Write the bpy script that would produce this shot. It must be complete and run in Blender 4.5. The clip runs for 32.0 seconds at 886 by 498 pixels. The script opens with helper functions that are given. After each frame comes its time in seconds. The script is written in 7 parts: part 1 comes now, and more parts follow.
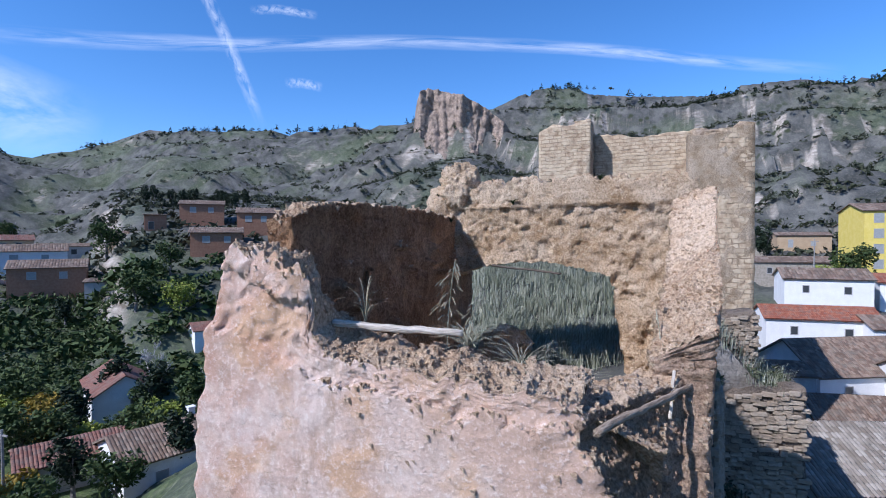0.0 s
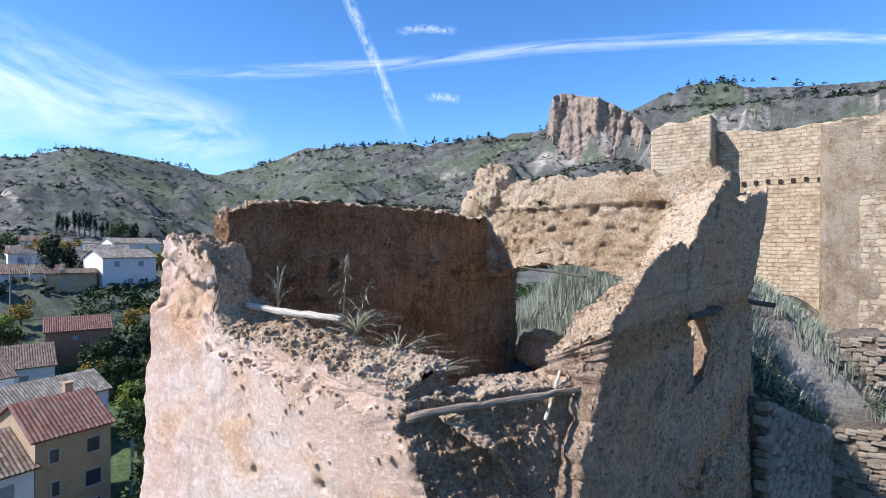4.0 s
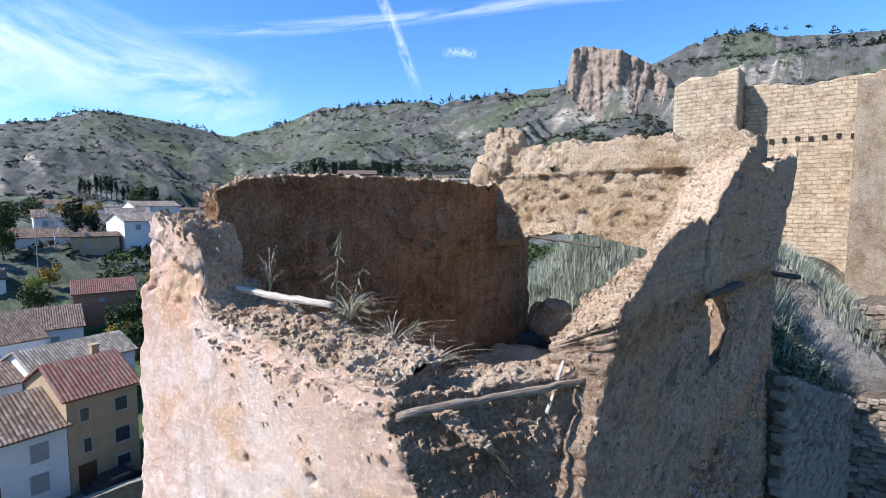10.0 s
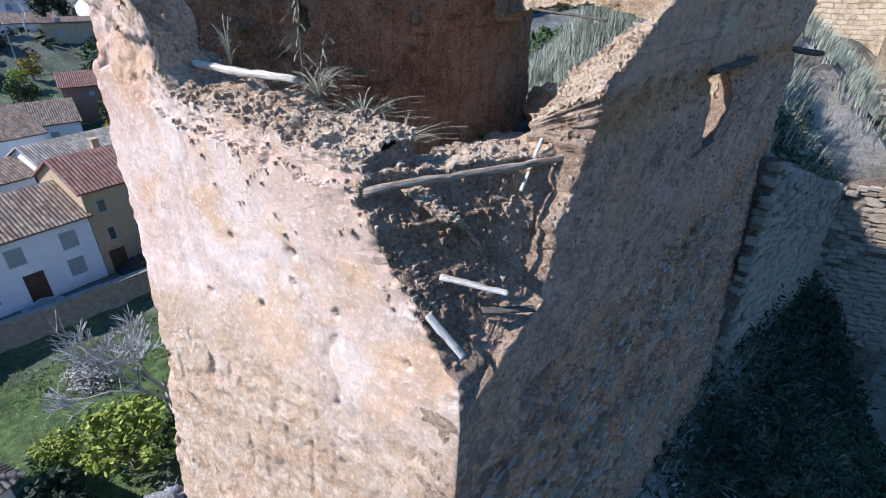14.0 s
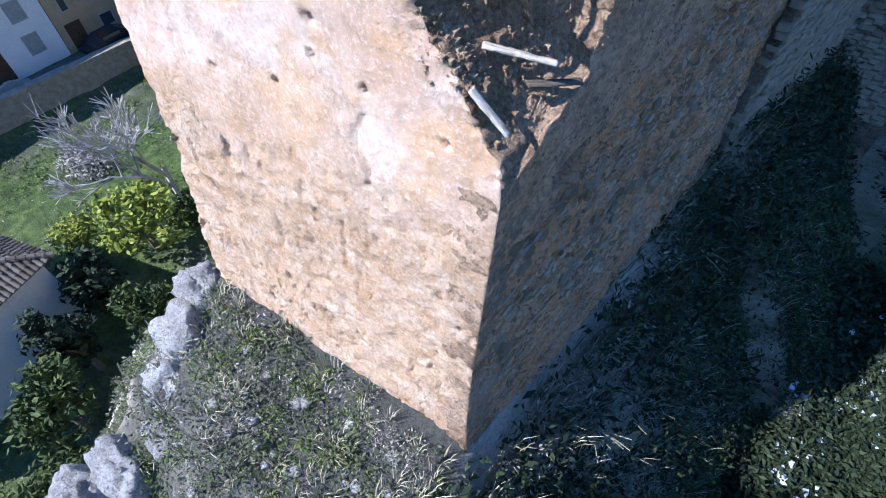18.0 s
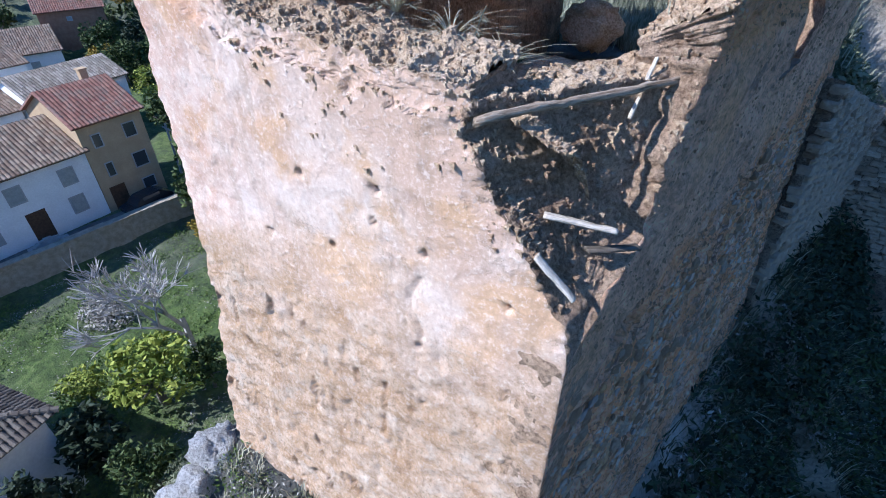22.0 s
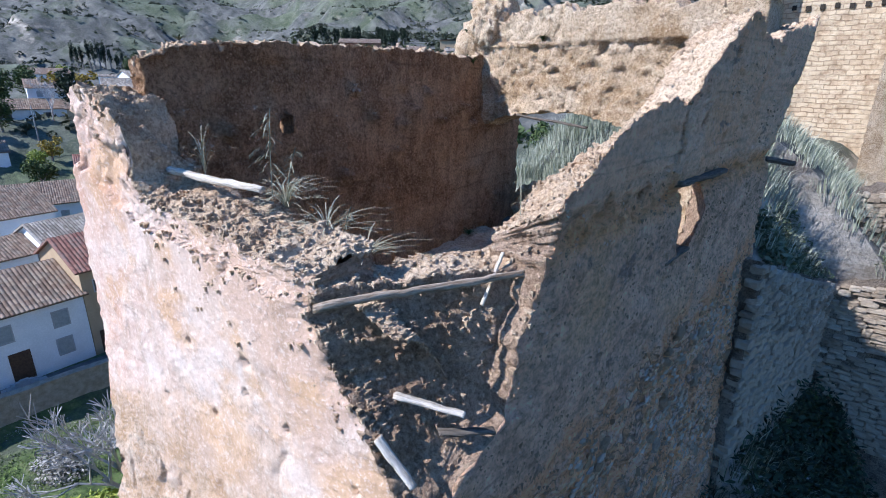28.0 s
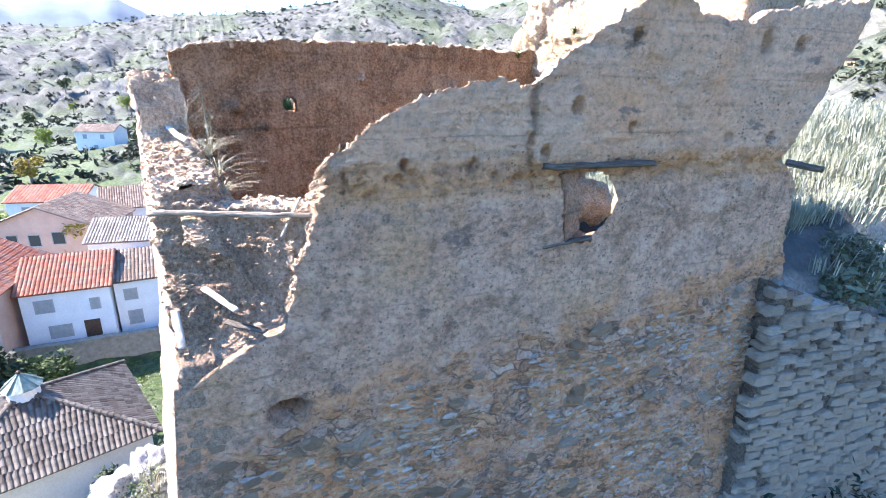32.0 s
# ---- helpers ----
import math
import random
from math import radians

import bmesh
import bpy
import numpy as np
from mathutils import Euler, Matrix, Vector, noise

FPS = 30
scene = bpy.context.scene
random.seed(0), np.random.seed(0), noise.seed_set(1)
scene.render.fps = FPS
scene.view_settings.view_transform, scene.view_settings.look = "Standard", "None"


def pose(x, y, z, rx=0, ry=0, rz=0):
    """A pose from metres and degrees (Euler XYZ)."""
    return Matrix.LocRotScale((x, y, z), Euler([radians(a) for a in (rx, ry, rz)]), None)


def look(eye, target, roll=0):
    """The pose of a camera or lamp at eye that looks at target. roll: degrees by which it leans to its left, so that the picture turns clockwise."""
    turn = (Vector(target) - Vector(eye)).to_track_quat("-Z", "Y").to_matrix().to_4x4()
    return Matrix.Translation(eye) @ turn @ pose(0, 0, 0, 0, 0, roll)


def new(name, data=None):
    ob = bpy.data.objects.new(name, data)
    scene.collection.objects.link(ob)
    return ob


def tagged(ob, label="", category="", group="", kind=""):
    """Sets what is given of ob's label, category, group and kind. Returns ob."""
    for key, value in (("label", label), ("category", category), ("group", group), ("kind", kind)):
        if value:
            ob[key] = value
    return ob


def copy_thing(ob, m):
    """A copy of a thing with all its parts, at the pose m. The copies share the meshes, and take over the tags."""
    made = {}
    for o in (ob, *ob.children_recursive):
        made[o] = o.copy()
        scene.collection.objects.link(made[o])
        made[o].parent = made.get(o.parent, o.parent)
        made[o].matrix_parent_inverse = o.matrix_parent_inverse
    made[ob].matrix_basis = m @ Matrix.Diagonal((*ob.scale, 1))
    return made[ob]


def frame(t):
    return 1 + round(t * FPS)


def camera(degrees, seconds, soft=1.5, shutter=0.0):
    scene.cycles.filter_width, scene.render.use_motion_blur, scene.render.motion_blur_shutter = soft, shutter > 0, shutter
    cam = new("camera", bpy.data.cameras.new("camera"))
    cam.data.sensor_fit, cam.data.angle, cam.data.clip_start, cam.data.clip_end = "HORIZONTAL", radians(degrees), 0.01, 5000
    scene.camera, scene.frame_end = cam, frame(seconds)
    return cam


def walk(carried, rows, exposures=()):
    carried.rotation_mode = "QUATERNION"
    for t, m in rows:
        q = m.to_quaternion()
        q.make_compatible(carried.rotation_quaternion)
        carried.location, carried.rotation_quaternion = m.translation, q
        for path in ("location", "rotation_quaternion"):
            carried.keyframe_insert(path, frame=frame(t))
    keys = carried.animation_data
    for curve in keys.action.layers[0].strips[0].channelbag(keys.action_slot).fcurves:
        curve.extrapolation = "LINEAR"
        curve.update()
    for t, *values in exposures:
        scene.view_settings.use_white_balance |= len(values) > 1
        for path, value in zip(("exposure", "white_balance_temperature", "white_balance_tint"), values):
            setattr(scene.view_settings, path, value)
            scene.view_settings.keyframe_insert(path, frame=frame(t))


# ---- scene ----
cam = camera(82.0, 32.0, 1.0)
PATH = [  # seconds, x, y, z, yaw, pitch, roll
    (0.0, -0.110, 0.219, 12.136, 22.45, -1.16, 0.25),
    (0.5, 1.001, 0.850, 12.053, 23.29, -1.09, -0.06),
    (1.0, 2.311, 1.235, 12.010, 24.31, -1.22, -0.24),
    (1.5, 3.330, 1.641, 11.917, 25.80, -1.07, -0.26),
    (2.0, 3.460, 1.879, 11.792, 28.93, -0.65, -0.41),
    (2.5, 3.310, 1.946, 11.731, 32.57, -0.34, -0.19),
    (3.0, 3.179, 1.833, 11.772, 35.63, -0.37, -0.15),
    (3.5, 3.030, 1.694, 11.842, 36.85, -0.33, -0.22),
    (5.5, 2.967, 2.012, 12.080, 39.40, -0.13, -0.19),
    (6.0, 3.259, 2.319, 12.102, 39.72, -0.08, -0.12),
    (6.5, 3.603, 2.624, 12.116, 39.73, -0.14, -0.07),
    (7.0, 3.868, 2.844, 12.123, 39.75, -0.17, 0.04),
    (7.5, 3.937, 2.902, 12.129, 39.73, -0.18, 0.03),
    (8.0, 3.818, 2.809, 12.144, 39.61, -0.20, 0.04),
    (8.5, 3.578, 2.623, 12.169, 39.52, -0.21, -0.08),
    (9.0, 3.303, 2.419, 12.192, 39.31, -0.44, -0.02),
    (9.5, 3.073, 2.285, 12.203, 39.40, -1.96, 0.09),
    (10.0, 2.907, 2.254, 12.194, 39.51, -4.78, 0.17),
    (10.5, 2.802, 2.309, 12.163, 39.48, -8.38, 0.27),
    (11.0, 2.772, 2.414, 12.127, 39.39, -12.14, 0.35),
    (11.5, 2.819, 2.533, 12.093, 39.35, -16.21, 0.40),
    (12.0, 2.926, 2.642, 12.048, 39.64, -19.59, 0.49),
    (12.5, 3.055, 2.707, 12.007, 39.98, -22.67, 0.45),
    (13.0, 3.135, 2.716, 11.978, 40.23, -25.23, 0.40),
    (13.5, 3.125, 2.703, 11.939, 40.13, -26.66, 0.52),
    (15.5, 2.703, 2.562, 11.852, 39.47, -32.06, 0.87),
    (16.0, 2.650, 2.558, 11.796, 39.34, -35.52, 1.01),
    (16.5, 2.622, 2.557, 11.765, 39.36, -39.24, 0.88),
    (17.0, 2.605, 2.549, 11.747, 39.27, -43.45, 0.50),
    (17.5, 2.569, 2.522, 11.723, 39.08, -47.52, 0.12),
    (18.0, 2.487, 2.472, 11.706, 38.52, -51.67, 0.41),
    (18.5, 2.371, 2.402, 11.697, 37.90, -54.32, 0.85),
    (19.0, 2.250, 2.323, 11.688, 37.72, -54.26, 1.01),
    (19.5, 2.133, 2.263, 11.676, 37.51, -54.18, 1.16),
    (20.0, 2.045, 2.231, 11.657, 37.62, -52.41, 1.16),
    (20.5, 2.010, 2.220, 11.636, 38.17, -48.76, 1.04),
    (21.0, 1.992, 2.231, 11.640, 38.89, -44.35, 0.89),
    (21.5, 1.952, 2.255, 11.688, 39.08, -39.84, 0.81),
    (22.0, 1.909, 2.263, 11.757, 39.16, -35.12, 0.95),
    (22.5, 1.895, 2.255, 11.837, 39.30, -29.98, 1.18),
    (23.0, 1.899, 2.248, 11.937, 39.84, -25.65, 0.19),
    (23.5, 1.900, 2.230, 12.040, 39.90, -21.08, -0.14),
    (24.0, 1.898, 2.190, 12.119, 40.01, -18.68, -0.20),
    (24.5, 1.905, 2.128, 12.185, 39.95, -18.61, -0.17),
    (25.0, 1.929, 2.075, 12.234, 39.88, -18.58, -0.20),
    (25.5, 1.965, 2.076, 12.253, 39.96, -18.54, -0.21),
    (27.5, 2.710, 2.666, 12.261, 40.19, -18.36, -0.32),
    (28.0, 3.275, 3.184, 12.203, 40.68, -18.35, -0.43),
    (28.5, 3.957, 3.776, 12.155, 41.25, -18.47, -0.66),
    (29.0, 4.714, 4.410, 12.078, 41.66, -18.33, -0.87),
    (29.5, 5.547, 5.129, 11.999, 42.04, -18.14, -0.50),
    (30.0, 6.528, 5.795, 12.022, 42.82, -18.44, 0.11),
    (30.5, 7.269, 6.346, 11.961, 46.98, -18.34, 0.20),
    (31.0, 7.653, 6.761, 11.849, 53.36, -17.96, -0.07),
    (31.5, 7.688, 6.807, 11.812, 60.00, -17.65, -0.53),
    (32.0, 7.704, 6.804, 11.916, 65.95, -17.99, -0.67),
]
walk(cam, [(t, pose(x, y, z, 90 + pitch, roll, yaw)) for t, x, y, z, yaw, pitch, roll in PATH],
     exposures=[(0.0, 0.2, 5500, 18), (1.5, 0.5, 5700, 16), (3.5, 0.6, 5900, 14), (9.0, 0.65, 5950, 14), (13.0, 0.7, 5700, 14), (19.0, 0.95, 5500, 16), (25.0, 0.5, 5350, 13),
                (27.5, 0.7, 5500, 14), (29.0, 1.25, 5750, 17), (30.5, 2.2, 6400, 24), (32.0, 2.45, 6200, 20)])

# ---- light ----
SUN_TO = Vector((-0.59, -0.87, 1.0)).normalized()
sun = new("sun", bpy.data.lights.new("sun", "SUN"))
sun.data.energy, sun.data.angle, sun.data.color = 5.0, radians(0.5), (1.0, 0.95, 0.87)
sun.matrix_world = look(SUN_TO * 100, (0, 0, 0))
world = bpy.data.worlds.new("sky")
scene.world = world
world.use_nodes = True
wn, wl = world.node_tree.nodes, world.node_tree.links
sky = wn.new("ShaderNodeTexSky")
sky.sky_type, sky.sun_disc = "NISHITA", False
sky.sun_elevation = math.asin(SUN_TO.z)
sky.sun_rotation = math.atan2(SUN_TO.x, SUN_TO.y)
sky.altitude, sky.air_density, sky.dust_density, sky.ozone_density = 1000, 1.0, 0.2, 3.5
tone = wn.new("ShaderNodeHueSaturation")
tone.inputs["Saturation"].default_value = 1.2
wl.new(sky.outputs[0], tone.inputs["Color"])
wl.new(tone.outputs[0], wn["Background"].inputs[0])
wn["Background"].inputs[1].default_value = 0.15


# ---- materials ----
def material(name, rough=0.9):
    m = bpy.data.materials.new(name)
    m.use_nodes = True
    nt = m.node_tree
    bsdf = nt.nodes["Principled BSDF"]
    bsdf.inputs["Roughness"].default_value = rough
    bsdf.inputs["Specular IOR Level"].default_value = 0.25
    return m, nt, bsdf


def where(nt):
    tc = nt.nodes.new("ShaderNodeTexCoord")
    return tc.outputs["Object"]


def noisy(nt, vec, scale, detail=6, rough=0.6, dist=0.0):
    n = nt.nodes.new("ShaderNodeTexNoise")
    n.inputs["Scale"].default_value, n.inputs["Detail"].default_value = scale, detail
    n.inputs["Roughness"].default_value, n.inputs["Distortion"].default_value = rough, dist
    nt.links.new(vec, n.inputs["Vector"])
    c = nt.nodes.new("ShaderNodeMath")
    c.operation = "MULTIPLY_ADD"
    nt.links.new(n.outputs["Fac"], c.inputs[0])
    c.inputs[1].default_value, c.inputs[2].default_value = 1.6, -0.3
    return c.outputs[0]


def cells(nt, vec, scale, feature="F1", out="Distance"):
    n = nt.nodes.new("ShaderNodeTexVoronoi")
    n.feature = feature
    n.inputs["Scale"].default_value = scale
    nt.links.new(vec, n.inputs["Vector"])
    return n.outputs[out]


def stretch(nt, vec, sx, sy, sz, rz=0.0):
    n = nt.nodes.new("ShaderNodeMapping")
    n.inputs["Scale"].default_value = (sx, sy, sz)
    n.inputs["Rotation"].default_value = (0, 0, rz)
    nt.links.new(vec, n.inputs["Vector"])
    return n.outputs["Vector"]


def ramp(nt, fac, stops):
    n = nt.nodes.new("ShaderNodeValToRGB")
    e = n.color_ramp.elements
    while len(e) < len(stops):
        e.new(0.5)
    for k, (p, c) in enumerate(stops):
        e[k].position, e[k].color = p, (*c, 1) if not isinstance(c, (int, float)) else (c, c, c, 1)
    nt.links.new(fac, n.inputs["Fac"])
    return n.outputs["Color"]


def mix(nt, fac, a, b, mode="MIX"):
    n = nt.nodes.new("ShaderNodeMix")
    n.data_type, n.blend_type = "RGBA", mode
    for sock, val in ((n.inputs[0], fac), (n.inputs[6], a), (n.inputs[7], b)):
        if isinstance(val, (int, float)):
            sock.default_value = val
        elif isinstance(val, tuple):
            sock.default_value = (*val, 1)
        else:
            nt.links.new(val, sock)
    return n.outputs[2]


def calc(nt, op, a, b=0.0, c=0.0):
    n = nt.nodes.new("ShaderNodeMath")
    n.operation = op
    for k, v in enumerate((a, b, c)):
        if isinstance(v, (int, float)):
            n.inputs[k].default_value = v
        else:
            nt.links.new(v, n.inputs[k])
    return n.outputs[0]


def axis(nt, vec, k):
    n = nt.nodes.new("ShaderNodeSeparateXYZ")
    nt.links.new(vec, n.inputs[0])
    return n.outputs[k]


def relief(nt, bsdf, height, dist, strength=1.0, normal=None):
    n = nt.nodes.new("ShaderNodeBump")
    n.inputs["Strength"].default_value, n.inputs["Distance"].default_value = strength, dist
    nt.links.new(height, n.inputs["Height"])
    if normal:
        nt.links.new(normal, n.inputs["Normal"])
    nt.links.new(n.outputs[0], bsdf.inputs["Normal"])
    return n.outputs[0]


def paint(nt, bsdf, col):
    nt.links.new(col, bsdf.inputs["Base Color"])


def simple(name, a, b, scale=4.0, rough=0.85, bump=0.01, metal=0.0):
    m, nt, bs = material(name, rough)
    v = where(nt)
    f = noisy(nt, v, scale)
    g = noisy(nt, v, scale * 9)
    paint(nt, bs, mix(nt, calc(nt, "MULTIPLY", g, 0.5), ramp(nt, f, [(0.3, a), (0.7, b)]), tuple(x * 0.6 for x in a)))
    relief(nt, bs, g, bump)
    bs.inputs["Metallic"].default_value = metal
    return m


def earth_material(name, light, mid, dark, course=0.0, pebble=1.0, streak=0.5, deep=0.09):
    """Rammed earth: pebbles, crumbs, weathered streaks and, if course > 0, the marks of the lifts."""
    m, nt, bs = material(name, 0.95)
    v = where(nt)
    big = noisy(nt, v, 0.55, 5, 0.65, 0.4)
    med = noisy(nt, v, 3.0, 8, 0.7)
    fine = noisy(nt, v, 17.0, 9, 0.8)
    col = ramp(nt, big, [(0.3, dark), (0.48, mid), (0.68, light)])
    col = mix(nt, calc(nt, "MULTIPLY", ramp(nt, med, [(0.42, 0.0), (0.68, 1.0)]), 0.55), col, light)
    col = mix(nt, calc(nt, "MULTIPLY", ramp(nt, med, [(0.28, 1.0), (0.45, 0.0)]), 0.5), col, dark)
    run = noisy(nt, stretch(nt, v, 3.0, 3.0, 0.35), 1.2, 6, 0.7)
    col = mix(nt, calc(nt, "MULTIPLY", ramp(nt, run, [(0.45, 0.0), (0.7, 1.0)]), streak), col, tuple(c * 0.55 for c in mid))
    peb = cells(nt, v, 13.0)
    pm = calc(nt, "MULTIPLY", ramp(nt, peb, [(0.16, 1.0), (0.3, 0.0)]), ramp(nt, noisy(nt, v, 5.0), [(0.45, 0.0), (0.6, 1.0)]))
    col = mix(nt, calc(nt, "MULTIPLY", pm, 0.7 * pebble), col, tuple(min(1, c * 1.25 + 0.05) for c in light))
    col = mix(nt, calc(nt, "MULTIPLY", ramp(nt, fine, [(0.36, 1.0), (0.5, 0.0)]), 0.6), col, tuple(c * 0.4 for c in dark))
    col = mix(nt, calc(nt, "MULTIPLY", ramp(nt, fine, [(0.52, 0.0), (0.66, 1.0)]), 0.4), col, tuple(min(0.85, c * 1.35) for c in light))
    h = calc(nt, "ADD", calc(nt, "MULTIPLY", med, 1.2), calc(nt, "MULTIPLY", fine, 1.1))
    h = calc(nt, "ADD", h, calc(nt, "MULTIPLY", pm, 0.5 * pebble))
    if course > 0:
        z = axis(nt, v, 2)
        wob = calc(nt, "ADD", z, calc(nt, "MULTIPLY", noisy(nt, v, 1.3), 0.12))
        saw = calc(nt, "PINGPONG", wob, course)
        line = calc(nt, "MULTIPLY", ramp(nt, saw, [(0.0, 1.0), (0.05, 0.0)]), ramp(nt, noisy(nt, v, 0.8, 4), [(0.42, 0.0), (0.58, 1.0)]))
        col = mix(nt, calc(nt, "MULTIPLY", line, 0.45), col, tuple(c * 0.6 for c in dark))
        h = calc(nt, "SUBTRACT", h, calc(nt, "MULTIPLY", line, 0.25))
    paint(nt, bs, col)
    relief(nt, bs, h, deep, 1.0)
    return m


def front_material():
    """Limewashed rammed earth above, raw and pitted earth below."""
    m, nt, bs = material("limewashed_earth", 0.93)
    v = where(nt)
    z = axis(nt, v, 2)
    x = axis(nt, v, 0)
    big = noisy(nt, v, 0.45, 5, 0.6, 0.5)
    med = noisy(nt, v, 2.4, 8, 0.7)
    fine = noisy(nt, v, 15.0, 9, 0.8)
    plaster = ramp(nt, big, [(0.3, (0.60, 0.42, 0.31)), (0.48, (0.70, 0.55, 0.45)), (0.66, (0.78, 0.66, 0.57))])
    plaster = mix(nt, calc(nt, "MULTIPLY", ramp(nt, noisy(nt, v, 0.8, 4), [(0.5, 0.0), (0.64, 1.0)]), 0.75), plaster, (0.64, 0.41, 0.235))
    left = ramp(nt, calc(nt, "MULTIPLY", calc(nt, "ADD", x, 6.2), 0.22), [(0.1, 1.0), (0.75, 0.0)])
    plaster = mix(nt, calc(nt, "MULTIPLY", left, calc(nt, "MULTIPLY", ramp(nt, med, [(0.35, 0.2), (0.65, 1.0)]), 0.65)), plaster, (0.50, 0.25, 0.15))
    raw = ramp(nt, med, [(0.25, (0.54, 0.33, 0.18)), (0.5, (0.70, 0.50, 0.34)), (0.75, (0.80, 0.65, 0.51))])
    raw = mix(nt, calc(nt, "MULTIPLY", ramp(nt, noisy(nt, stretch(nt, v, 1, 1, 5.0), 0.9), [(0.45, 0.0), (0.62, 1.0)]), 0.5), raw, (0.60, 0.38, 0.21))
    edge = calc(nt, "ADD", z, calc(nt, "MULTIPLY", calc(nt, "SUBTRACT", noisy(nt, v, 0.7, 6, 0.7), 0.5), 3.4))
    fac = ramp(nt, calc(nt, "MULTIPLY", calc(nt, "SUBTRACT", edge, 6.2), 0.5), [(0.0, 0.0), (0.9, 1.0)])
    col = mix(nt, fac, raw, plaster)
    lift = calc(nt, "PINGPONG", calc(nt, "ADD", z, calc(nt, "MULTIPLY", noisy(nt, v, 1.1), 0.10)), 0.45)
    line = calc(nt, "MULTIPLY", ramp(nt, lift, [(0.0, 1.0), (0.03, 0.0)]), ramp(nt, noisy(nt, v, 1.6), [(0.42, 0.0), (0.6, 1.0)]))
    col = mix(nt, calc(nt, "MULTIPLY", line, 0.22), col, (0.25, 0.15, 0.09))
    spot = ramp(nt, cells(nt, v, 6.0), [(0.05, 1.0), (0.11, 0.0)])
    spot = calc(nt, "MULTIPLY", spot, ramp(nt, noisy(nt, v, 2.2), [(0.6, 0.0), (0.7, 1.0)]))
    col = mix(nt, calc(nt, "MULTIPLY", spot, 0.45), col, (0.16, 0.09, 0.05))
    pin = calc(nt, "MULTIPLY", ramp(nt, cells(nt, v, 21.0), [(0.07, 1.0), (0.13, 0.0)]), ramp(nt, noisy(nt, v, 1.7, 4), [(0.5, 0.0), (0.62, 1.0)]))
    col = mix(nt, calc(nt, "MULTIPLY", pin, 0.7), col, (0.20, 0.12, 0.07))
    crackle = ramp(nt, calc(nt, "ABSOLUTE", calc(nt, "SUBTRACT", noisy(nt, v, 1.1, 9, 0.72, 0.8), 0.5)), [(0.0, 1.0), (0.012, 0.0)])
    crackle = calc(nt, "MULTIPLY", crackle, ramp(nt, noisy(nt, v, 0.9, 3), [(0.5, 0.0), (0.62, 1.0)]))
    col = mix(nt, calc(nt, "MULTIPLY", crackle, 0.6), col, (0.26, 0.16, 0.10))
    stain = noisy(nt, stretch(nt, v, 2.2, 2.2, 0.4), 1.0, 7, 0.7)
    col = mix(nt, calc(nt, "MULTIPLY", ramp(nt, stain, [(0.52, 0.0), (0.68, 1.0)]), 0.35), col, (0.36, 0.24, 0.15))
    grit = calc(nt, "SUBTRACT", 0.85, calc(nt, "MULTIPLY", fac, 0.5))
    col = mix(nt, calc(nt, "MULTIPLY", calc(nt, "MULTIPLY", ramp(nt, fine, [(0.30, 1.0), (0.45, 0.0)]), 0.8), grit), col, (0.30, 0.19, 0.12))
    col = mix(nt, calc(nt, "MULTIPLY", ramp(nt, fine, [(0.53, 0.0), (0.68, 1.0)]), 0.55), col, (0.88, 0.79, 0.71))
    col = mix(nt, 1.0, col, (1.12, 1.10, 1.09), "MULTIPLY")
    paint(nt, bs, col)
    rough_part = calc(nt, "SUBTRACT", 0.85, calc(nt, "MULTIPLY", fac, 0.5))
    h = calc(nt, "MULTIPLY", calc(nt, "ADD", calc(nt, "MULTIPLY", med, 0.45), fine), rough_part)
    h = calc(nt, "SUBTRACT", h, calc(nt, "MULTIPLY", spot, 0.5))
    relief(nt, bs, h, 0.08, 1.0)
    return m


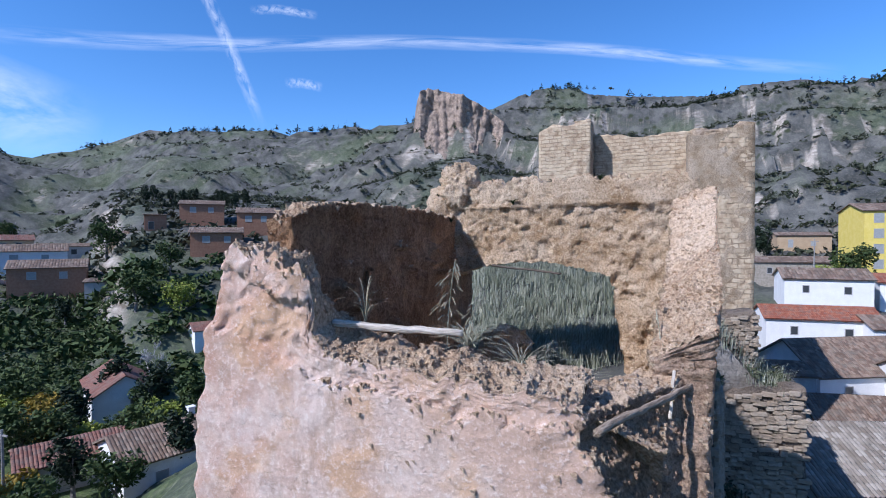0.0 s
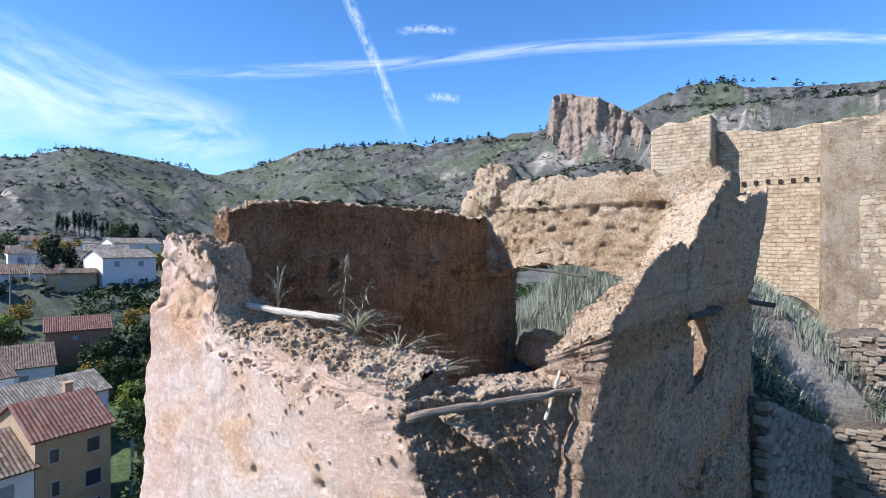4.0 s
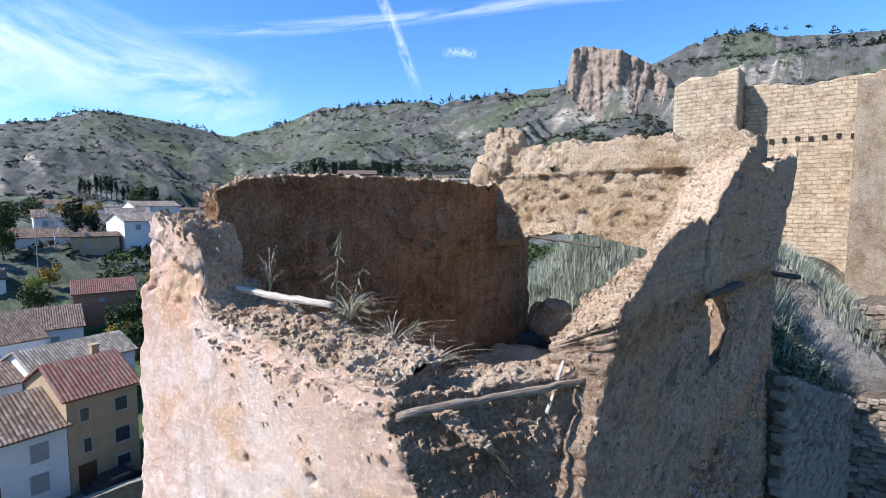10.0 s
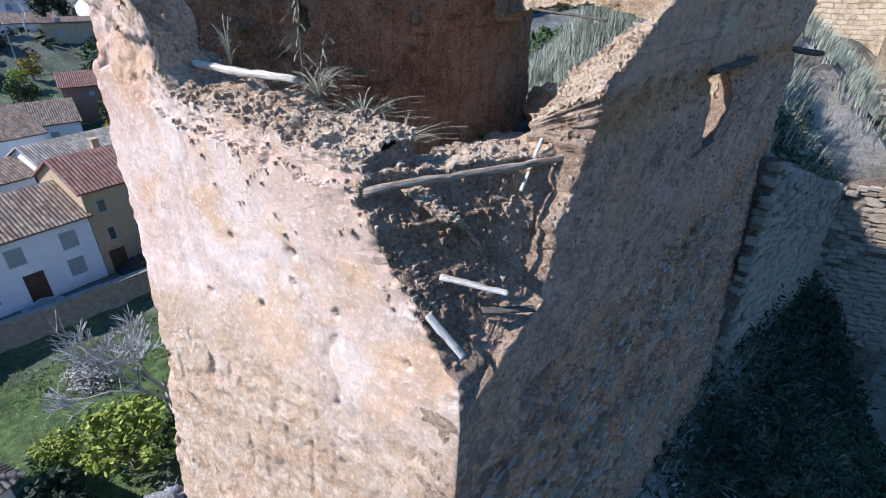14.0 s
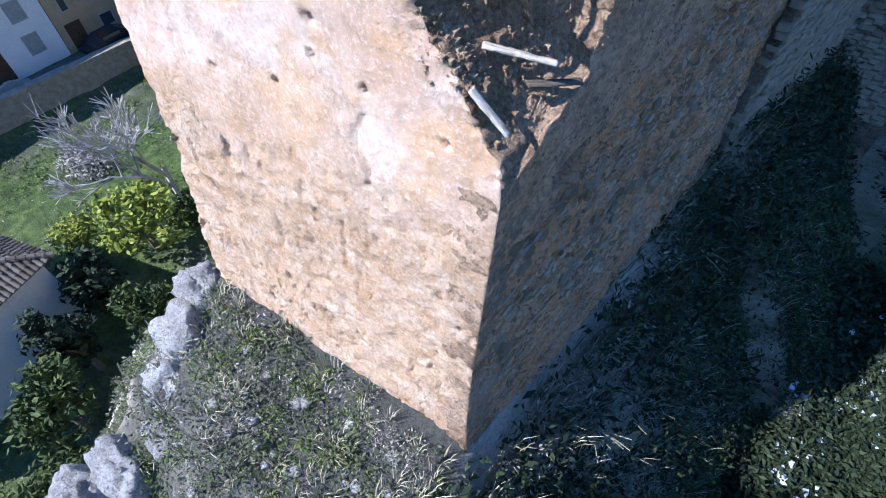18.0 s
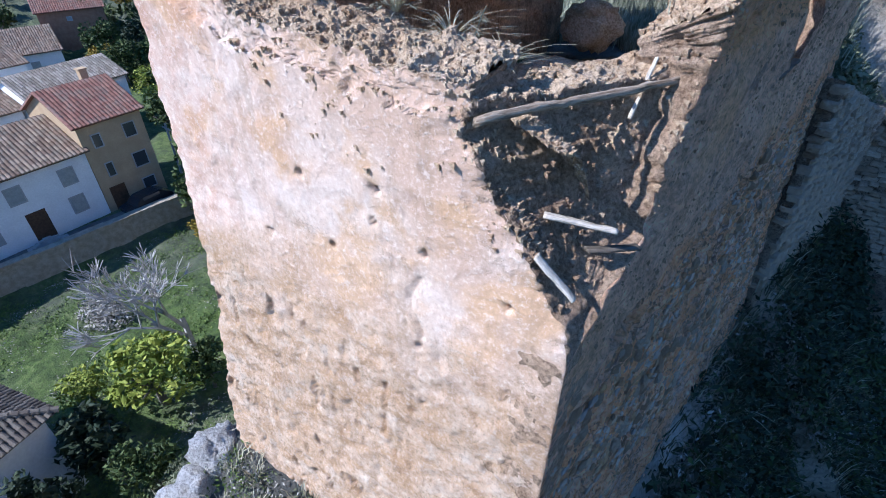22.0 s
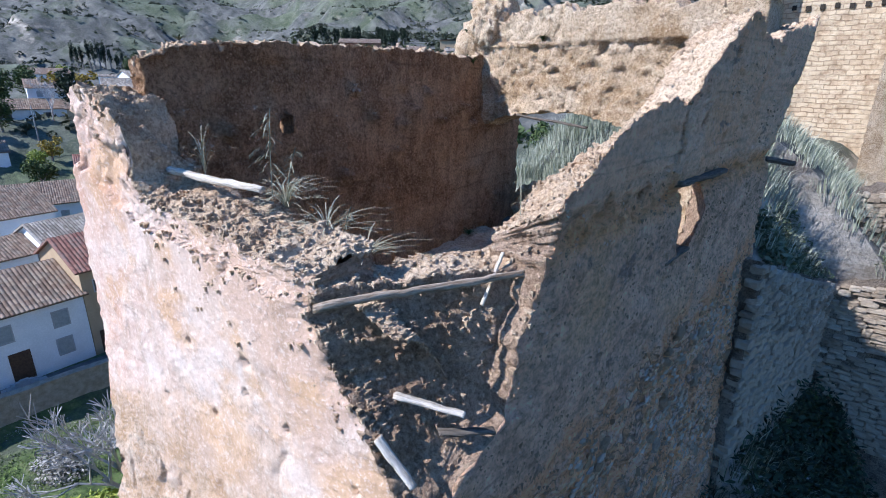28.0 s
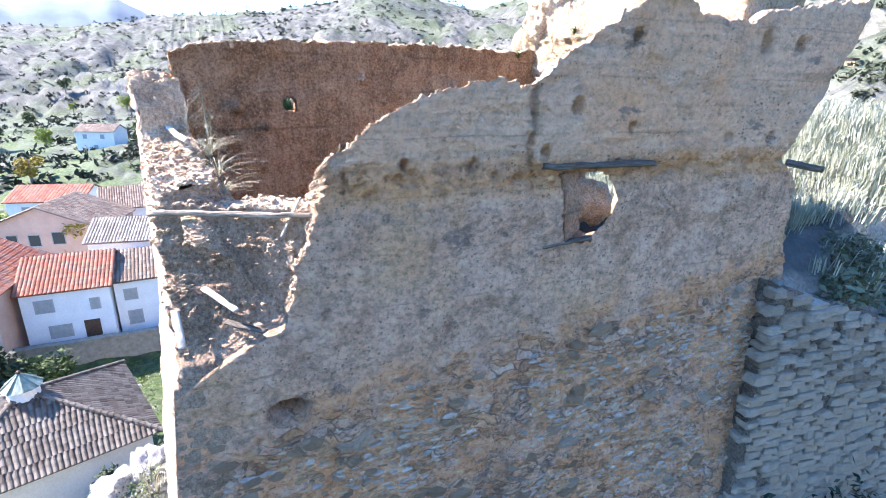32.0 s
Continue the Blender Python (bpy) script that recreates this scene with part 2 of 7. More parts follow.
def side_material():
    """Shaded side: beige lifts above, an ochre seam, grey gravelly render in the middle, rubble and brown earth below."""
    m, nt, bs = material("rendered_earth", 0.95)
    v = where(nt)
    z, y = axis(nt, v, 2), axis(nt, v, 1)
    big = noisy(nt, v, 0.5, 4, 0.6, 0.3)
    med = noisy(nt, v, 2.2, 6, 0.62)
    flat = noisy(nt, stretch(nt, v, 1.0, 1.0, 3.0), 1.3, 8, 0.68, 0.5)
    fine = noisy(nt, v, 14.0, 8, 0.75)
    wob = calc(nt, "SUBTRACT", noisy(nt, v, 0.7, 6, 0.65), 0.5)
    lifts = noisy(nt, stretch(nt, v, 0.12, 0.12, 1.5), 1.6, 3, 0.6)
    upper = ramp(nt, lifts, [(0.25, (0.52, 0.36, 0.24)), (0.45, (0.76, 0.53, 0.35)), (0.6, (0.64, 0.46, 0.31)), (0.8, (0.82, 0.60, 0.41))])
    upper = mix(nt, calc(nt, "MULTIPLY", ramp(nt, big, [(0.5, 0.0), (0.7, 1.0)]), 0.6), upper, (0.72, 0.43, 0.23))
    grey = ramp(nt, med, [(0.2, (0.46, 0.31, 0.21)), (0.5, (0.66, 0.475, 0.33)), (0.8, (0.80, 0.60, 0.44))])
    grey = mix(nt, calc(nt, "MULTIPLY", ramp(nt, big, [(0.55, 0.0), (0.7, 1.0)]), 0.75), grey, (0.66, 0.46, 0.27))
    lower = ramp(nt, flat, [(0.2, (0.22, 0.135, 0.085)), (0.38, (0.62, 0.35, 0.18)), (0.52, (0.86, 0.55, 0.33)), (0.66, (0.76, 0.55, 0.39)), (0.85, (0.88, 0.70, 0.53))])
    hue = noisy(nt, stretch(nt, v, 1.0, 1.0, 1.7), 0.8, 5, 0.62)
    lower = mix(nt, calc(nt, "MULTIPLY", ramp(nt, hue, [(0.50, 0.0), (0.60, 1.0)]), 0.75), lower, (0.80, 0.45, 0.23))
    lower = mix(nt, calc(nt, "MULTIPLY", ramp(nt, hue, [(0.28, 1.0), (0.38, 0.0)]), 0.55), lower, (0.52, 0.43, 0.38))
    warp = nt.nodes.new("ShaderNodeVectorMath")
    warp.operation = "MULTIPLY_ADD"
    wn_ = nt.nodes.new("ShaderNodeTexNoise")
    wn_.inputs["Scale"].default_value, wn_.inputs["Detail"].default_value = 2.0, 3
    nt.links.new(v, wn_.inputs["Vector"])
    nt.links.new(wn_.outputs["Color"], warp.inputs[0])
    warp.inputs[1].default_value = (0.5, 0.5, 0.5)
    nt.links.new(v, warp.inputs[2])
    sv = stretch(nt, warp.outputs[0], 1.0, 1.0, 2.2)
    cell = nt.nodes.new("ShaderNodeTexVoronoi")
    cell.inputs["Scale"].default_value = 2.8
    nt.links.new(sv, cell.inputs["Vector"])
    blockc = ramp(nt, axis(nt, cell.outputs["Color"], 0), [(0.0, (0.34, 0.22, 0.14)), (0.25, (0.78, 0.47, 0.25)), (0.45, (0.62, 0.48, 0.38)), (0.65, (0.82, 0.58, 0.39)), (0.85, (0.48, 0.41, 0.37)), (1.0, (0.85, 0.71, 0.58))])
    joint = ramp(nt, cells(nt, sv, 2.8, "DISTANCE_TO_EDGE"), [(0.0, 1.0), (0.10, 0.0)])
    shown = ramp(nt, noisy(nt, v, 0.9, 5, 0.65), [(0.42, 0.0), (0.62, 1.0)])
    lower = mix(nt, calc(nt, "MULTIPLY", shown, 0.65), lower, blockc)
    seam = calc(nt, "MULTIPLY", joint, shown)
    lower = mix(nt, calc(nt, "MULTIPLY", seam, 0.75), lower, (0.14, 0.09, 0.06))
    zz = calc(nt, "ADD", calc(nt, "ADD", z, calc(nt, "MULTIPLY", wob, 1.6)), calc(nt, "MULTIPLY", calc(nt, "SUBTRACT", y, 8.0), -0.15))
    low = ramp(nt, calc(nt, "SUBTRACT", zz, 6.6), [(0.3, 0.0), (0.5, 1.0)])
    high = ramp(nt, calc(nt, "SUBTRACT", calc(nt, "ADD", z, calc(nt, "MULTIPLY", wob, 0.4)), 10.2), [(0.5, 0.0), (0.62, 1.0)])
    col = mix(nt, low, lower, grey)
    col = mix(nt, high, col, upper)
    band = ramp(nt, calc(nt, "ABSOLUTE", calc(nt, "SUBTRACT", calc(nt, "ADD", z, calc(nt, "MULTIPLY", wob, 0.5)), 10.5)), [(0.12, 1.0), (0.36, 0.0)])
    col = mix(nt, calc(nt, "MULTIPLY", band, ramp(nt, med, [(0.3, 0.5), (0.6, 1.0)])), col, (0.74, 0.44, 0.22))
    rim = calc(nt, "MULTIPLY", ramp(nt, calc(nt, "ABSOLUTE", calc(nt, "SUBTRACT", zz, 7.0)), [(0.1, 1.0), (0.42, 0.0)]), ramp(nt, noisy(nt, v, 0.8, 4), [(0.45, 0.0), (0.6, 1.0)]))
    col = mix(nt, calc(nt, "MULTIPLY", rim, 0.8), col, (0.80, 0.46, 0.24))
    patch = calc(nt, "MULTIPLY", ramp(nt, noisy(nt, stretch(nt, v, 1, 1, 1.8), 0.9, 7, 0.7), [(0.66, 0.0), (0.74, 1.0)]), 0.7)
    col = mix(nt, patch, col, (0.19, 0.155, 0.14))
    peb = calc(nt, "MULTIPLY", ramp(nt, cells(nt, v, 10.0), [(0.16, 1.0), (0.28, 0.0)]), ramp(nt, noisy(nt, v, 2.0, 4), [(0.5, 0.0), (0.65, 1.0)]))
    col = mix(nt, calc(nt, "MULTIPLY", peb, 0.6), col, (0.72, 0.62, 0.53))
    grain = calc(nt, "SUBTRACT", 1.0, calc(nt, "MULTIPLY", high, 0.35))
    clod = noisy(nt, stretch(nt, v, 1.0, 1.0, 1.5), 6.5, 6, 0.7)
    col = mix(nt, grain, col, ramp(nt, clod, [(0.28, (0.74, 0.70, 0.66)), (0.5, 1.0), (0.72, (1.22, 1.2, 1.18))]), "MULTIPLY")
    col = mix(nt, grain, col, ramp(nt, fine, [(0.25, (0.56, 0.52, 0.48)), (0.44, 0.96), (0.6, 1.04), (0.74, (1.35, 1.33, 1.31))]), "MULTIPLY")
    lift = calc(nt, "PINGPONG", calc(nt, "ADD", z, calc(nt, "MULTIPLY", wob, 0.10)), 0.43)
    line = calc(nt, "MULTIPLY", calc(nt, "MULTIPLY", ramp(nt, lift, [(0.0, 1.0), (0.025, 0.0)]), low), ramp(nt, med, [(0.4, 0.0), (0.55, 1.0)]))
    col = mix(nt, calc(nt, "MULTIPLY", line, 0.4), col, (0.24, 0.15, 0.10))
    col = mix(nt, 1.0, col, (1.34, 1.22, 1.18), "MULTIPLY")
    paint(nt, bs, col)
    soft = calc(nt, "SUBTRACT", 1.0, low)
    h = calc(nt, "ADD", calc(nt, "MULTIPLY", med, 0.5), calc(nt, "MULTIPLY", calc(nt, "MULTIPLY", fine, 0.8), grain))
    h = calc(nt, "ADD", h, calc(nt, "MULTIPLY", calc(nt, "MULTIPLY", flat, 2.2), soft))
    h = calc(nt, "ADD", h, calc(nt, "MULTIPLY", peb, 0.4))
    h = calc(nt, "SUBTRACT", h, calc(nt, "MULTIPLY", calc(nt, "MULTIPLY", seam, soft), 0.8))
    relief(nt, bs, calc(nt, "ADD", h, calc(nt, "MULTIPLY", clod, 0.7)), 0.15, 1.0)
    return m


FRONT = front_material()
SIDE = side_material()
# raw earth twice: INNER painted dark for shaded faces, BACK pale for sunlit ones
INNER = earth_material("shaded_raw_earth", (0.70, 0.44, 0.26), (0.52, 0.285, 0.145), (0.27, 0.14, 0.07), 0.42, 1.0, 0.6, 0.14)
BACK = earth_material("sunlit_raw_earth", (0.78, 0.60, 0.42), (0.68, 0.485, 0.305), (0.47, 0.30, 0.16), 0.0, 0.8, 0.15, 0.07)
CORE = earth_material("broken_earth_core", (0.66, 0.47, 0.33), (0.49, 0.325, 0.21), (0.28, 0.18, 0.115), 0.0, 1.0, 0.4, 0.07)
RUBBLE = earth_material("earth_rubble", (0.70, 0.53, 0.37), (0.59, 0.415, 0.265), (0.43, 0.275, 0.165), 0.0, 1.0, 0.1, 0.035)



# ---- building helpers ----
def part(name, bm, mat, parent=None, label=""):
    """Links a bmesh as one mesh object under parent."""
    me = bpy.data.meshes.new(name)
    bm.to_mesh(me)
    bm.free()
    return part_mesh(name, me, mat, parent, label)


def part_mesh(name, me, mat, parent=None, label=""):
    for mm in (mat if isinstance(mat, (list, tuple)) else [mat]):
        me.materials.append(mm)
    ob = new(name, me)
    if parent is not None:
        ob.parent = parent
    if label:
        ob["label"] = label
    return ob


def mesh_from(name, verts, faces, smooth=False, mats=None):
    me = bpy.data.meshes.new(name)
    me.from_pydata([tuple(map(float, v)) for v in verts], [], faces)
    if mats is not None:
        me.polygons.foreach_set("material_index", mats)
    if smooth:
        me.polygons.foreach_set("use_smooth", [True] * len(me.polygons))
    me.update()
    return me


def thing(name, loc=(0, 0, 0), rz=0.0):
    ob = new(name)
    ob.empty_display_size = 0.2
    ob.matrix_world = pose(*loc, 0, 0, rz)
    return ob


def fbm(x, y, z, octs=4):
    return noise.fractal(Vector((x, y, z)), 0.55, 2.1, octs) * 0.8


def box(bm, x0, x1, y0, y1, z0, z1, m=None):
    v = [bm.verts.new((x, y, z)) for x in (x0, x1) for y in (y0, y1) for z in (z0, z1)]
    if m is not None:
        for q in v:
            q.co = m @ q.co
    for f in ((0, 1, 3, 2), (4, 6, 7, 5), (0, 4, 5, 1), (2, 3, 7, 6), (0, 2, 6, 4), (1, 5, 7, 3)):
        bm.faces.new([v[i] for i in f])


def lerp_list(pts, x):
    """Straight lines between the given points (a, b), held level past both ends."""
    if x <= pts[0][0]:
        return float(pts[0][1])
    for (a, b), (c, d) in zip(pts, pts[1:]):
        if x <= c:
            return b + (d - b) * (x - a) / (c - a)
    return float(pts[-1][1])


def slab(name, u0, u1, step, at, top, bottom, thick, rough, mat, hole=None, top_in=None, nt=8, notch=None, mats=None, parent=None, label=""):
    """A weathered wall. at(u, z, side) gives x, y of the outer (0) or inner (1) face; top and bottom heights follow u;
    hole(u, z) is negative inside an opening; rough(u, z, side) pushes the face in (+)."""
    nu = max(2, int((u1 - u0) / step))
    hmax = max(top(u0 + (u1 - u0) * k / 40) - bottom(u0 + (u1 - u0) * k / 40) for k in range(41))
    nz = max(2, int(hmax / step))
    verts, faces, mi = [], [], []
    # courses run level up to the lowest point of the crest; above it they follow the broken outline
    crest = [top(u0 + (u1 - u0) * k / nu) for k in range(nu + 1)]
    if top_in:
        crest += [top_in(u0 + (u1 - u0) * k / nu) for k in range(nu + 1)]
    zl = min(crest) - 0.12
    nl = max(1, min(nz - 3, int(nz * (zl - bottom(u0)) / hmax)))

    def level(zb, zt, j):
        return zb + (zl - zb) * j / nl if j <= nl else zl + (zt - zl) * (j - nl) / (nz - nl)

    nv = 2 * (nz + 1) + nt - 1
    keep = np.ones((nu + 1, nz + 1), bool)
    for i in range(nu + 1):
        u = u0 + (u1 - u0) * i / nu
        zt, zb = top(u), bottom(u)
        zi = top_in(u) if top_in else zt
        for j in range(nv):
            if j <= nz:
                side, z = 0, level(zb, zt, j)
            elif j >= nz + nt:
                side, z = 1, level(zb, zi, nv - 1 - j)
            else:
                side, w = 2, (j - nz) / nt
            if side < 2:
                uu, zz = u, z
                if hole:
                    d = hole(u, z)
                    if abs(d) < step * 0.8:
                        e = 0.02
                        gx, gz = (hole(u + e, z) - d) / e, (hole(u, z + e) - d) / e
                        g = math.hypot(gx, gz) + 1e-6
                        uu, zz = u - d * gx / g, z - d * gz / g
                    if side == 0:
                        keep[i, j] = d > -step * 0.45
                x, y, nx, ny = at(uu, zz, side)
                r = rough(uu, zz, side)
                verts.append((x - nx * r, y - ny * r, zz))
            else:
                xo, yo, nx, ny = at(u, zt, 0)
                xi, yi, _, _ = at(u, zi, 1)
                ro, ri = rough(u, zt, 0), rough(u, zi, 1)
                xo, yo, xi, yi = xo - nx * ro, yo - ny * ro, xi + nx * ri, yi + ny * ri
                hump = fbm(u * 2.3, w * 2.5, 7.7) * 0.09 + fbm(u * 6, w * 8.0, 1.7) * 0.06
                s = math.sin(math.pi * w)
                verts.append((xo + (xi - xo) * w, yo + (yi - yo) * w, zt + (zi - zt) * w + hump * (0.5 + s)))
    def vid(i, j):
        return i * nv + j
    for i in range(nu):
        for j in range(nv - 1):
            side = 0 if j < nz else (1 if j >= nz + nt else 2)
            if side < 2 and hole:
                a = j if side == 0 else nv - 1 - j
                b = j + 1 if side == 0 else nv - 2 - j
                if not (keep[i, a] and keep[i + 1, a] and keep[i, b] and keep[i + 1, b]):
                    continue
            faces.append((vid(i, j), vid(i + 1, j), vid(i + 1, j + 1), vid(i, j + 1)))
            mi.append(side)
    if hole:
        def gone(i, j):
            return 0 <= i < nu and 0 <= j < nz and not (keep[i, j] and keep[i + 1, j] and keep[i, j + 1] and keep[i + 1, j + 1])
        for i in range(nu):
            for j in range(nz):
                if not gone(i, j):
                    continue
                for (di, dj, a, b) in ((-1, 0, (i, j), (i, j + 1)), (1, 0, (i + 1, j + 1), (i + 1, j)), (0, -1, (i + 1, j), (i, j)), (0, 1, (i, j + 1), (i + 1, j + 1))):
                    if not gone(i + di, j + dj):
                        pa, pb = verts[vid(*a)], verts[vid(*b)]
                        qa, qb = verts[vid(a[0], nv - 1 - a[1])], verts[vid(b[0], nv - 1 - b[1])]
                        rows = [(vid(*a), vid(*b))]
                        for s in range(1, 4):
                            w = s / 4
                            k = len(verts)
                            for p, q in ((pa, qa), (pb, qb)):
                                j1 = fbm(p[0] * 2 + p[1] * 3, p[2] * 4, w * 2) * 0.07 * math.sin(math.pi * w)
                                verts.append((p[0] + (q[0] - p[0]) * w + j1, p[1] + (q[1] - p[1]) * w, p[2] + (q[2] - p[2]) * w + j1))
                            rows.append((k, k + 1))
                        rows.append((vid(a[0], nv - 1 - a[1]), vid(b[0], nv - 1 - b[1])))
                        for r in range(4):
                            faces.append((rows[r][0], rows[r][1], rows[r + 1][1], rows[r + 1][0]))
                            mi.append(3)
    # the broken ends, lumpy from face to face
    nc = 9
    for i in (0, nu):
        grid = []
        for j in range(nz + 1):
            p, q = verts[vid(i, j)], verts[vid(i, nv - 1 - j)]
            row = [vid(i, j)]
            for k in range(1, nc):
                w = k / nc
                x, y, z = (p[m] + (q[m] - p[m]) * w for m in range(3))
                g = math.sin(math.pi * w) ** 0.5
                d = (fbm(x * 2.2, y * 2.2, z * 2.2, 3) * 0.10 + fbm(x * 7, y * 7, z * 7 + 4, 3) * 0.07) * g
                row.append(len(verts))
                verts.append((x + 0.3 * d, y + d, z + 0.3 * d * (1 if j < nz else 0)))
            row.append(vid(i, nv - 1 - j))
            grid.append(row)
        for j in range(nz):
            for k in range(nc):
                f = (grid[j][k], grid[j + 1][k], grid[j + 1][k + 1], grid[j][k + 1])
                faces.append(f if i == 0 else f[::-1])
                mi.append(3)
    me = mesh_from(name, verts, faces, True, [min(k, (len(mat) if isinstance(mat, list) else 1) - 1) for k in mi])
    return part_mesh(name, me, mat, parent, label)


# ---- the tower ----
tower = tagged(thing("ruined_tower"), "roofless ruined square tower of pale rammed earth with broken corners", "tower")


def front_y(x, z):
    return float(np.interp(z, [-4, 2, 8, 14], [5.05, 5.05, 5.7, 5.7])) + 0.1 * (x + 1.9)


def side_x(y, z):
    return 0.64 + 0.062 * (y - 8.1) + float(np.interp(z, [-4, 0, 4, 9, 13.5], [0.42, 0.36, 0.12, 0.0, 0.27]))


def wear(x, y, z, s=1.0):
    return s * (fbm(x * 1.1, y * 1.1, z * 1.1, 3) * 0.05 + fbm(x * 4, y * 4, z * 4, 4) * 0.04)


def crumb(a, b, c):
    """Lumps and pits of broken earth."""
    return fbm(a * 1.9, b * 1.9, c, 3) * 0.08 + fbm(a * 6, b * 6, c + 5, 4) * 0.075 + max(0.0, fbm(a * 4, b * 4, c + 9, 3)) * 0.06


def edge_x(z):
    return float(np.interp(z, [0, 2, 5, 8, 10.5, 12], [-6.3, -6.15, -5.88, -5.95, -5.75, -5.4])) + fbm(2.0, 1.0, z * 1.3, 4) * 0.10


def corner_y(z):
    return front_y(0.6, z)


# the corner that has fallen: where the front and the side skins end, by height
def skin_end_x(z):
    full = side_x(corner_y(z), z)
    return min(full, lerp_list([(7.6, full), (7.95, 0.48), (8.4, 0.12), (8.9, -0.2), (9.35, -0.55), (9.7, -0.82), (12, -0.9)], z) + fbm(0.5, 3.0, z * 2.2, 4) * 0.18 * (1 if z > 7.8 else 0))


def skin_end_y(z):
    full = corner_y(z)
    return max(full, lerp_list([(7.6, full), (8.0, 6.5), (8.5, 7.5), (9.2, 7.72), (9.8, 7.95), (10.6, 8.15), (12, 8.5)], z) + fbm(7.5, 3.0, z * 2.2, 4) * 0.16 * (1 if z > 7.9 else 0))


PUTLOGS = [(-1.95, 9.0), (-3.17, 8.9), (-4.02, 7.76), (-2.02, 8.54), (-1.3, 8.34), (-0.20, 8.05), (-1.26, 5.94), (0.29, 2.62), (-2.07, 3.95), (-2.79, 7.94)]
U0, U1 = -5.95, 0.75


def front_pos(u, z):
    w = (u - U0) / (U1 - U0)
    x0, x1 = edge_x(z), skin_end_x(z)
    return x0 + (x1 - x0) * w


def front_at(u, z, side):
    x = front_pos(u, z)
    return x, front_y(x, z) + (0.95 if side else 0.0), 0.1, -0.995


def front_rough(u, z, side):
    x = front_pos(u, z)
    if side:
        return wear(x, 3.3, z, 1.5) + crumb(x, z, 3.0) * 0.6
    r = wear(x, 0, z, 0.5 if z > 6.8 else 1.0)
    if z < 7.2:
        k = blend(7.2, 6.2, z)
        r += k * (max(0, fbm(x * 0.9, z * 1.6, 5.0)) * 0.08 + fbm(x * 3.0, z * 4.5, 1.0) * 0.012)
        pit = fbm(x * 7.5, z * 1.5, 12.0, 2) + 0.3 * fbm(x * 1.1, z * 1.1, 17.0, 2)
        r += k * min(0.16, max(0, pit - 0.47) * 2.2)
        hollow = fbm(x * 2.6, z * 3.2, 23.0, 3)
        r += k * min(0.03, max(0, hollow - 0.34) * 0.4)
    for px, pz in PUTLOGS:
        d = math.hypot(x - px, z - pz)
        if d < 0.062:
            r += 0.16 * min(1.0, (0.062 - d) / 0.03)
    dc = abs(x + 1.42 + 0.10 * math.sin(z * 6)) if 6.9 < z < 8.0 else 9
    if dc < 0.06:
        r += (0.06 - dc) / 0.06 * 0.14 * (0.4 + max(0.0, fbm(x * 5, z * 5, 31.0, 3)) * 2)
    # plaster lost under the rim and round the corner stump
    lip = lerp_list([(-6.2, 11.05), (-5.3, 10.95), (-4.6, 10.6), (-3.9, 10.35), (-3.2, 10.3), (-2.2, 10.15), (-0.9, 10.0), (0.8, 9.9)], x) + fbm(x * 2.5, 1.0, 2.0, 4) * 0.16
    if z > lip:
        r += 0.07 + crumb(x, z, 1.0) * (0.55 if x < -4.0 else 0.4)
        if z > lip + 0.8 and x < -4.2:
            r -= 0.06
    end = skin_end_x(z) - x
    if z < 7.9:
        r *= blend(0.0, 0.22, end) + (0.35 if fbm(1.0, 2.0, z * 2.6, 3) > 0.1 else 0.0) * (1 - blend(0.0, 0.22, end))
    if z > 7.8 and end < 0.35:
        r += (1 - end / 0.35) * (0.08 + crumb(x, z, 7.0) * 0.8)
    return r


FRONT_TOP = [(-6.2, 11.7), (-5.85, 12.05), (-5.5, 12.05), (-4.8, 11.95), (-4.4, 11.8), (-4.26, 11.6), (-4.12, 11.0), (-3.95, 10.75), (-3.6, 10.62), (-2.2, 10.48), (-0.8, 10.3), (0.0, 10.2), (0.9, 10.15)]


def blend(a, b, x):
    t = min(1.0, max(0.0, (x - a) / (b - a)))
    return t * t * (3 - 2 * t)


def rag(u, s, a):
    return fbm(u * s, 4.2, 9.1, 4) * a


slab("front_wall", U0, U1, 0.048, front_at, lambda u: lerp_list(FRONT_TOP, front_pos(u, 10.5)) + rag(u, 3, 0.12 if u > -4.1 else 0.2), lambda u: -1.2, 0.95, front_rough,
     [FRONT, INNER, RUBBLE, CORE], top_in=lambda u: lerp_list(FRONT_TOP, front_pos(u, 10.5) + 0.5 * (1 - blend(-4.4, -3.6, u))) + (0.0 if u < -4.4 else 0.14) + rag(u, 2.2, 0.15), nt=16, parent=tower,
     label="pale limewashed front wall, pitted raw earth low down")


def core_at(u, z, side):
    """The hollow behind the fallen corner: it runs back from the front skin and turns out to the broken end of the side wall."""
    ax, by = skin_end_x(z) - 0.02, skin_end_y(z) + 0.02
    gape = blend(7.9, 8.9, z)
    a = Vector((ax, front_y(ax, z) + 0.10))
    b = Vector((side_x(by, z) - 0.10 - 0.28 * gape, by))
    n = Vector(((b - a).y, -(b - a).x))
    n = n.normalized() if n.length > 0.2 else Vector((0.8, -0.6))
    p = a + (b - a) * u - n * (0.09 * gape * math.sin(math.pi * u))
    if side:
        p = p - n * 0.7
    return p.x, p.y, n.x, n.y


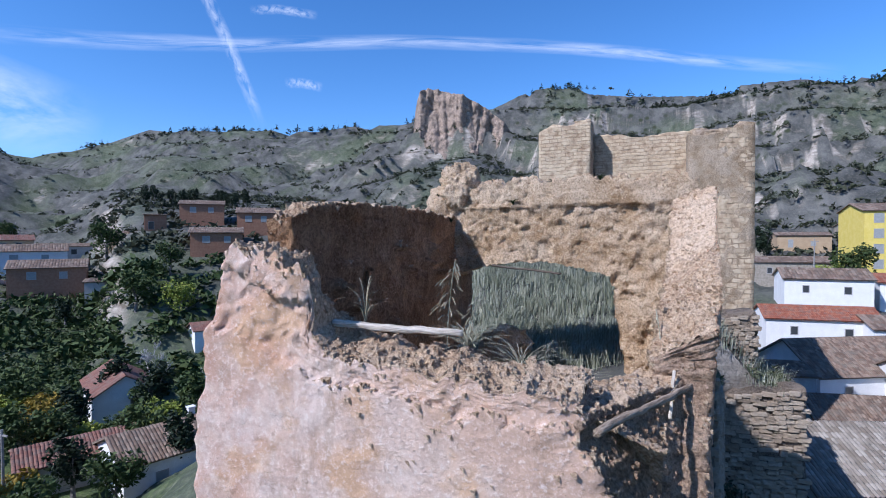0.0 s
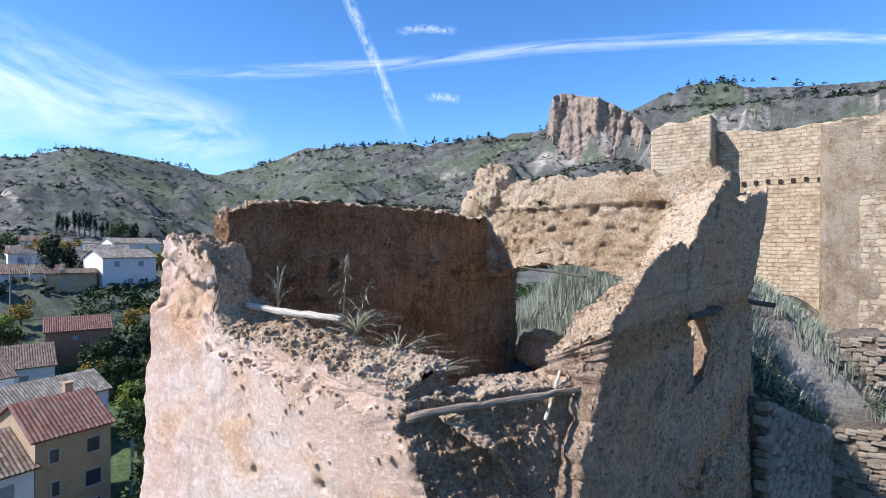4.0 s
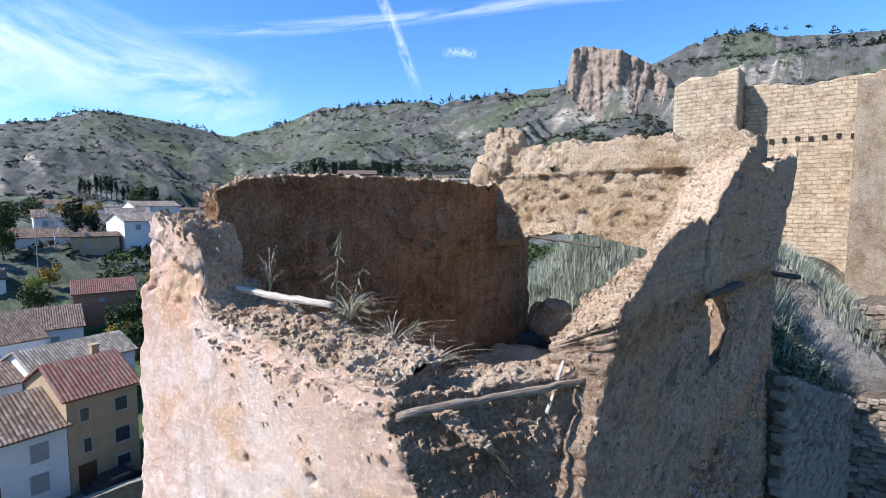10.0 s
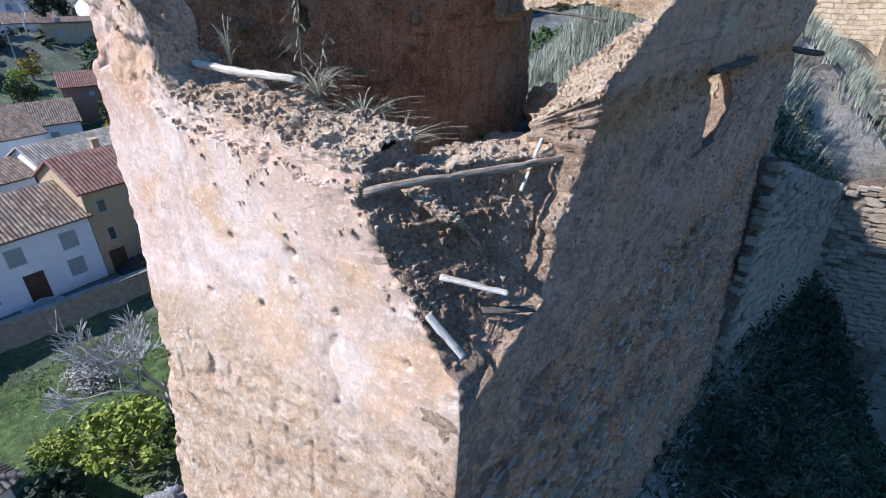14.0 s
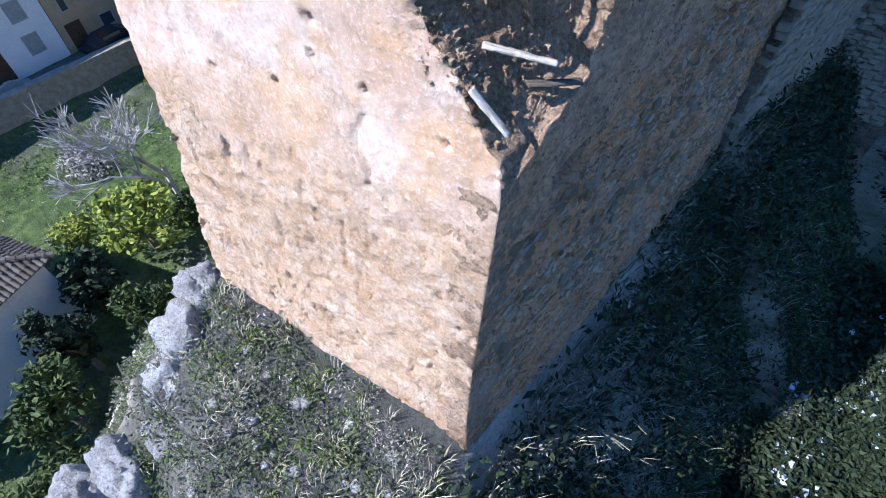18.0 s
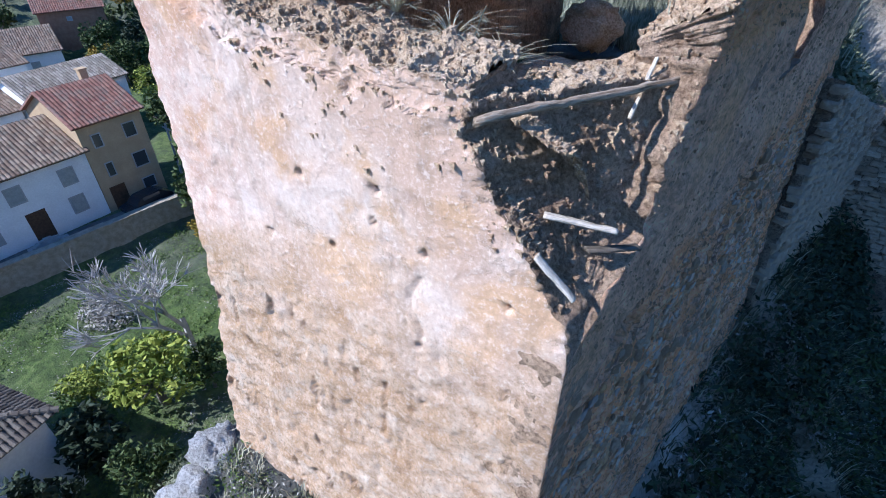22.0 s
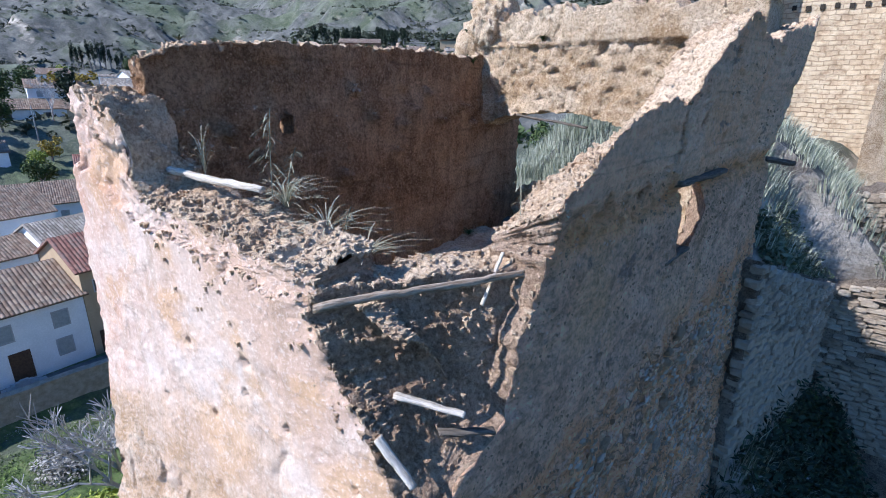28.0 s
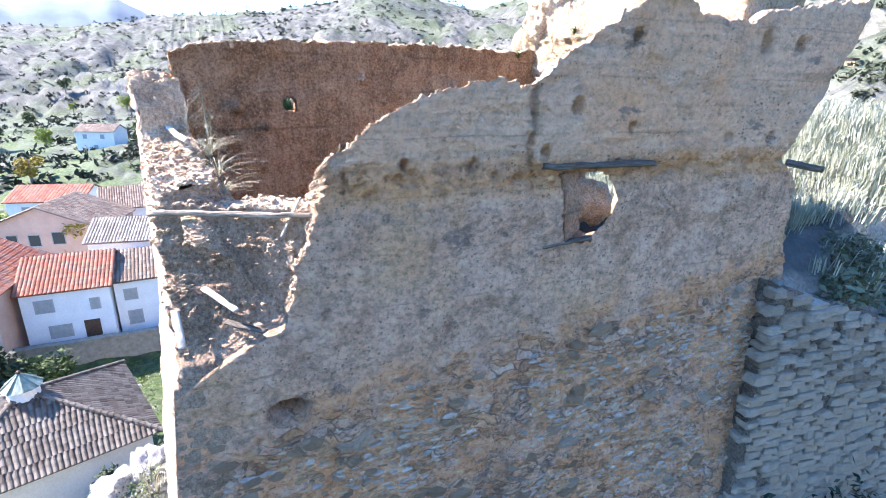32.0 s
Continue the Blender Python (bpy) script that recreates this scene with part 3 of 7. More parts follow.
slab("broken_corner", 0.0, 1.0, 0.0232, core_at, lambda u: 10.12 + rag(u * 3, 2.2, 0.12), lambda u: 7.98, 0.8,
     lambda u, z, side: (0.02 + crumb(u * 2.4, z, 2.0) * 0.45) * min(1.0, (z - 7.95) * 1.6 + 0.05) if not side else 0.0,
     [CORE, INNER, RUBBLE, CORE], nt=10, parent=tower, label="broken corner showing dark crumbling earth")

SIDE_TOP = [(5.0, 10.1), (7.8, 10.15), (8.1, 10.5), (8.45, 10.95), (8.75, 11.2), (9.0, 11.5), (9.5, 11.75), (10.5, 12.0), (11.15, 11.9), (11.35, 12.15), (11.8, 12.5), (12.2, 12.8),
            (12.6, 13.1), (13.1, 13.35), (13.5, 13.2), (13.9, 13.0), (14.8, 12.95), (15.2, 13.15), (16.4, 13.35), (17.2, 13.4), (17.6, 13.75), (18.4, 13.55)]


def side_end(z):
    return float(np.interp(z, [-3, 1.4, 7.5, 9.3, 10, 10.6, 12.2, 13.6], [19.6, 18.9, 17.9, 17.6, 17.6, 17.0, 17.8, 18.3])) + fbm(4.0, 1.0, z * 1.5, 4) * 0.15


V0, V1 = 5.6, 18.2


def side_pos(u, z):
    y0, y1 = skin_end_y(z), side_end(z)
    return y0 + (y1 - y0) * (u - V0) / (V1 - V0)


def side_at(u, z, side):
    y = side_pos(u, z)
    if side:
        near = (1 - blend(0.5, 1.6, abs(y - 12.3))) * (1 - blend(0.5, 1.2, abs(z - 10.0)))
        return side_x(y, z) - 0.85 + 0.5 * near, y + 0.6 * near, 1.0, -0.06
    return side_x(y, z), y, 1.0, -0.06


def side_hole(u, z):
    y = side_pos(u, z)
    low, high = 12.0 + 0.12 * (10.5 - z), 12.72 + 0.40 * math.sin(min(1.0, max(0.0, (10.6 - z) / 1.15)) * math.pi) ** 0.8
    d = max(low - y, y - high, z - 10.53, 9.32 + 0.12 * fbm(y * 5, 0, 0) - z)
    return d + fbm(y * 6, z * 6, 3.3) * 0.04


PITS = ((15.8, 12.64, 0.15), (16.6, 12.62, 0.11), (13.05, 12.66, 0.09), (12.1, 11.6, 0.11), (13.2, 11.25, 0.07), (15.4, 11.05, 0.08), (16.5, 11.02, 0.08), (17.3, 10.95, 0.09), (11.6, 10.9, 0.09), (10.4, 10.75, 0.08), (9.3, 10.8, 0.07))


def side_rough(u, z, side):
    y = side_pos(u, z)
    if side:
        return wear(0.3, y, z, 1.8) + crumb(y, z, 6.0) * 0.5
    r = wear(0, y, z, 0.6)
    k = 1 - blend(-0.5, 0.6, z - 7.0 - 0.13 * (y - 8) - fbm(y * 0.9, z * 0.9, 4.0) * 0.8)
    r += k * (max(-0.05, fbm(y * 1.5, z * 2.2, 1.0)) * 0.13 + fbm(y * 4.0, z * 6.0, 2.0, 3) * 0.06 + 0.03)
    if 10.2 < z < 10.85 and y > 8.4:
        q = math.sin((z - 10.2) / 0.65 * math.pi)
        r += q * (0.05 + max(0, fbm(y * 1.6, z * 3, 1)) * 0.34)
    d = math.hypot((y - 7.45) / 0.36, (z - 7.05) / 0.22)
    if d < 1:
        r += 0.75 * (1 - d * d) ** 0.6
    for hy, hz, hr in PITS:
        d = math.hypot(y - hy, (z - hz) * 0.7)
        if d < hr:
            r += 0.3 * (1 - d / hr) ** 0.5
    if 10.7 < z < 11.9 and abs(y - 11.35 - 0.05 * math.sin(z * 9)) < 0.05:
        r += 0.12
    fl = fbm(y * 0.7, z * 0.9, 21.0, 5)
    if fl > 0.18 and z > 7:
        r += 0.035
    end = y - skin_end_y(z)
    if z < 7.9:
        r *= blend(0.0, 0.3, end)
    if z > 8.0 and end < 0.4:
        r += (1 - end / 0.4) * (0.05 + crumb(y, z, 7.0) * 0.8)
    return r


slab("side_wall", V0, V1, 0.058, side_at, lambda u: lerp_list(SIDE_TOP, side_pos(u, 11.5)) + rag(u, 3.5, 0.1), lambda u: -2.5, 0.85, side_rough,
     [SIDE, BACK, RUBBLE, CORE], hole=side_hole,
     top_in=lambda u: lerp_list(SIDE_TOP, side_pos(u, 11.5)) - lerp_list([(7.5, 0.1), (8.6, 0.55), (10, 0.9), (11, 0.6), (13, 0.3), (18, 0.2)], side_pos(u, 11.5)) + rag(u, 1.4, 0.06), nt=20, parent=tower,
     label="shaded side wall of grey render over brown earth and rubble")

LEFT_TOP = [(5.3, 12.05), (6.0, 12.4), (7.1, 12.68), (9.0, 12.76), (10.8, 12.8), (13.4, 12.82), (15.0, 12.75), (16.6, 12.9), (17.4, 12.0), (19.4, 11.6)]


def left_at(u, z, side):
    lean = 0.135 * max(0.0, u - 6.5)
    if side == 0:
        return edge_x(z) + 0.04 - lean, u, -1.0, 0.0
    return -4.9 - lean, u, -1.0, -0.135


def left_rough(u, z, side):
    r = wear(9.0 + side, u, z, 1.3)
    if side:
        for hy, hz, hr in ((8.6, 11.42, 0.17), (10.9, 11.4, 0.10), (12.4, 11.5, 0.13), (8.0, 10.9, 0.08), (13.6, 11.2, 0.1), (11.8, 10.6, 0.08), (14.6, 11.5, 0.12), (7.4, 11.35, 0.13), (9.9, 10.3, 0.12), (10.4, 11.95, 0.1), (13.1, 11.9, 0.14), (15.4, 11.0, 0.13), (12.0, 11.2, 0.12)):
            d = math.hypot(u - hy, z - hz)
            if d < hr:
                r += 0.4 * (1 - d / hr) ** 0.5
        if z > 11.75:
            r -= 0.05
        r += max(0, fbm(u * 0.8, z * 1.2, 3)) * 0.16 + crumb(u, z, 8.0) * 0.35
    return r


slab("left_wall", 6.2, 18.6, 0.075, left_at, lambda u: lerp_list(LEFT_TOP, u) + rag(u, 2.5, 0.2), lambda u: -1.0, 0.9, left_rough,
     [BACK, INNER, RUBBLE, INNER], hole=lambda u, z: math.hypot(u - 8.6, (z - 11.4) * 1.25) - 0.2 + 0.05 * fbm(u * 6, z * 6, 1.0), top_in=lambda u: lerp_list(LEFT_TOP, u) + 0.05 + rag(u, 2.0, 0.12), nt=10, parent=tower, label="brown raw earth wall, painted darker inside for the shade")

BACK_TOP = [(-7.0, 13.2), (-6.2, 13.5), (-5.4, 13.9), (-4.6, 14.0), (-3.7, 14.05), (-3.2, 13.85), (-2, 13.95), (-0.6, 13.85), (0.4, 13.9), (1.5, 13.7)]


def back_at(u, z, side):
    y = 15.75 - 0.06 * (u + 2)
    return u, y + (1.5 if side else -0.06 * blend(13.0, 13.12, z + 0.25 * fbm(u * 1.7, 1.0, 5.0, 3))), 0.0, -1.0


def back_hole(u, z):
    arch = 11.4 - 0.07 * (u + 3.6) ** 2
    d = max(-7.4 - u, u + 1.2 - 0.15 * (10.5 - z), z - arch, 7.4 - z)
    return d + fbm(u * 3, z * 3, 1.3) * 0.08


def back_rough(u, z, side):
    r = wear(u, 22 + side, z, 1.2)
    if side == 0:
        if z < 13.1:
            r += 0.04 + max(0, fbm(u * 1.8, z * 1.8, 2.0)) * 0.22 + crumb(u, z, 4.0) * 0.9
        if z > 13.15 and u < -3.6:
            r += 0.12 + crumb(u, z, 14.0)
    return r


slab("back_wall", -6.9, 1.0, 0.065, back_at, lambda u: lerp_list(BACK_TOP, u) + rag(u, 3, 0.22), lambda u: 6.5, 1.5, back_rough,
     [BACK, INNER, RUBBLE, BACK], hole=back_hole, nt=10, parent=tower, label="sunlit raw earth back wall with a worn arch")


def boulder(bm, c, r, seed, sub=2, flat=1.0):
    """A lumpy stone or lump of earth."""
    q = bmesh.ops.create_icosphere(bm, subdivisions=sub, radius=1.0)["verts"]
    for v in q:
        n = v.co.normalized()
        k = 1 + 0.32 * fbm(n.x * 1.6 + seed, n.y * 1.6, n.z * 1.6, 3) + 0.12 * fbm(n.x * 6 + seed, n.y * 6, n.z * 6, 2)
        v.co = Vector(c) + Vector((n.x * r[0], n.y * r[1], n.z * r[2] * flat)) * k
    for f in {f for v in q for f in v.link_faces}:
        f.smooth = True


bm = bmesh.new()
boulder(bm, (-6.2, 16.5, 13.75), (0.78, 0.7, 0.85), 3.1, 5)
boulder(bm, (-6.75, 16.5, 13.0), (0.7, 0.7, 0.9), 8.4, 4)
part("corner_stump", bm, BACK, tower, "ragged lump of earth left standing on the wall")


# ---- ground ----
def ground_material():
    m, nt, bs = material("hillside_ground", 1.0)
    v = where(nt)
    z = axis(nt, v, 2)
    big = noisy(nt, v, 0.012, 8, 0.62, 0.3)
    mid = noisy(nt, v, 0.11, 8, 0.65)
    near = noisy(nt, v, 1.4, 8, 0.7)
    fine = noisy(nt, v, 9.0, 6, 0.7)
    soil = ramp(nt, mid, [(0.3, (0.042, 0.045, 0.042)), (0.5, (0.082, 0.084, 0.078)), (0.7, (0.145, 0.142, 0.128))])
    green = ramp(nt, near, [(0.3, (0.035, 0.06, 0.016)), (0.6, (0.085, 0.135, 0.03)), (0.8, (0.16, 0.18, 0.07))])
    col = mix(nt, ramp(nt, big, [(0.5, 0.0), (0.66, 0.4)]), soil, green)
    col = mix(nt, calc(nt, "MULTIPLY", ramp(nt, near, [(0.5, 0.0), (0.75, 1.0)]), 0.4), col, (0.22, 0.20, 0.16))
    geo = nt.nodes.new("ShaderNodeNewGeometry")
    up = axis(nt, geo.outputs["Normal"], 2)
    rock = ramp(nt, noisy(nt, stretch(nt, v, 0.2, 0.2, 0.9), 0.6, 8, 0.7), [(0.3, (0.16, 0.13, 0.10)), (0.5, (0.33, 0.29, 0.24)), (0.7, (0.46, 0.41, 0.35))])
    steep = ramp(nt, calc(nt, "ADD", up, calc(nt, "MULTIPLY", calc(nt, "SUBTRACT", mid, 0.5), 0.35)), [(0.62, 1.0), (0.76, 0.0)])
    col = mix(nt, steep, col, rock)
    scrub = calc(nt, "MULTIPLY", ramp(nt, cells(nt, v, 0.16), [(0.18, 1.0), (0.32, 0.0)]), ramp(nt, noisy(nt, v, 0.02), [(0.4, 0.2), (0.6, 1.0)]))
    far = ramp(nt, calc(nt, "MULTIPLY", z, 0.02), [(0.3, 0.0), (0.55, 1.0)])
    col = mix(nt, calc(nt, "MULTIPLY", scrub, far), col, (0.035, 0.045, 0.022))
    vale = calc(nt, "MULTIPLY", ramp(nt, calc(nt, "MULTIPLY", calc(nt, "ADD", z, 14.0), 0.05), [(0.0, 1.0), (0.7, 0.0)]), ramp(nt, noisy(nt, v, 0.09, 6, 0.65), [(0.35, 0.3), (0.55, 1.0)]))
    col = mix(nt, vale, col, green)
    col = mix(nt, calc(nt, "MULTIPLY", ramp(nt, fine, [(0.3, 1.0), (0.55, 0.0)]), 0.4), col, (0.05, 0.045, 0.03))
    paint(nt, bs, col)
    relief(nt, bs, calc(nt, "ADD", near, calc(nt, "MULTIPLY", fine, 0.4)), 0.12, 1.0)
    return m


GROUND = ground_material()

SKYLINE = [(-180, 4), (-90, 6), (-60, 10), (-30, 11.3), (-21.5, 11.6), (-12.5, 13.3), (-4.3, 13.2), (3, 13.8), (7.7, 14.4), (10.8, 15.0), (14, 14.2), (17, 13.2), (22, 12.4), (27, 11.6), (32.6, 11.2), (39, 10.3),
           (45, 10.4), (51, 10.0), (53.7, 9.4), (58, 8.0), (61.5, 7.4), (66, 8.3), (69, 8.7), (73, 9.05), (76.5, 7.9), (82, 6.8), (92, 5.5), (100, 4.4), (112, 3.6), (135, 4), (180, 4)]
REACH = [(-180, 900), (-30, 420), (0, 420), (17, 430), (28, 470), (45, 560), (58, 700), (73, 640), (92, 760), (112, 900), (180, 900)]
FLOOR = [(-180, -14), (-60, -10), (-20, -5), (0, -3), (15, -2), (30, -6), (45, -10), (60, -11), (80, -11), (110, -13), (140, -14), (180, -14)]


def fence_x(y):
    return 1.5 + 0.1 * (y - 18) if y < 27.7 else 5.9 + 0.02 * (y - 28)


def fence_z(y):
    return float(np.interp(y, [17, 18, 20.5, 24, 27.6, 31, 36, 44], [8.0, 7.85, 7.0, 5.8, 4.9, 5.0, 4.0, 3.2]))


def height(x, y):
    dx, dy = x - 1.0, y - 2.0
    r = math.hypot(dx, dy)
    a = math.degrees(math.atan2(-dx, dy))
    el, R, hv = lerp_list(SKYLINE, a) * (1.0 + 0.09 * (1 - blend(52, 62, a))), lerp_list(REACH, a), lerp_list(FLOOR, a)
    zs = 12.2 + R * math.tan(radians(el))
    t = max(0.0, (r - 70) / (R - 70))
    if t <= 1:
        rise = 0.35 * t ** 1.1 + 0.65 * t ** 2.4
        z = hv + (zs - hv) * rise
        n = fbm(x * 0.012, y * 0.012, 0.5, 5) * 22 * min(1, t * 2.2) * (1 - 0.75 * t ** 4)
        z += n * (0.5 if t < 0.3 else 1.0)
        z += math.sin(z * 0.55) * 0.8 * min(1, 3 * t)
        step = 26.0 if a < 24 else 17.0
        q = (z + fbm(x * 0.006, y * 0.006, 8.0, 3) * 16) / step
        f = q - math.floor(q)
        z += step * (blend(0.62, 0.92, f) - f) * 0.75 * blend(0.35, 0.6, t) * (1 - blend(66, 72, a))
    else:
        z = zs - (r - R) * 0.12
    # the banks behind the village, with lanes and houses on them
    lump = fbm(x * 0.03, y * 0.03, 6.0, 3) * 2.0
    lane = float(np.interp(r, [95, 140, 180, 230, 300], [-10.5, 3.0, 5.5, 9.0, 14.0])) + lump
    high = float(np.interp(r, [88, 130, 170, 230, 300], [-8.0, 11.0, 20.0, 27.0, 34.0])) + lump
    wl, wh = blend(54, 59, a) * (1 - blend(82, 88, a)), blend(30, 38, a) * (1 - blend(54, 59, a))
    if r < 300:
        z += wl * (lane - z) * (1 - blend(230, 300, r)) + wh * max(0.0, high - z)
    elif wh > 0:
        z += wh * max(0.0, 34.0 + (r - 300) * 0.1 - z)
    if 10 < a < 32:
        z += 9 * math.exp(-((a - 20.5) / 5.5) ** 2) * blend(220, 365, r) * (1 - blend(385, 430, r))
    # crag that carries the castle
    hill = -9999.0
    left = -6.6 - 0.12 * max(0.0, y - 6) + fbm(x * 0.1, y * 0.13, 2.0) * 1.2
    if x < left:
        side = -((left - x) ** 0.8) * (1.9 if y < 20 else 1.3)
    else:
        side = 0.0
    if y < 17.5:
        base = 1.0 + 0.7 * blend(0.5, -6, x)
        if y < 4.8:
            base -= (4.8 - y) * 0.36 + max(0, 2.0 - y) * 0.55
        # the drop fades out towards the front, keeping an added ridge for shade
        if x > 0.4:
            base += blend(8, 19, y) * 1.6 - (min(12.0, max(0, x - 1.0) * 1.8) + max(0, x - 7.5) * 0.2 + 0.9 * blend(0.4, 1.2, x)) * blend(2.5, 6.0, y + 0.12 * x)
        near = base + side
    else:
        top = float(np.interp(y, [17, 19, 21.5, 26, 31, 37, 44, 52, 70, 110], [8.4, 8.9, 9.3, 9.7, 9.8, 9.0, 8.0, 8.0, 9.0, 2.0]))
        inner = float(np.interp(y, [17, 20, 22.5, 25, 28, 33, 38, 44, 52, 70, 110], [7.6, 7.7, 8.4, 9.6, 10.9, 11.2, 9.2, 8.0, 8.0, 9.0, 2.0]))
        top += (inner - top) * (1 - blend(-2.0, 0.8, x))
        fx = fence_x(y)
        if x < fx:
            q = blend(0.0, float(np.interp(y, [18, 22, 27.4, 27.8, 32], [1.6, 2.4, 3.4, 6.0, 7.0])), fx - x)
            near = fence_z(y) - 0.15 + (top - fence_z(y)) * q + side
        else:
            near = float(np.interp(y, [17, 27.4, 27.9, 36, 50], [2.4, 0.6, -0.4, -1.5, -3.5])) - min(float(np.interp(y, [17, 26, 34], [13.5, 11.0, 9.0])), (x - fx) * 1.6) + 0.12 * max(0, y - 30)
        near -= max(0.0, y - 62) * 0.25
    west = -10.3 if x < -40.3 else -12.0
    # added ridge in front, out of view, that shades the garden below
    if 0.4 < x < 13 and y < 6:
        near = max(near, 0.6 + 2.2 * blend(1.8, 4.0, x) - 0.4 * max(0, -y) - 0.1 * max(0, x - 8) + fbm(x * 0.5, y * 0.5, 1.0) - 2.5 * blend(3.0, 6.0, y + 0.12 * x) * x * 0.5)
    low = west if x < 0 else hv - 7.0 + 4.0 * blend(10, 24, x)
    near = max(near, low)
    w = blend(66, 105, r) if y > 30 or x < -20 else blend(30, 60, r)
    z = near * (1 - w) + z * w
    z += fbm(x * 0.35, y * 0.35, 3.0, 4) * (0.3 if -40.3 < x < 40 and r < 60 else (0.05 if r < 60 else 0.8))
    return z


def graded(lo, hi, a, b, fine, grow):
    xs = list(np.arange(a, b + fine, fine))
    s, x = fine, xs[-1]
    while x < hi:
        s *= grow
        x += s
        xs.append(x)
    s, x = fine, xs[0]
    while x > lo:
        s *= grow
        x -= s
        xs.insert(0, x)
    return xs


GX = graded(-1700, 1200, -26, 14, 0.42, 1.035)
GY = graded(-700, 1500, -8, 44, 0.45, 1.035)
verts = [(x, y, height(x, y)) for y in GY for x in GX]
nx = len(GX)
faces = [(j * nx + i, j * nx + i + 1, (j + 1) * nx + i + 1, (j + 1) * nx + i) for j in range(len(GY) - 1) for i in range(nx - 1)]
tagged(part_mesh("ground", mesh_from("ground", verts, faces, True), GROUND), "dry scrubby hillsides and grassy valley floor", "ground", kind="structure")

# inside of the tower: earth fill
fill = []
N = 44
for j in range(N + 1):
    for i in range(N + 1):
        x, y = -6.4 + 6.4 * i / N, 6.3 + 10.0 * j / N
        z = 7.7 + 2.45 * (1 - blend(6.4, 8.3, y)) + 2.2 * blend(-1.3, 0.2, x) * blend(7.6, 8.6, y) * (1 - blend(9.0, 12.5, y)) + fbm(x * 1.2, y * 1.2, 2, 4) * 0.16
        if x > -0.9 and y < 8.6:
            z -= 0.5 * blend(-0.9, 0.3, x) * (1 - blend(7.9, 8.6, y))
        fill.append((x, y, z))
tagged(part_mesh("earth_fill", mesh_from("earth_fill", fill, [(j * (N + 1) + i, j * (N + 1) + i + 1, (j + 1) * (N + 1) + i + 1, (j + 1) * (N + 1) + i) for j in range(N) for i in range(N)], True), RUBBLE),
       "rubble and earth filling the inside of the tower", "earth", kind="structure")

# ---- castle behind ----
def ashlar(name, light, mid, dark, w, h):
    """Coursed stone with sunk joints."""
    m, nt, bs = material(name, 0.95)
    v = where(nt)
    flat = nt.nodes.new("ShaderNodeCombineXYZ")
    nt.links.new(calc(nt, "ADD", axis(nt, v, 0), axis(nt, v, 1)), flat.inputs[0])
    nt.links.new(calc(nt, "ADD", axis(nt, v, 2), calc(nt, "MULTIPLY", noisy(nt, v, 0.6), 0.35)), flat.inputs[1])
    br = nt.nodes.new("ShaderNodeTexBrick")
    br.inputs["Color1"].default_value, br.inputs["Color2"].default_value, br.inputs["Mortar"].default_value = (*light, 1), (*mid, 1), (*dark, 1)
    br.inputs["Scale"].default_value, br.inputs["Mortar Size"].default_value, br.inputs["Mortar Smooth"].default_value = 1.0, 0.035, 0.6
    br.inputs["Brick Width"].default_value, br.inputs["Row Height"].default_value = w, h
    nt.links.new(flat.outputs[0], br.inputs["Vector"])
    med = noisy(nt, v, 1.4, 8, 0.7)
    big = noisy(nt, v, 0.22, 5, 0.6)
    keep = ramp(nt, noisy(nt, v, 0.5, 6, 0.7), [(0.45, 0.0), (0.62, 0.8)])
    col = mix(nt, keep, ramp(nt, med, [(0.3, dark), (0.5, mid), (0.66, light)]), br.outputs["Color"])
    col = mix(nt, calc(nt, "MULTIPLY", ramp(nt, big, [(0.5, 0.0), (0.65, 1.0)]), 0.5), col, tuple(q * 0.95 for q in light))
    col = mix(nt, calc(nt, "MULTIPLY", ramp(nt, med, [(0.3, 1.0), (0.5, 0.0)]), 0.5), col, dark)
    paint(nt, bs, col)
    h = calc(nt, "ADD", calc(nt, "MULTIPLY", br.outputs["Fac"], -0.8), med)
    relief(nt, bs, h, 0.12, 1.0)
    return m


STONE = ashlar("yellow_sandstone", (0.56, 0.45, 0.31), (0.46, 0.35, 0.23), (0.31, 0.22, 0.14), 0.8, 0.36)
OLDSTONE = earth_material("worn_sandstone", (0.62, 0.49, 0.31), (0.50, 0.37, 0.21), (0.34, 0.24, 0.13), 0.0, 0.3, 0.2)
PLASTER = earth_material("ochre_earth_wall", (0.58, 0.46, 0.33), (0.47, 0.345, 0.22), (0.33, 0.225, 0.13), 0.0, 0.4, 0.3)
castle = tagged(thing("castle_ruin"), "tall roofless ruin of ochre sandstone walls on the hilltop", "ruin")


def plain_wall(name, p, q, z0, tops, thick, mat, parent, step=0.45, label="", amp=1.0, hole=None):
    """A ragged wall from p to q; tops: heights along its share of the length."""
    p, q = Vector(p), Vector(q)
    d = q - p
    L = d.length
    d = d / L
    n = Vector((d.y, -d.x))

    def at(u, z, side):
        c = p + d * u - n * (thick if side else 0)
        return c.x, c.y, n.x, n.y
    return slab(name, 0, L, step, at, lambda u: lerp_list(tops, u / L) + rag(u + p.x, 0.9, 0.25 * amp), lambda u: z0, thick,
                lambda u, z, s: amp * (fbm(u * 0.5 + p.x, z * 0.5, s + p.y, 4) * 0.12 + fbm(u * 1.7, z * 1.7, s, 3) * 0.06), mat, nt=3, parent=parent, label=label, hole=hole)


plain_wall("turret_front", (-11.0, 52.3), (-5.9, 52.3), 6, [(0, 23.0), (0.3, 23.6), (0.6, 23.3), (1, 23.9)], 3.0, STONE, castle)
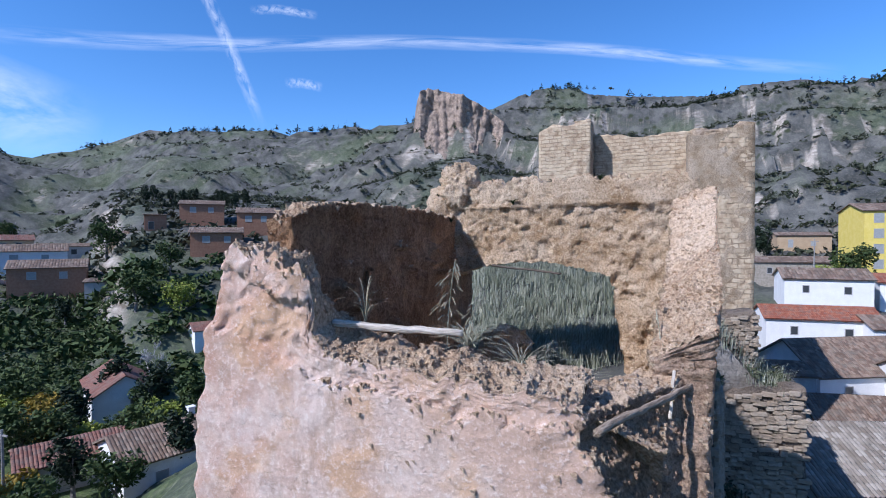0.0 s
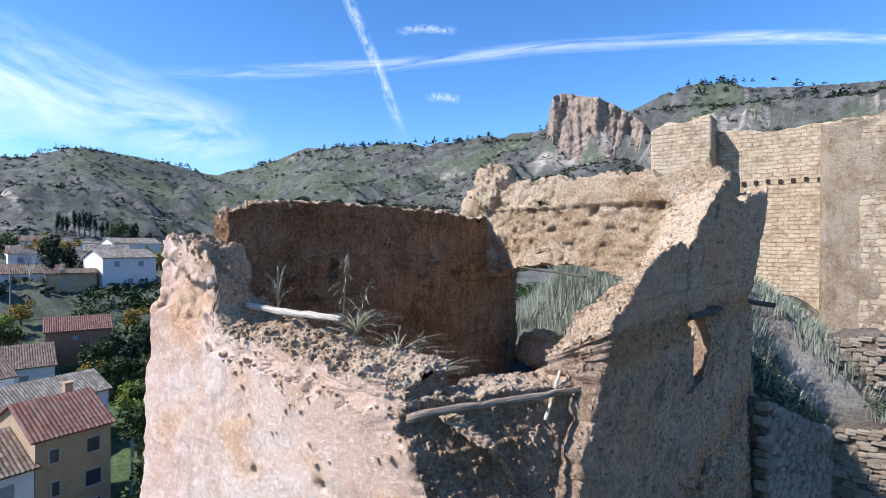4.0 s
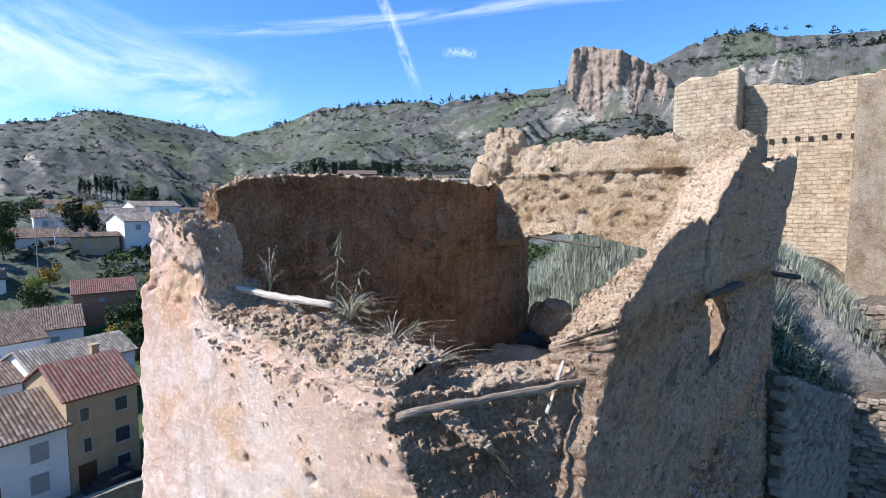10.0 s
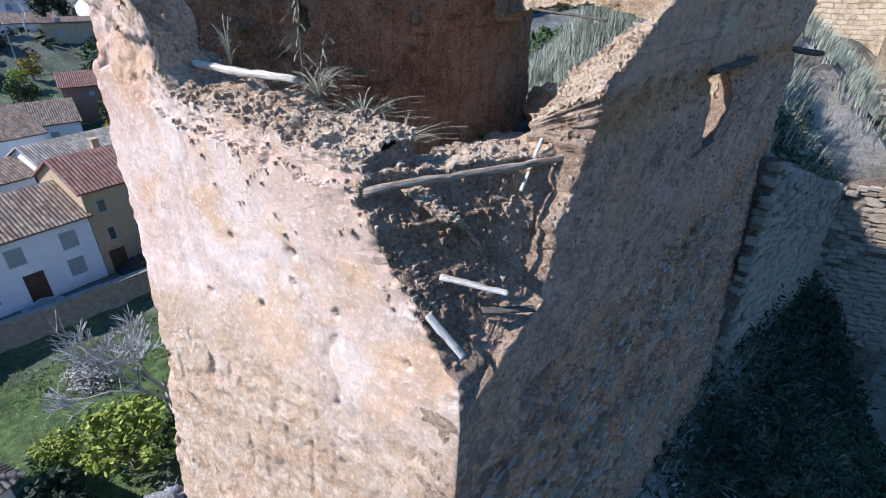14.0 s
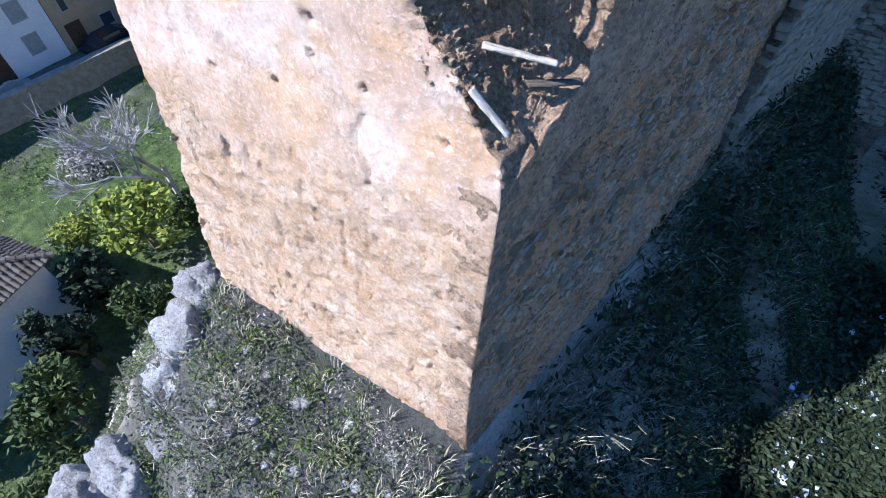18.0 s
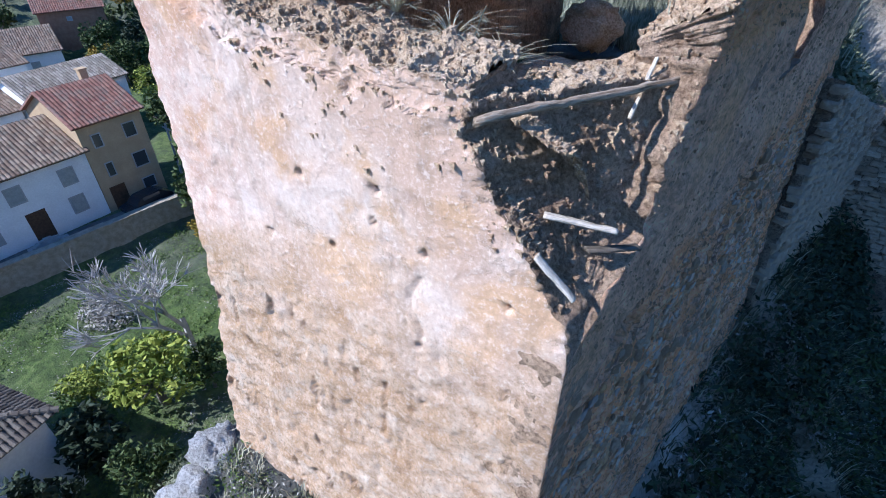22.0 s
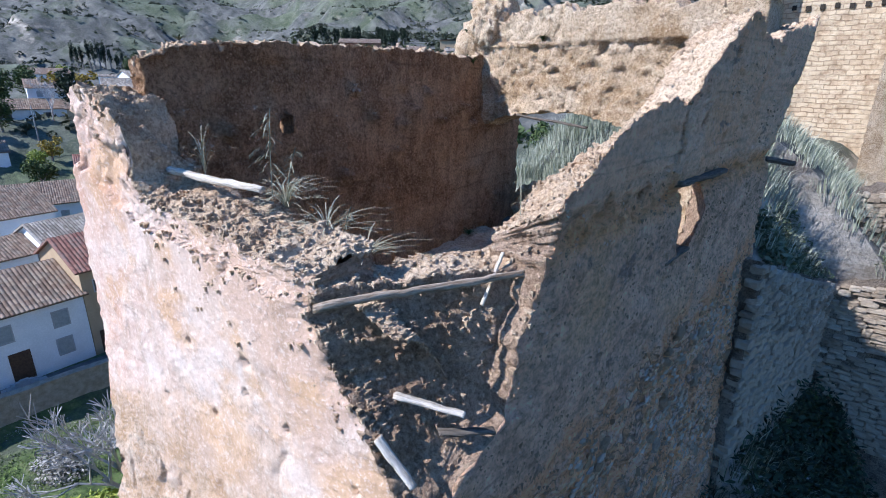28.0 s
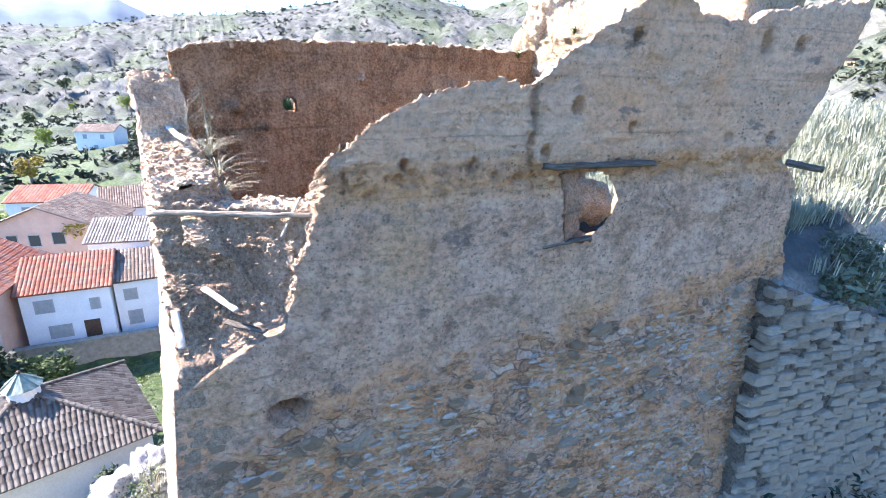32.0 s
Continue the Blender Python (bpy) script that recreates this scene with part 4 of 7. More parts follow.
plain_wall("turret_side", (-5.9, 52.3), (-5.9, 56.6), 6, [(0, 23.8), (1, 23.2)], 1.5, STONE, castle)
plain_wall("curtain_wall", (-5.9, 55.0), (3.9, 55.0), 5, [(0, 22.9), (0.5, 22.2), (1, 22.6)], 1.5, STONE, castle)
plain_wall("return_wall", (3.3, 42.2), (3.3, 55.4), 2, [(0, 20.0), (0.5, 20.8), (1, 22.6)], -1.3, PLASTER, castle)
plain_wall("pier_front", (2.2, 42.1), (6.5, 42.1), -2, [(0, 19.8), (0.5, 19.7), (0.8, 20.4), (1, 20.3)], 2.3, PLASTER, castle)
plain_wall("pier_side", (6.5, 42.1), (6.5, 46.6), -2, [(0, 20.1), (1, 18.1)], 2.3, STONE, castle)

MASONRY = earth_material("grey_rubble_masonry", (0.36, 0.29, 0.22), (0.25, 0.195, 0.145), (0.13, 0.10, 0.075), 0.0, 0.8, 0.2)
retaining = tagged(thing("retaining_wall"), "weathered rubble masonry wall holding up the grassy terrace", "wall")
plain_wall("lower_wall", (1.6, 17.15), (2.85, 27.2), -6, [(0, 8.0), (0.3, 7.0), (0.65, 5.8), (1, 4.8)], 0.9, MASONRY, retaining, step=0.16, amp=0.7)
plain_wall("end_wall", (2.82, 27.18), (6.2, 27.26), -7, [(0, 4.8), (0.5, 5.1), (1, 5.35)], 0.9, MASONRY, retaining, step=0.16, amp=0.7)
plain_wall("outer_wall", (6.2, 27.28), (6.4, 36.0), -7, [(0, 5.3), (0.5, 5.0), (1, 4.2)], 0.9, MASONRY, retaining, step=0.25, amp=0.7)
# square scaffold holes in the castle walls: near-black boxes paint the shade inside
HOLE_SHADE = simple("painted_hole_shade", (0.03, 0.025, 0.02), (0.05, 0.04, 0.03), 4.0, 1.0, 0.0)
for k in range(10):
    bm = bmesh.new()
    box(bm, -5.6 + 0.92 * k, -5.3 + 0.92 * k, 54.86, 55.2, 17.6 + 0.05 * math.sin(k * 2.1), 17.95 + 0.05 * math.sin(k * 2.1))
    part("scaffold_hole", bm, HOLE_SHADE, castle)


# ---- houses ----
WHITE = simple("white_limewash", (0.76, 0.75, 0.73), (0.84, 0.83, 0.81), 0.9, 0.9, 0.01)
BEIGE = simple("ochre_render", (0.42, 0.30, 0.18), (0.50, 0.37, 0.23), 0.9, 0.9, 0.01)
PINK = simple("salmon_render", (0.62, 0.40, 0.30), (0.70, 0.47, 0.36), 0.9, 0.9, 0.01)
YELLOW = simple("yellow_render", (0.72, 0.56, 0.12), (0.78, 0.63, 0.18), 0.9, 0.9, 0.01)
BROWN = simple("brick_wall", (0.30, 0.15, 0.09), (0.38, 0.21, 0.13), 2.0, 0.9, 0.02)
GREYW = simple("grey_render", (0.36, 0.35, 0.34), (0.45, 0.44, 0.42), 1.0, 0.9, 0.01)
STONEW = simple("field_stone", (0.30, 0.26, 0.20), (0.44, 0.39, 0.32), 2.5, 0.95, 0.05)
GLASS, gnt, gbs = material("dark_pane", 0.12)
gbs.inputs["Base Color"].default_value = (0.05, 0.055, 0.06, 1)
gbs.inputs["Specular IOR Level"].default_value = 0.6
BLIND = simple("roller_blind", (0.30, 0.31, 0.30), (0.38, 0.39, 0.37), 3.0, 0.7, 0.005)
DOORM = simple("dark_door_wood", (0.07, 0.04, 0.025), (0.12, 0.07, 0.04), 5.0, 0.6, 0.01)


def tile_material(name, a, b, c):
    m, nt, bs = material(name, 0.9)
    v = where(nt)
    geo = nt.nodes.new("ShaderNodeNewGeometry")
    per = geo.outputs["Random Per Island"]
    col = ramp(nt, per, [(0.05, a), (0.5, b), (0.95, c)])
    col = mix(nt, calc(nt, "MULTIPLY", ramp(nt, noisy(nt, v, 1.3, 6, 0.7), [(0.45, 0.0), (0.65, 1.0)]), 0.6), col, (0.20, 0.18, 0.15))
    col = mix(nt, calc(nt, "MULTIPLY", noisy(nt, v, 14.0), 0.5), col, tuple(q * 0.5 for q in a))
    paint(nt, bs, col)
    relief(nt, bs, noisy(nt, v, 30.0), 0.01)
    return m


TILE_OLD = tile_material("old_clay_tiles", (0.14, 0.095, 0.07), (0.23, 0.155, 0.11), (0.33, 0.25, 0.19))
TILE_RED = tile_material("red_clay_tiles", (0.27, 0.085, 0.05), (0.34, 0.12, 0.07), (0.40, 0.17, 0.10))
TILE_PURPLE = tile_material("brown_red_tiles", (0.19, 0.085, 0.065), (0.25, 0.12, 0.09), (0.30, 0.16, 0.12))
TILE_DARK = tile_material("dark_lichened_tiles", (0.08, 0.065, 0.052), (0.13, 0.105, 0.085), (0.20, 0.17, 0.14))
TILE_GREY = tile_material("lichened_tiles", (0.20, 0.165, 0.13), (0.31, 0.265, 0.22), (0.43, 0.385, 0.33))


def roof_plane(verts, faces, o, along, down, L, S, pitch=0.24, row=0.42):
    """Rows of rounded tiles on the plane from o, L wide along the eave, S long down the slope; every tile is a piece."""
    nrm = along.cross(down).normalized()
    if nrm.z < 0:
        nrm = -nrm
    nu, nv = max(1, int(L / pitch)), max(1, int(S / row))
    du, dv = L / nu, S / nv
    prof = [(0.0, 0.0), (0.18, 0.06), (0.5, 0.09), (0.82, 0.06), (1.0, 0.0)]
    for i in range(nu):
        for j in range(nv):
            k = len(verts)
            jit = (noise.noise(Vector((i * 1.7, j * 2.3, o.x))) * 0.03)
            for e, lift in ((0.0, 0.0), (1.06, 0.035)):
                for pu, ph in prof:
                    p = o + along * ((i + pu) * du + jit) + down * ((j + e) * dv) + nrm * (ph * min(1, pitch / 0.24) + lift + 0.02)
                    verts.append(p)
            for q in range(4):
                faces.append((k + q, k + q + 1, k + 5 + q + 1, k + 5 + q))


def house(name, loc, rz, w, d, h, rise, wallm, tilem, label, windows=(), doors=(), pitch=0.3, row=0.5, over=0.35, ridge="x", base=2.0, chimneys=(), sides=(), group="", blind=True, lean=False):
    """Front face on local y = 0 looking to -y, width w along x. windows: (x, z, width, height) on the front; sides: (y, z, width, height) on +x."""
    H = tagged(thing(name, loc, rz), label, "house", group)
    bm = bmesh.new()
    z0, z1 = -base, h
    if lean:
        pts = [(0, 0, z1), (0, d, z1 + rise)]
    pr = [(0, z0), (d, z0), (d, h), (d / 2, h + rise), (0, h)] if not lean else [(0, z0), (d, z0), (d, h + rise), (0, h)]
    if ridge == "y":
        pr = [(0, z0), (w, z0), (w, h), (w / 2, h + rise), (0, h)]
    n = len(pr)
    if ridge == "x":
        A = [bm.verts.new((0, p, z)) for p, z in pr]
        B = [bm.verts.new((w, p, z)) for p, z in pr]
    else:
        A = [bm.verts.new((p, 0, z)) for p, z in pr]
        B = [bm.verts.new((p, d, z)) for p, z in pr]
    bm.faces.new(A)
    bm.faces.new(B[::-1])
    for k in range(n):
        bm.faces.new((A[k], B[k], B[(k + 1) % n], A[(k + 1) % n]))
    bmesh.ops.recalc_face_normals(bm, faces=bm.faces)
    part("wall", bm, wallm, H)
    vs, fs = [], []
    X, Y = Vector((1, 0, 0)), Vector((0, 1, 0))
    deck = bmesh.new()

    def slope(o, along, down, L, S):
        roof_plane(vs, fs, o, along, down, L, S, pitch, row)
        nrm = along.cross(down).normalized()
        if nrm.z < 0:
            nrm = -nrm
        q = [deck.verts.new(o + along * a + down * b + nrm * c) for c in (0.015, -0.10) for a, b in ((0, 0), (L, 0), (L, S), (0, S))]
        for f in ((0, 1, 2, 3), (7, 6, 5, 4), (0, 4, 5, 1), (1, 5, 6, 2), (2, 6, 7, 3), (3, 7, 4, 0)):
            deck.faces.new([q[i] for i in f])
    if lean:
        dn = Vector((0, -d, -rise)).normalized()
        slope(Vector((-over, d, h + rise + 0.1)), X, dn, w + 2 * over, math.hypot(d, rise) + over)
    elif ridge == "x":
        S = math.hypot(d / 2, rise) + over
        for sgn in (-1, 1):
            dn = Vector((0, sgn * d / 2, -rise)).normalized()
            slope(Vector((-over, d / 2, h + rise + 0.1)), X, dn, w + 2 * over, S)
    else:
        S = math.hypot(w / 2, rise) + over
        for sgn in (-1, 1):
            dn = Vector((sgn * w / 2, 0, -rise)).normalized()
            slope(Vector((w / 2, -over, h + rise + 0.1)), Y, dn, d + 2 * over, S)
    bmesh.ops.recalc_face_normals(deck, faces=deck.faces)
    roof = part("roof", deck, tilem, H)
    part_mesh("roof_tiles", mesh_from("roof_tiles", vs, fs, False), tilem, roof)["kind"] = "stuff"

    def opening(m, ww, hh, is_door):
        b = bmesh.new()
        t = 0.09
        for x0, x1, za, zb in ((-ww / 2 - t, -ww / 2, -t, hh + t), (ww / 2, ww / 2 + t, -t, hh + t), (-ww / 2, ww / 2, hh, hh + t), (-ww / 2, ww / 2, -t, 0)):
            box(b, x0, x1, -0.05, 0.06, za, zb, m)
        nm = "door" if is_door else "window"
        win = part(nm, b, DOORM if is_door else GREYW, H)
        b = bmesh.new()
        box(b, -ww / 2, ww / 2, -0.02, 0.05, 0, hh, m)
        part("door_leaf" if is_door else "pane", b, DOORM if is_door else (BLIND if blind else GLASS), win)
    for x, z, ww, hh in windows:
        opening(Matrix.Translation((x, 0, z)), ww, hh, False)
    for x, z, ww, hh in doors:
        opening(Matrix.Translation((x, 0, z)), ww, hh, True)
    for y, z, ww, hh in sides:
        opening(Matrix.Translation((w, y, z)) @ Matrix.Rotation(radians(90), 4, "Z"), ww, hh, False)
    for cx, cy, ch in chimneys:
        b = bmesh.new()
        zr = h + rise * 0.6
        box(b, cx - 0.3, cx + 0.3, cy - 0.3, cy + 0.3, zr - 0.6, zr + ch)
        box(b, cx - 0.38, cx + 0.38, cy - 0.38, cy + 0.38, zr + ch, zr + ch + 0.12)
        part("chimney", b, wallm, roof)
    return H




# ---- houses ----
def zat(x, y):
    return height(x, y)


def W(*rows):
    return [tuple(r) for r in rows]


# street row below the crag: fronts look towards the tower
house("white_house", (-43.0, 3.6, -10.3), 96, 9.6, 9, 5.7, 2.0, WHITE, TILE_OLD, "white two-storey village house with grey blinds and an old tiled roof",
      W((1.3, 3.6, 1.0, 1.25), (4.1, 3.6, 1.0, 1.25), (7.8, 3.6, 1.0, 1.25), (1.6, 1.2, 1.0, 1.25), (7.7, 1.2, 1.0, 1.3)), W((4.7, 0.3, 1.2, 2.2)), group="street row")
house("ochre_house", (-44.0, 13.2, -10.3), 96, 5.2, 8, 7.6, 2.0, BEIGE, TILE_PURPLE, "ochre three-storey house with a brown-red tiled roof",
      W((1.2, 5.6, 0.6, 1.0), (3.9, 5.6, 0.9, 1.1), (1.3, 3.0, 0.5, 1.1), (3.9, 2.9, 1.1, 1.2), (3.9, 0.8, 1.0, 0.9)), W((1.2, 0.0, 1.1, 2.0)), chimneys=[(4.6, 6.2, 1.2)], blind=False, group="street row")
house("white_house", (-42.4, -2.6, -10.3), 93, 6.0, 8, 5.2, 1.6, WHITE, TILE_OLD, "white village house with a lichened tile roof",
      W((1.2, 3.4, 0.9, 0.9), (4.4, 3.4, 0.9, 0.9), (1.3, 1.0, 1.0, 1.2), (4.4, 1.0, 1.0, 1.1)), (), group="street row")
house("white_house", (-41.6, -9.2, -10.3), 90, 6.4, 8, 5.3, 1.9, WHITE, TILE_RED, "white two-storey house with a red tiled roof",
      W((1.6, 3.5, 1.2, 1.0), (5.2, 3.3, 0.6, 0.9), (2.4, 1.1, 1.5, 1.0)), W((4.7, 0.1, 1.0, 2.1)), group="street row")
house("salmon_house", (-40.6, -19.6, -10.3), 84, 9.5, 11, 6.0, 2.4, PINK, TILE_RED, "salmon-coloured house with white window frames and a red roof",
      W((3.0, 3.6, 0.9, 1.0), (6.4, 3.4, 0.9, 1.0), (2.2, 1.0, 0.8, 1.1), (6.2, 1.0, 0.9, 0.9)), (), ridge="y", group="street row")
house("white_house", (-52.5, -6.0, -10.4), 80, 8.0, 7, 6.4, 1.6, WHITE, TILE_GREY, "white house with a pale weathered tile roof", W((2.0, 4.4, 0.7, 0.7), (6.0, 4.3, 0.8, 1.0)), (), sides=W((3.0, 4.0, 0.8, 1.2)), group="upper houses")
house("farm_house", (-66.0, -19.0, -10.6), 75, 13.0, 9, 5.6, 2.6, PINK, TILE_OLD, "pale pink house with dark windows and a terrace", W((3.2, 3.6, 1.1, 1.3), (5.6, 3.6, 1.2, 1.3), (8.2, 3.8, 1.3, 1.4), (3.2, 0.6, 1.4, 1.9), (8.0, 0.6, 1.4, 1.9)), (), ridge="y", blind=False, group="upper houses")
house("white_house", (-60.5, 14.5, -10.3), 100, 10.0, 7, 6.0, 1.6, WHITE, TILE_GREY, "white house with a pale grey tiled roof", W((2.0, 3.8, 0.8, 0.7), (5.5, 3.8, 0.8, 0.7), (8.0, 3.8, 0.8, 0.7), (3.0, 1.2, 0.8, 1.0)), (), group="upper houses")
house("white_house", (-61.0, 8.0, -10.3), 100, 6.0, 7, 5.0, 1.4, WHITE, TILE_OLD, "white house with an old brown tile roof", W((2.0, 2.8, 0.8, 1.1)), (), group="upper houses")
house("white_house", (-74.0, 6.0, -10.2), 97, 13.0, 11, 6.2, 2.6, WHITE, TILE_OLD, "long white house under a large dark tiled roof", W((2.0, 3.8, 1.0, 1.1), (6.0, 3.8, 0.9, 1.0), (9.0, 1.2, 1.0, 1.3), (2.6, 1.0, 1.0, 2.0)), (), group="upper houses")
house("white_house", (-73.0, -8.0, -10.2), 95, 11.0, 9, 5.2, 2.2, WHITE, TILE_OLD, "white house with a brown tiled roof", W((2.0, 3.0, 0.9, 1.0), (6.0, 3.0, 0.9, 1.0), (5.0, 0.8, 0.9, 1.2)), (), group="upper houses")
house("brown_barn", (-99.0, 28.0, zat(-99, 28)), 75, 9.0, 8, 5.5, 1.8, BROWN, TILE_PURPLE, "brown rendered barn with a mossy tile roof", W((4.0, 4.0, 0.6, 0.5)), (), group="upper houses")
house("brown_barn", (-130.0, 36.0, zat(-130, 36)), 75, 9.0, 8, 3.6, 0.8, BEIGE, TILE_OLD, "tall plain brown barn with a flat tiled roof", W((3.0, 3.6, 0.8, 0.8), (3.0, 1.0, 0.8, 1.2)), (), group="upper houses")
for k, (x, y, w, d, h, rz, wm, tm) in enumerate(((-132, 4, 14, 9, 4.5, 100, WHITE, TILE_GREY), (-150, 34, 9, 8, 6, 80, WHITE, TILE_OLD), (-128, 46, 12, 9, 7, 96, WHITE, TILE_GREY), (-190, 70, 16, 9, 5, 95, WHITE, TILE_GREY),
                                               (-210, 48, 12, 9, 5, 95, WHITE, TILE_OLD), (-178, -30, 11, 8, 6, 70, WHITE, TILE_OLD), (-98, 2, 10, 8, 5, 92, STONEW, TILE_OLD), (-92, -24, 11, 9, 5, 75, WHITE, TILE_RED))):
    house("white_house" if wm is WHITE else "stone_house", (x, y, zat(x, y)), rz, w, d, h, 1.8, wm, tm, "distant village house with a tiled roof among trees", W((w * 0.25, h - 2, 1, 1.1), (w * 0.7, h - 2, 1, 1.1), (w * 0.5, 0.8, 1, 1.2)), (), pitch=0.5, row=0.8, group="distant houses")

def by_bearing(az, r):
    return 1.0 - r * math.sin(radians(az)), 2.0 + r * math.cos(radians(az))


house("white_house", (-90.5, 12.5, -10.3), 79, 14.0, 11, 4.6, 2.4, WHITE, TILE_OLD, "long white house under a broad old tiled roof", W((2.2, 2.6, 0.9, 1.0), (6.5, 2.6, 0.9, 1.0), (3.8, 0.2, 1.0, 2.0), (10.5, 2.4, 0.9, 1.0)), (), group="upper houses")
for az, r_, w, d, h, rise, wm, tm, lb in ((72.6, 178, 11, 9, 5.0, 1.8, WHITE, TILE_GREY, "white villa with dark windows on the lane bank"), (81.5, 148, 19, 10, 3.2, 2.0, WHITE, TILE_OLD, "low white house with a wide dark roof behind hedges"),
                                        (69.4, 215, 9, 8, 4.0, 1.0, PINK, TILE_OLD, "small pinkish house on the hillside terrace"), (64.6, 186, 9, 8, 6.4, 1.4, BEIGE, TILE_PURPLE, "brown house with a roofed porch above the lane"),
                                        (61.8, 180, 14, 8, 4.0, 0.8, GREYW, TILE_OLD, "low grey house with white garage doors"), (72.9, 232, 14, 7, 2.6, 0.8, WHITE, TILE_GREY, "long low white shed among the trees"),
                                        (66.4, 240, 12, 7, 3.0, 0.9, BEIGE, TILE_OLD, "low ochre farm building on the slope"), (84.5, 118, 9, 8, 4.6, 1.6, WHITE, TILE_OLD, "white house half hidden by garden trees")):
    x, y = by_bearing(az, r_)
    house("bank_house", (x, y, zat(x, y) - 0.2), az, w, d, h, rise, wm, tm, lb, W((w * 0.25, h - 2.2, 1.2, 1.3), (w * 0.62, h - 2.2, 1.3, 1.4)), (), pitch=0.4, row=0.6, base=4.0, blind=False, group="bank houses")
for az, r_, w, d, h, rise, wm, lb in ((44.8, 150, 14, 8, 2.6, 0.7, WHITE, "long low shed with a white sheet roof"), (38.4, 146, 12, 7, 2.6, 0.6, WHITE, "white-roofed farm shed on the hilltop"), (40.2, 176, 9, 6, 4.4, 0.5, BEIGE, "plain square ochre barn with one dark door"),
                                      (53.6, 150, 5, 4, 4.0, 0.4, BROWN, "ruined brown hut beside a stone wall"), (29.0, 230, 10, 6, 3.6, 0.6, BEIGE, "low pale farmhouse on the high meadow")):
    x, y = by_bearing(az, r_)
    house("farm_shed", (x, y, zat(x, y) - 0.2), az, w, d, h, rise, wm, TILE_GREY if wm is WHITE else TILE_OLD, lb, W((w * 0.3, 0.5, 1.2, 1.8)), (), pitch=0.5, row=0.8, base=4.0, blind=False, lean=True, group="farm sheds")
lanewall = tagged(thing("lane_wall"), "long pale low wall along the hillside lane", "wall")
for k in range(26):
    (x0, y0), (x1, y1) = by_bearing(61 + 0.4 * k, 140), by_bearing(61.4 + 0.4 * k, 140)
    bm = bmesh.new()
    zz = zat((x0 + x1) / 2, (y0 + y1) / 2)
    box(bm, 0, math.hypot(x1 - x0, y1 - y0) * 0.99, -0.25, 0.25, -1.5, 1.0 + 0.1 * fbm(k * 0.9, 0, 0), pose(x0, y0, zz, 0, 0, math.degrees(math.atan2(y1 - y0, x1 - x0))))
    part("wall_panel", bm, GREYW if k % 3 else WHITE, lanewall)

# low white house in the gardens, sheds and the plastic tunnel
house("white_house", (-62.0, 40.0, zat(-62, 42) - 0.2), 62, 7.0, 11, 3.4, 2.2, WHITE, TILE_PURPLE, "low white house with one small window and brown roof", W((4.6, 1.6, 1.1, 1.2)), (), ridge="y", blind=False, group="garden houses")
house("white_shed", (-70.0, 62.0, zat(-70, 64)), 60, 5.0, 5, 2.8, 1.0, WHITE, TILE_PURPLE, "small white shed with a brown tiled roof", (), (), group="garden houses")
house("white_house", (-41.0, 29.0, -11.6), 70, 9.0, 8, 4.6, 1.6, WHITE, TILE_OLD, "white house with an old brown tiled roof", W((3.0, 2.4, 0.9, 1.0)), (), chimneys=[(7.4, 5.0, 1.3)], group="garden houses")
house("shed", (-50.0, 26.0, -10.6), 65, 10.0, 6, 3.0, 1.0, GREYW, TILE_PURPLE, "low dark-roofed shed beside the lane", (), (), group="garden houses")
for k, (x, y, w, d, h, rz, wm, tm, rise) in enumerate(((-118, 60, 13, 9, 6, 55, BROWN, TILE_OLD, 1.5), (-104, 66, 12, 7, 5.5, 50, GREYW, TILE_OLD, 0.4), (-96, 84, 11, 8, 5.5, 45, BROWN, TILE_OLD, 1.2), (-96, 98, 9, 8, 6.0, 42, BROWN, TILE_OLD, 1.4),
                                                     (-118, 100, 11, 8, 5.5, 45, BROWN, TILE_OLD, 1.2), (-124, 84, 12, 8, 6, 48, BEIGE, TILE_OLD, 1.0), (-86, 108, 12, 7, 6, 40, WHITE, TILE_GREY, 0.8), (-136, 66, 14, 8, 6, 60, WHITE, TILE_OLD, 1.5))):
    house("hillside_house", (x, y, zat(x, y)), rz, w, d, h, rise, wm, tm, "plain brown house stepping up the hillside" if wm is BROWN else "plain rendered house on the hillside", W((w * 0.3, h - 2.2, 1.4, 1.4), (w * 0.7, h - 2.2, 1.2, 1.3)), (), pitch=0.5, row=0.8, base=5.0, group="hillside houses")
house("hilltop_house", (-44, 168, zat(-44, 168)), 15, 11, 7, 4.5, 0.6, WHITE, TILE_PURPLE, "low pale house with two white doors on the meadow", W((2.5, 0.6, 1.6, 2.6), (6.5, 0.6, 1.8, 2.8)), (), pitch=0.5, row=0.8, base=4, group="hillside houses")

# the town beyond the castle
TOWN = ((8.6, 34.5, 8.0, 10, 6.0, 20, WHITE, TILE_GREY, 2.2), (13.0, 50.0, 11, 9, 6.2, 12, WHITE, TILE_OLD, 2.0), (9.2, 57.0, 5, 6, 6.5, 10, GREYW, TILE_OLD, 0.6),
        (16.0, 64.0, 13, 10, 7.0, 28, WHITE, TILE_OLD, 3.0), (11.5, 72.0, 8, 7, 6.0, 5, WHITE, TILE_RED, 1.5), (15.0, 86.0, 14, 7, 5.5, 5, WHITE, TILE_RED, 1.5), (27.0, 84.0, 12, 8, 5.0, 8, WHITE, TILE_OLD, 1.3),
        (24.0, 62.0, 9, 8, 6.0, 15, WHITE, TILE_OLD, 2.0), (20.0, 100.0, 12, 8, 6, 0, WHITE, TILE_OLD, 1.5), (34.0, 104.0, 12, 9, 5, -5, WHITE, TILE_RED, 1.2), (18.0, 120.0, 14, 8, 5, 0, STONEW, TILE_OLD, 1.0))
